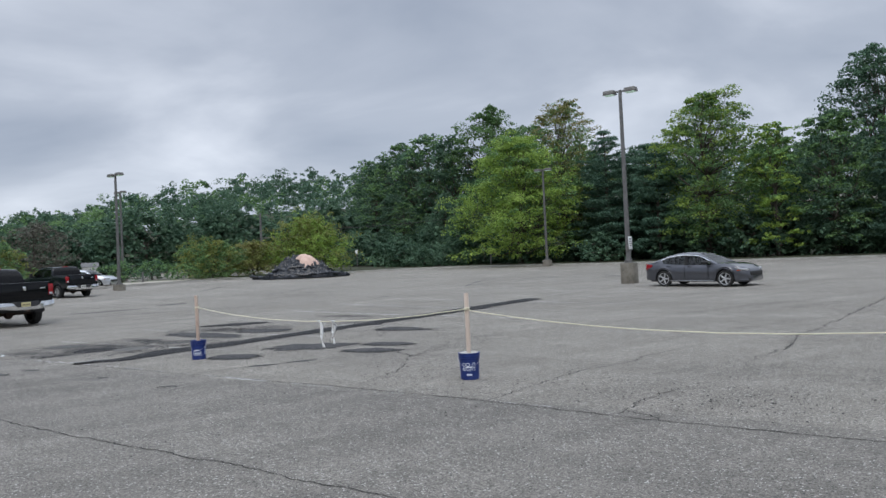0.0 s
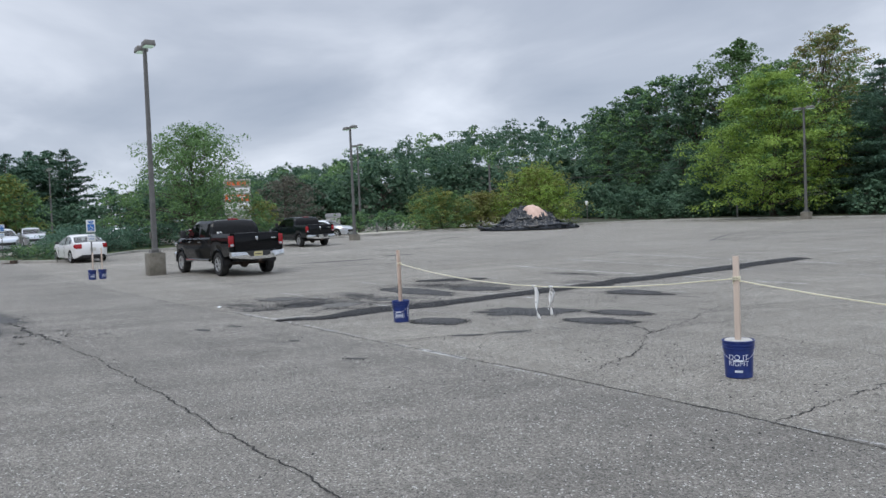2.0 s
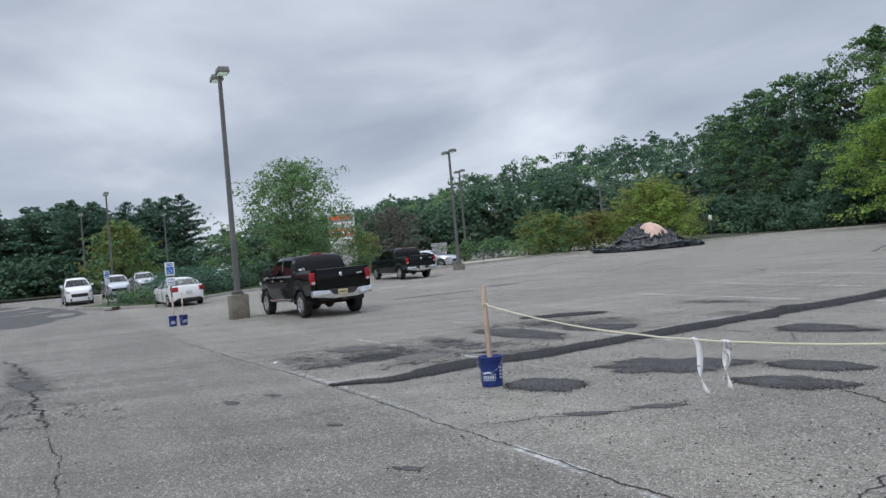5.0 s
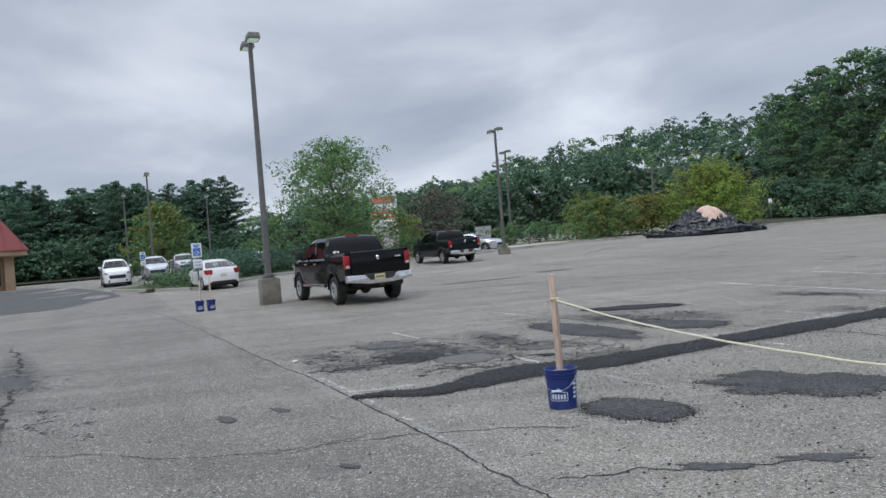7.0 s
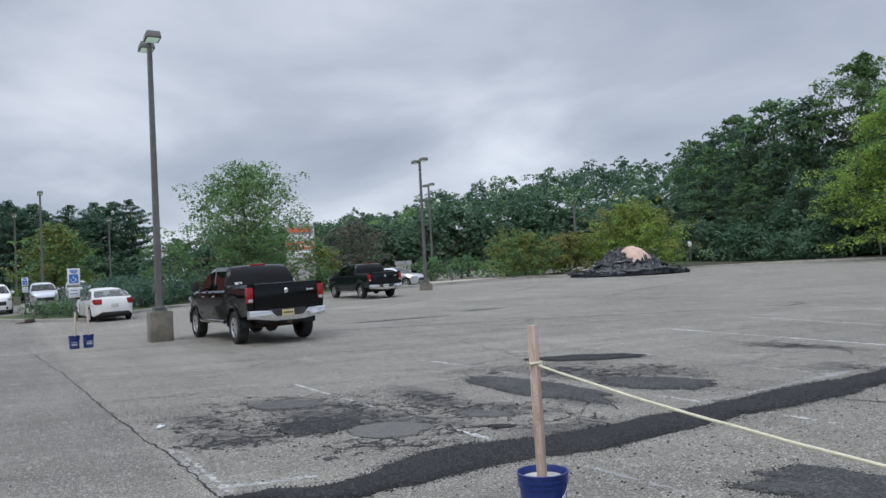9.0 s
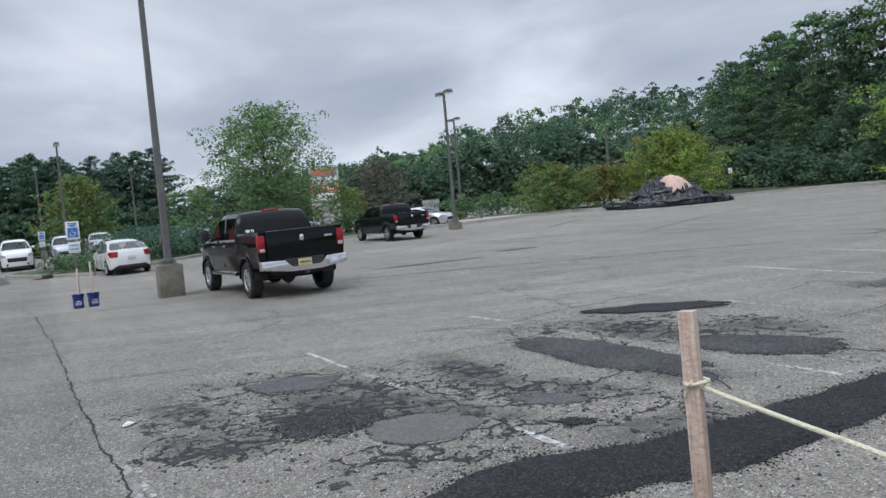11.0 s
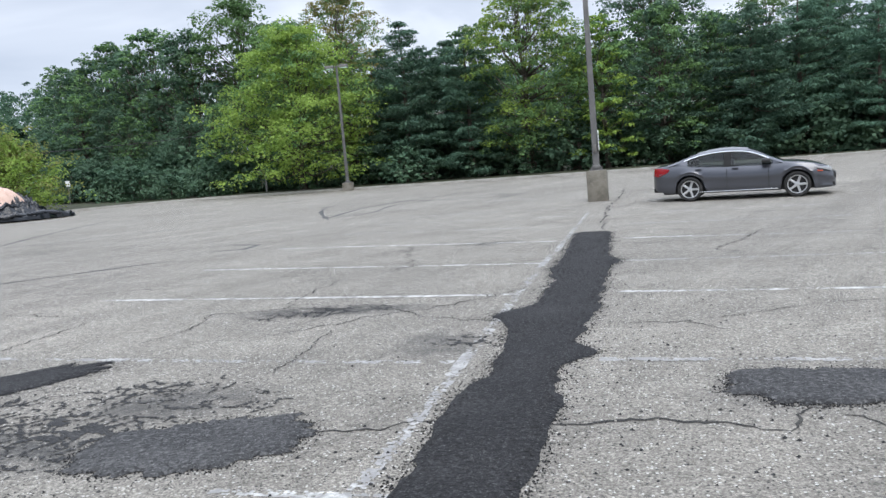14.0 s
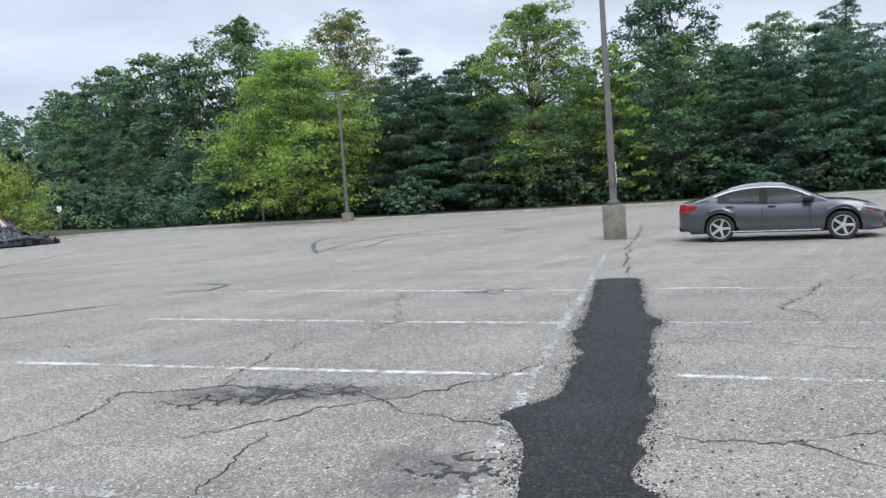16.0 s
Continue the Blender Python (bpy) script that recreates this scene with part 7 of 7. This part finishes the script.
sedan(parked(-68, 14.6, 100), WHITE_PAINT, "white sedan behind a hedge", group="cars beyond the island")
sedan(parked(-72, 18.4, 96), DARK_PAINT, "dark sedan behind a hedge", group="cars beyond the island")
sedan(parked(-70, 22.6, 92), SILVER_PAINT, "silver sedan behind a hedge", group="cars beyond the island")


# ---- rope barrier ----
def text_mesh(words, size, mat):
    """Flat lettering in the built-in font, as a mesh."""
    cu = bpy.data.curves.new("lettering", "FONT")
    cu.body, cu.size, cu.align_x, cu.extrude = words, size, "CENTER", 0.0005
    ob = new("lettering", cu)
    me = bpy.data.meshes.new_from_object(ob.evaluated_get(bpy.context.evaluated_depsgraph_get()))
    bpy.data.objects.remove(ob)
    me.materials.clear()
    me.materials.append(mat)
    return me


def bucket_radius(z):
    return 0.13 + 0.018 * z / 0.37


def wrapped(me, turn, z0):
    """Bends flat lettering round the bucket."""
    for v in me.vertices:
        z = z0 + v.co.y
        r = bucket_radius(z) + 0.0015 + v.co.z
        a = v.co.x / 0.142 + turn
        v.co = Vector((r * math.sin(a), -r * math.cos(a), z))
    me.update()
    return me


def print_bar(root, turn, half, z0, z1, name="printed_bar"):
    bm = bmesh.new()
    rows = []
    for i in range(9):
        a = turn + half * (i / 4 - 1)
        rows.append([bm.verts.new(((bucket_radius(z) + 0.0015) * math.sin(a), -(bucket_radius(z) + 0.0015) * math.cos(a), z)) for z in (z0, z1)])
    for p, q in zip(rows, rows[1:]):
        bm.faces.new((p[0], q[0], q[1], p[1]))
    part(name, bm, BUCKET_PRINT, root)


def print_stroke(root, points, width=0.006):
    """A printed stroke bent round the bucket; points are (angle, height)."""
    bm = bmesh.new()
    rows = []
    for (a0, z0), (a1, z1) in zip(points, points[1:]):
        for i in range(6):
            u = i / 6
            rows.append((a0 + (a1 - a0) * u, z0 + (z1 - z0) * u))
    rows.append(points[-1])
    pairs = []
    for i, (a, z) in enumerate(rows):
        p, q = rows[max(i - 1, 0)], rows[min(i + 1, len(rows) - 1)]
        d = Vector(((q[0] - p[0]) * 0.14, q[1] - p[1])).normalized()
        pair = []
        for s in (-0.5, 0.5):
            aa, zz = a - d.y * s * width / 0.14, z + d.x * s * width
            r = bucket_radius(zz) + 0.0016
            pair.append(bm.verts.new((r * math.sin(aa), -r * math.cos(aa), zz)))
        pairs.append(pair)
    for p, q in zip(pairs, pairs[1:]):
        bm.faces.new((p[0], q[0], q[1], p[1]))
    part("printed_outline", bm, BUCKET_PRINT, root)


def bucket(x, y, label, turn=0.0, slogan=False, fill=0.33, name="bucket"):
    """A five-gallon plastic bucket with ribbed collar, wire bail and set cement inside."""
    root = thing(name, pose(x, y, land(x, y), 0, 0, turn) @ Matrix.Diagonal((0.94, 0.94, 0.95, 1)), label, "bucket", "barrier buckets")
    bm = bmesh.new()
    prof = [(0, 0.004), (0.125, 0.0), (0.131, 0.006), (bucket_radius(0.29), 0.29), (0.156, 0.292), (0.157, 0.302), (0.148, 0.304), (0.149, 0.322), (0.158, 0.324), (0.159, 0.334), (0.15, 0.336), (0.151, 0.358), (0.16, 0.36), (0.161, 0.372), (0.152, 0.374), (0.147, 0.368), (0.143, 0.25)]
    lathe(bm, prof, 40)
    shell = part("shell", bm, BUCKET, root)
    bm = bmesh.new()
    lathe(bm, [(0.1445, fill - 0.02), (0.13, fill + 0.004), (0.06, fill - 0.004), (0, fill + 0.003)], 24)
    part("cement", bm, CEMENT, root, "pale set cement")
    bm = bmesh.new()
    n = 16
    tube(bm, [(0.158 * math.cos(math.pi * i / n), -0.05 - 0.135 * math.sin(math.pi * i / n), 0.315 - 0.13 * math.sin(math.pi * i / n)) for i in range(n + 1)], 0.0025, 5)
    part("bail", bm, WIRE, root, "thin wire bail")
    bm = bmesh.new()
    tube(bm, [(-0.045, -0.186, 0.186), (0.045, -0.186, 0.186)], 0.009, 8)
    part("grip", bm, BUCKET_PRINT, root)
    if slogan:
        for words, z in (("DO IT", 0.19), ("RIGHT", 0.128)):
            child("lettering", wrapped(text_mesh(words, 0.072, BUCKET_PRINT), 0.0, z), shell)
        print_bar(shell, 0.0, 0.28, 0.062, 0.085)
    else:
        print_stroke(shell, [(-0.62, 0.085), (0.62, 0.085), (0.62, 0.16), (0.3, 0.165), (0.0, 0.2), (-0.3, 0.165), (-0.62, 0.16), (-0.62, 0.085)])
        for k in range(5):
            print_bar(shell, -0.42 + 0.21 * k, 0.07, 0.1, 0.145)
        for z in (0.1, 0.14, 0.18, 0.22):
            print_bar(shell, 1.25, 0.16, z, z + 0.022)
    return root


def stake(x, y, height, base=0.2, turn=12.0, thick=0.042, lean=0.0, mat=STAKE):
    root = thing("wooden_stake", pose(x, y, land(x, y), 0, lean, turn), "square raw lumber stake set in a bucket of cement", "stake", "barrier stakes")
    bm = bmesh.new()
    box(bm, -thick / 2, thick / 2, -thick / 2, thick / 2, base, height, 0.002)
    me = part("shaft", bm, mat, root)
    return root


def loops_round(x, y, z, r=0.035):
    bm = bmesh.new()
    n = 18
    tube(bm, [(x + r * math.cos(2 * math.pi * i / 14), y + r * math.sin(2 * math.pi * i / 14), z + 0.012 * i / 14 + 0.003 * math.sin(i)) for i in range(n + 1)], 0.006, 6)
    tube(bm, [(x + 0.012, y - r + 0.006, z + 0.016), (x + 0.002, y - r - 0.01, z + 0.006), (x - 0.004, y - r - 0.008, z - 0.012), (x - 0.012, y - r - 0.006, z - 0.03)], 0.005, 6)
    return bm


A, B, C = (-5.17, 7.89), (-11.56, 8.15), (2.0, 7.6)
bucket(*A, "blue plastic bucket of cement with white lettering", 33, True, 0.372)
bucket(*B, "blue plastic bucket of cement with a wire bail", 43)
bucket(*C, "blue plastic bucket of cement holding a stake", 10)
stake(*A, 1.15, turn=20, thick=0.05, mat=PALE_STAKE)
stake(*B, 1.19, turn=28, thick=0.047, lean=-0.6)
stake(*C, 1.13, turn=20)


def rope(p, q, sag):
    """A rope that hangs between two stakes and is knotted round them."""
    root = thing("rope", pose(0, 0, 0), "white nylon rope hanging between two stakes", "rope", "barrier ropes")
    bm = bmesh.new()
    n = 60
    pts = []
    for i in range(n + 1):
        u = i / n
        pts.append(Vector(p).lerp(Vector(q), u) - Vector((0, 0, sag * 4 * u * (1 - u))) + Vector((0, 0.004 * noise.noise((u * 20, 1, 1)), 0.004 * noise.noise((u * 20, 5, 2)))))
    tube(bm, pts, 0.007, 7)
    part("strand", bm, ROPE, root)
    for e in (p, q):
        part("knot", loops_round(e[0], e[1], e[2]), ROPE, root)
    return pts


za, zb = land(*A) + 0.94, land(*B) + 0.965
line = rope((*B, zb), (*A, za), 0.215)
rope((*A, za - 0.02), (*C, za - 0.02), 0.24)


def tape(p, length, drift, seed):
    """A twisted strip of tape tied to the rope, hanging down."""
    rng = random.Random(seed)
    root = thing("hanging_tape", pose(*p), "white plastic tape strip tied to the rope", "tape", "tape strips")
    bm = bmesh.new()
    rows = []
    n = 16
    for i in range(n + 1):
        u = i / n
        a = 0.4 + 2.6 * u + 0.4 * math.sin(7 * u + seed)
        c = Vector((drift * u + 0.02 * math.sin(6 * u + seed), 0.02 * math.sin(5 * u), -length * u + 0.012))
        w = 0.026 * (0.55 + 0.45 * min(1, 4 * u))
        d = Vector((math.cos(a), math.sin(a), 0)) * w
        rows.append([bm.verts.new(c - d), bm.verts.new(c + d)])
    for r, s in zip(rows, rows[1:]):
        bm.faces.new((r[0], r[1], s[1], s[0]))
    strip = part("strip", bm, TAPE, root)
    mod = strip.modifiers.new("thickness", "SOLIDIFY")
    mod.thickness = 0.0012
    bm = bmesh.new()
    lathe(bm, [(0.007, -0.022), (0.016, -0.008), (0.016, 0.008), (0.007, 0.022)], 10, Matrix.Rotation(radians(90), 4, "Y"))
    part("tie", bm, TAPE, root)


tape(line[32], 0.42, 0.1, 1)
tape(line[35], 0.36, 0.015, 2)
tape(line[35] + Vector((0.03, 0, 0)), 0.3, -0.03, 5)


# ---- signs ----
def disabled_sign(x, y, turn, buckets=True, height=2.2):
    """A parking sign: blue pictogram panel above a smaller white panel, on a steel channel."""
    root = thing("parking_sign", pose(x, y, land(x, y), 0, 0, turn), "blue and white reserved-parking sign on a thin post", "sign", "parking signs")
    bm = bmesh.new()
    box(bm, -0.025, 0.025, -0.015, 0.015, 0.1, height - 0.05, 0.004)
    part("post", bm, POLE, root)
    bm = bmesh.new()
    box(bm, -0.16, 0.16, -0.025, -0.018, height - 0.46, height, 0.003)
    panel = part("panel", bm, WHITE_SIGN, root)
    bm = bmesh.new()
    box(bm, -0.115, 0.115, -0.031, -0.0265, height - 0.4, height - 0.16)
    field = part("blue_field", bm, BLUE_SIGN, panel, "blue square with a white wheelchair shape")
    bm = bmesh.new()
    n = 14
    tube(bm, [(-0.01 + 0.055 * math.cos(2.4 + 4.6 * i / n), -0.033, height - 0.315 + 0.055 * math.sin(2.4 + 4.6 * i / n)) for i in range(n + 1)], 0.008, 5)
    tube(bm, [(-0.015, -0.033, height - 0.2), (-0.01, -0.033, height - 0.27), (0.045, -0.033, height - 0.275), (0.075, -0.033, height - 0.34)], 0.009, 5)
    part("pictogram", bm, WHITE_SIGN, panel)
    for z, w in ((0.05, 0.11), (0.09, 0.1), (0.12, 0.06)):
        bm = bmesh.new()
        box(bm, -w, w, -0.03, -0.0265, height - z - 0.012, height - z + 0.012)
        part("print_bar", bm, BLUE_SIGN, panel)
    bm = bmesh.new()
    box(bm, -0.14, 0.14, -0.025, -0.018, height - 0.8, height - 0.52, 0.003)
    low = part("lower_panel", bm, WHITE_SIGN, root)
    for z in (0.6, 0.7):
        bm = bmesh.new()
        box(bm, -0.1, 0.1, -0.03, -0.0265, height - z - 0.01, height - z + 0.01)
        part("print_bar", bm, BLUE_SIGN, low)


disabled_sign(-31.25, 7.22, 94)
bucket(-31.2, 7.18, "blue plastic bucket at the foot of a sign", 90)
bucket(-31.17, 7.53, "blue plastic bucket beside another by a sign", 100)
stake(-31.19, 7.2, 1.0, turn=40, lean=2, mat=PALE_STAKE)
stake(-31.16, 7.53, 1.15, turn=10, lean=-1, mat=PALE_STAKE)
disabled_sign(-54.5, 6.6, 96)


def small_sign(x, y, turn, height):
    root = thing("small_sign", pose(x, y, land(x, y), 0, 0, turn), "small white roadside sign on a thin post", "sign")
    bm = bmesh.new()
    box(bm, -0.04, 0.04, -0.03, 0.03, 0, height, 0.005)
    part("post", bm, POLE, root)
    bm = bmesh.new()
    box(bm, -0.16, 0.16, -0.045, -0.035, height - 0.44, height, 0.004)
    part("panel", bm, WHITE_SIGN, root)


small_sign(-55.8, 59.1, 40, 2.0)


def wooden_post(x, y, h):
    root = thing("marker_post", pose(x, y, land(x, y)), "weathered wooden marker post in the verge", "post", "marker posts")
    bm = bmesh.new()
    box(bm, -0.06, 0.06, -0.06, 0.06, -0.1, h, 0.012)
    part("shaft", bm, POLE, root)


wooden_post(-39.2, 60.0, 1.5)
wooden_post(-57.8, 35.2, 1.0)


def monument_sign(x, y, turn):
    """A tall lit plaza sign: framed panels in orange, white and red on a pale pier."""
    root = thing("plaza_sign", pose(x, y, land(x, y), 0, 0, turn), "tall white plaza sign with orange panels behind trees", "sign")
    bm = bmesh.new()
    box(bm, -1.4, 1.4, -0.3, 0.3, 0, 6.1, 0.04)
    part("pier", bm, PALE_WALL, root)
    for z0, z1, mat, nm in ((5.25, 6.0, BRICK_WALL, "brown_panel"), (4.55, 5.1, WHITE_SIGN, "white_panel"), (3.7, 4.4, ORANGE_SIGN, "orange_panel"), (2.9, 3.5, WHITE_SIGN, "white_panel")):
        bm = bmesh.new()
        box(bm, -1.28, 1.28, -0.36, -0.305, z0, z1, 0.02)
        p = part(nm, bm, mat, root)
        for k in range(4):
            bm = bmesh.new()
            box(bm, -1.0 + 0.52 * k, -0.6 + 0.52 * k, -0.375, -0.363, z0 + 0.25 * (z1 - z0), z0 + 0.75 * (z1 - z0))
            part("print_bar", bm, WHITE_SIGN if mat is ORANGE_SIGN else (ORANGE_SIGN if mat is BRICK_WALL else PALE_WALL), p)


monument_sign(-81.0, 31.6, 62)


def sheeted_heap(x, y, turn):
    """A heap of road salt under black sheeting held by tubes, the salt showing at the top."""
    root = thing("covered_salt_heap", pose(x, y, land(x, y), 0, 0, turn) @ Matrix.Diagonal((0.9, 0.9, 1.08, 1)), "heap of pinkish salt under crumpled black plastic sheeting", "heap")
    nx, ny = 150, 80
    verts, faces, idx = [], [], []

    def heap_z(u, v):
        return 1.55 * max(0, 1 - math.hypot(u / 3.1, v / 2.2) ** 1.6) + 0.1

    def top(u, v):
        d = math.hypot(u / 4.3, v / 2.6)
        z = heap_z(u, v)
        fold = abs(noise.noise((u * 1.6 + v * 0.8, v * 2.6, 1))) * 0.5 + abs(noise.noise((u * 4.1 + v * 2, v * 3.6, 7))) * 0.3 + abs(noise.noise((u * 8, v * 8, 3))) * 0.12
        return z * 0.96 + fold * (0.35 + 0.65 * min(1, z * 1.4)) * (1 if d < 1.15 else 0.5)
    for j in range(ny + 1):
        for i in range(nx + 1):
            a = 2 * math.pi * i / nx
            q = (j / ny) ** 0.85
            edge = 1.0 + 0.13 * noise.noise((math.cos(a) * 2, math.sin(a) * 2, 4)) + 0.06 * noise.noise((math.cos(a) * 9, math.sin(a) * 9, 4))
            u, v = 4.5 * q * edge * math.cos(a), 2.7 * q * edge * math.sin(a)
            z = top(u, v) if q < 0.995 else 0.0
            verts.append((u, v, z + 0.01))
    w = nx + 1
    faces = [(j * w + i, j * w + i + 1, (j + 1) * w + i + 1, (j + 1) * w + i) for j in range(ny) for i in range(nx)]
    me = mesh_from("sheet", verts, faces, TARP, False)
    child("sheet", me, root)
    verts, faces = [], []
    n = 40
    for j in range(9):
        for i in range(n):
            a = 2 * math.pi * i / n
            q = j / 8 * (1 + 0.2 * math.sin(a * 3) + 0.1 * math.sin(a * 7))
            u, v = 0.75 + 0.95 * q * math.cos(a), -0.8 + 0.62 * q * math.sin(a)
            verts.append((u, v, heap_z(u, v) + 0.34 * (1 - (j / 8) ** 3) + 0.1))
    faces = [(j * n + i, j * n + (i + 1) % n, (j + 1) * n + (i + 1) % n, (j + 1) * n + i) for j in range(8) for i in range(n)]
    child("bare_salt", mesh_from("bare_salt", verts, faces, SALT), root, label="bare pinkish salt")
    rng = random.Random(3)
    for k in range(26):
        a = 2 * math.pi * k / 26 + rng.uniform(-0.1, 0.1)
        r = rng.uniform(0.62, 1.02)
        u, v = 4.5 * r * math.cos(a), 2.7 * r * math.sin(a)
        t = a + 1.57 + rng.uniform(-0.5, 0.5)
        l = rng.uniform(0.5, 1.1)
        bm = bmesh.new()
        tube(bm, [(u + l * s * math.cos(t), v + l * s * math.sin(t), top(u + l * s * math.cos(t), v + l * s * math.sin(t)) + 0.09) for s in (-1, -0.5, 0, 0.5, 1)], [0.05, 0.1, 0.11, 0.1, 0.05], 8)
        part("sand_tube", bm, TARP, root)


sheeted_heap(-47.6, 43.6, 38)


def storm_inlet(x, y, turn):
    root = thing("storm_inlet", pose(x, y, land(x, y), 0, 0, turn), "rusty cast-iron storm inlet set in the kerb", "drain")
    bm = bmesh.new()
    box(bm, -0.9, 0.9, -0.05, 0.2, -0.02, 0.165, 0.015)
    part("hood", bm, RUST, root)
    bm = bmesh.new()
    box(bm, -0.8, 0.8, -0.5, -0.05, -0.02, 0.012, 0.004)
    grate = part("grate", bm, RUST, root)
    for k in range(12):
        bm = bmesh.new()
        box(bm, -0.72 + 0.125 * k, -0.66 + 0.125 * k, -0.45, -0.1, 0.012, 0.02)
        part("bar", bm, RUST, grate)


storm_inlet(-50.2, 6.82, -24)


def red_roof_shop(x, y, turn):
    """A single-storey shop: tan piers under a red hipped metal roof, glazed front."""
    root = thing("shop", pose(x, y, land(x, y), 0, 0, turn), "tan single-storey shop with a red metal roof", "building")
    bm = bmesh.new()
    box(bm, 0.6, 15, 0.4, 22, -0.2, 2.64, 0.03)
    part("wall", bm, STUCCO, root)
    for k in range(5):
        bm = bmesh.new()
        box(bm, 0, 0.7, k * 5.2, k * 5.2 + 0.7, -0.2, 2.64, 0.03)
        part("pier", bm, STUCCO, root)
    for k in range(4):
        bm = bmesh.new()
        box(bm, 0.53, 0.6, 0.9 + k * 5.2, 5.0 + k * 5.2, 0.4, 2.4, 0.02)
        pane = part("window", bm, DARK_TRIM, root)
        bm = bmesh.new()
        box(bm, 0.5, 0.526, 1.0 + k * 5.2, 4.9 + k * 5.2, 0.5, 2.3)
        part("pane", bm, PRIVACY_GLASS, pane)
    bm = bmesh.new()
    box(bm, -0.8, 15.4, -0.8, 22.9, 2.642, 2.996, 0.02)
    part("fascia", bm, STUCCO, root)
    bm = bmesh.new()
    v = [bm.verts.new(p) for p in ((-0.9, -0.9, 3.06), (15.5, -0.9, 3.06), (15.5, 23, 3.06), (-0.9, 23, 3.06), (0.7, 0.7, 5.7), (13.9, 0.7, 5.7), (13.9, 21.4, 5.7), (0.7, 21.4, 5.7), (-0.9, -0.9, 3.0), (15.5, -0.9, 3.0), (15.5, 23, 3.0), (-0.9, 23, 3.0))]
    for f in ((0, 1, 5, 4), (1, 2, 6, 5), (2, 3, 7, 6), (3, 0, 4, 7), (4, 5, 6, 7), (8, 9, 1, 0), (9, 10, 2, 1), (10, 11, 3, 2), (11, 8, 0, 3), (8, 11, 10, 9)):
        bm.faces.new([v[i] for i in f])
    rf = part("roof", bm, RED_ROOF, root, "red standing-seam metal roof", False)
    for k in range(22):
        bm = bmesh.new()
        y = -0.4 + k * 1.06
        u = min(1, max(0, min((y + 0.9) / 1.6, (23 - y) / 1.6)))
        tube(bm, [(-0.9, y, 3.08), (-0.9 + 1.6 * u, y, 3.08 + 2.64 * u)], 0.035, 4)
        part("seam", bm, RED_ROOF, rf)


red_roof_shop(-73.2, -1.9, 198)


def pale_shed(x, y, turn):
    root = thing("pale_building", pose(x, y, land(x, y), 0, 0, turn) @ Matrix.Diagonal((0.62, 0.62, 0.72, 1)), "small pale building with a gabled roof far behind shrubs", "building")
    bm = bmesh.new()
    box(bm, -1.35, 1.35, -1.1, 1.1, -0.2, 1.946, 0.03)
    part("wall", bm, PALE_WALL, root)
    bm = bmesh.new()
    v = [bm.verts.new(p) for p in ((-1.5, -1.2, 1.95), (1.5, -1.2, 1.95), (1.5, 1.2, 1.95), (-1.5, 1.2, 1.95), (-1.5, 0, 2.6), (1.5, 0, 2.6))]
    for f in ((0, 1, 5, 4), (2, 3, 4, 5), (1, 2, 5), (3, 0, 4), (0, 3, 2, 1)):
        bm.faces.new([v[i] for i in f])
    part("roof", bm, GREY_ROOF, root, "weathered grey roof", False)


pale_shed(-83.4, 44.3, 62)


def utility_pole(x, y, h):
    root = thing("utility_pole", pose(x, y, land(x, y)), "weathered wooden utility pole before the wooded hill", "utility pole", "utility poles")
    bm = bmesh.new()
    tube(bm, [(0, 0, -0.3), (0, 0, h)], [0.16, 0.11], 8)
    part("shaft", bm, POLE, root)
    bm = bmesh.new()
    tube(bm, [(0, 0, h * 0.55), (1.1, 0.9, h * 0.57)], 0.04, 6)
    box(bm, 0.9, 1.3, 0.75, 1.05, h * 0.555, h * 0.585, 0.01)
    part("bracket_lamp", bm, LAMP_HEAD, root)


U1, U2 = (-70.3, 58.2), (-42.5, 66.5)
utility_pole(*U1, 6.6)
bm = bmesh.new()
p, q = Vector((*U1, land(*U1) + 4.6)), Vector((*U2, land(*U2) + 5.4))
tube(bm, [p.lerp(q, i / 24) - Vector((0, 0, 0.5 * 4 * (i / 24) * (1 - i / 24))) for i in range(25)], 0.028, 5)
tagged(part("overhead_wire", bm, DARK_TRIM), "dark overhead cable strung in front of the wood", "cable")


def paper_scrap(x, y, seed):
    """A crumpled scrap of white paper."""
    bm = bmesh.new()
    bmesh.ops.create_icosphere(bm, subdivisions=3, radius=0.038)
    for v in bm.verts:
        k = 1 + 0.9 * noise.noise((v.co.x * 22, v.co.y * 22, v.co.z * 22 + seed))
        v.co = Vector((v.co.x * k * 1.3, v.co.y * k * 0.8, 0.02 + v.co.z * k * 0.35))
    ob = part("paper_scrap", bm, WHITE_SIGN, None, "", True, pose(x, y, land(x, y), 0, 0, 40 * seed))
    tagged(ob, "crumpled scrap of white paper on the asphalt", "litter")


paper_scrap(-16.97, 6.97, 3)
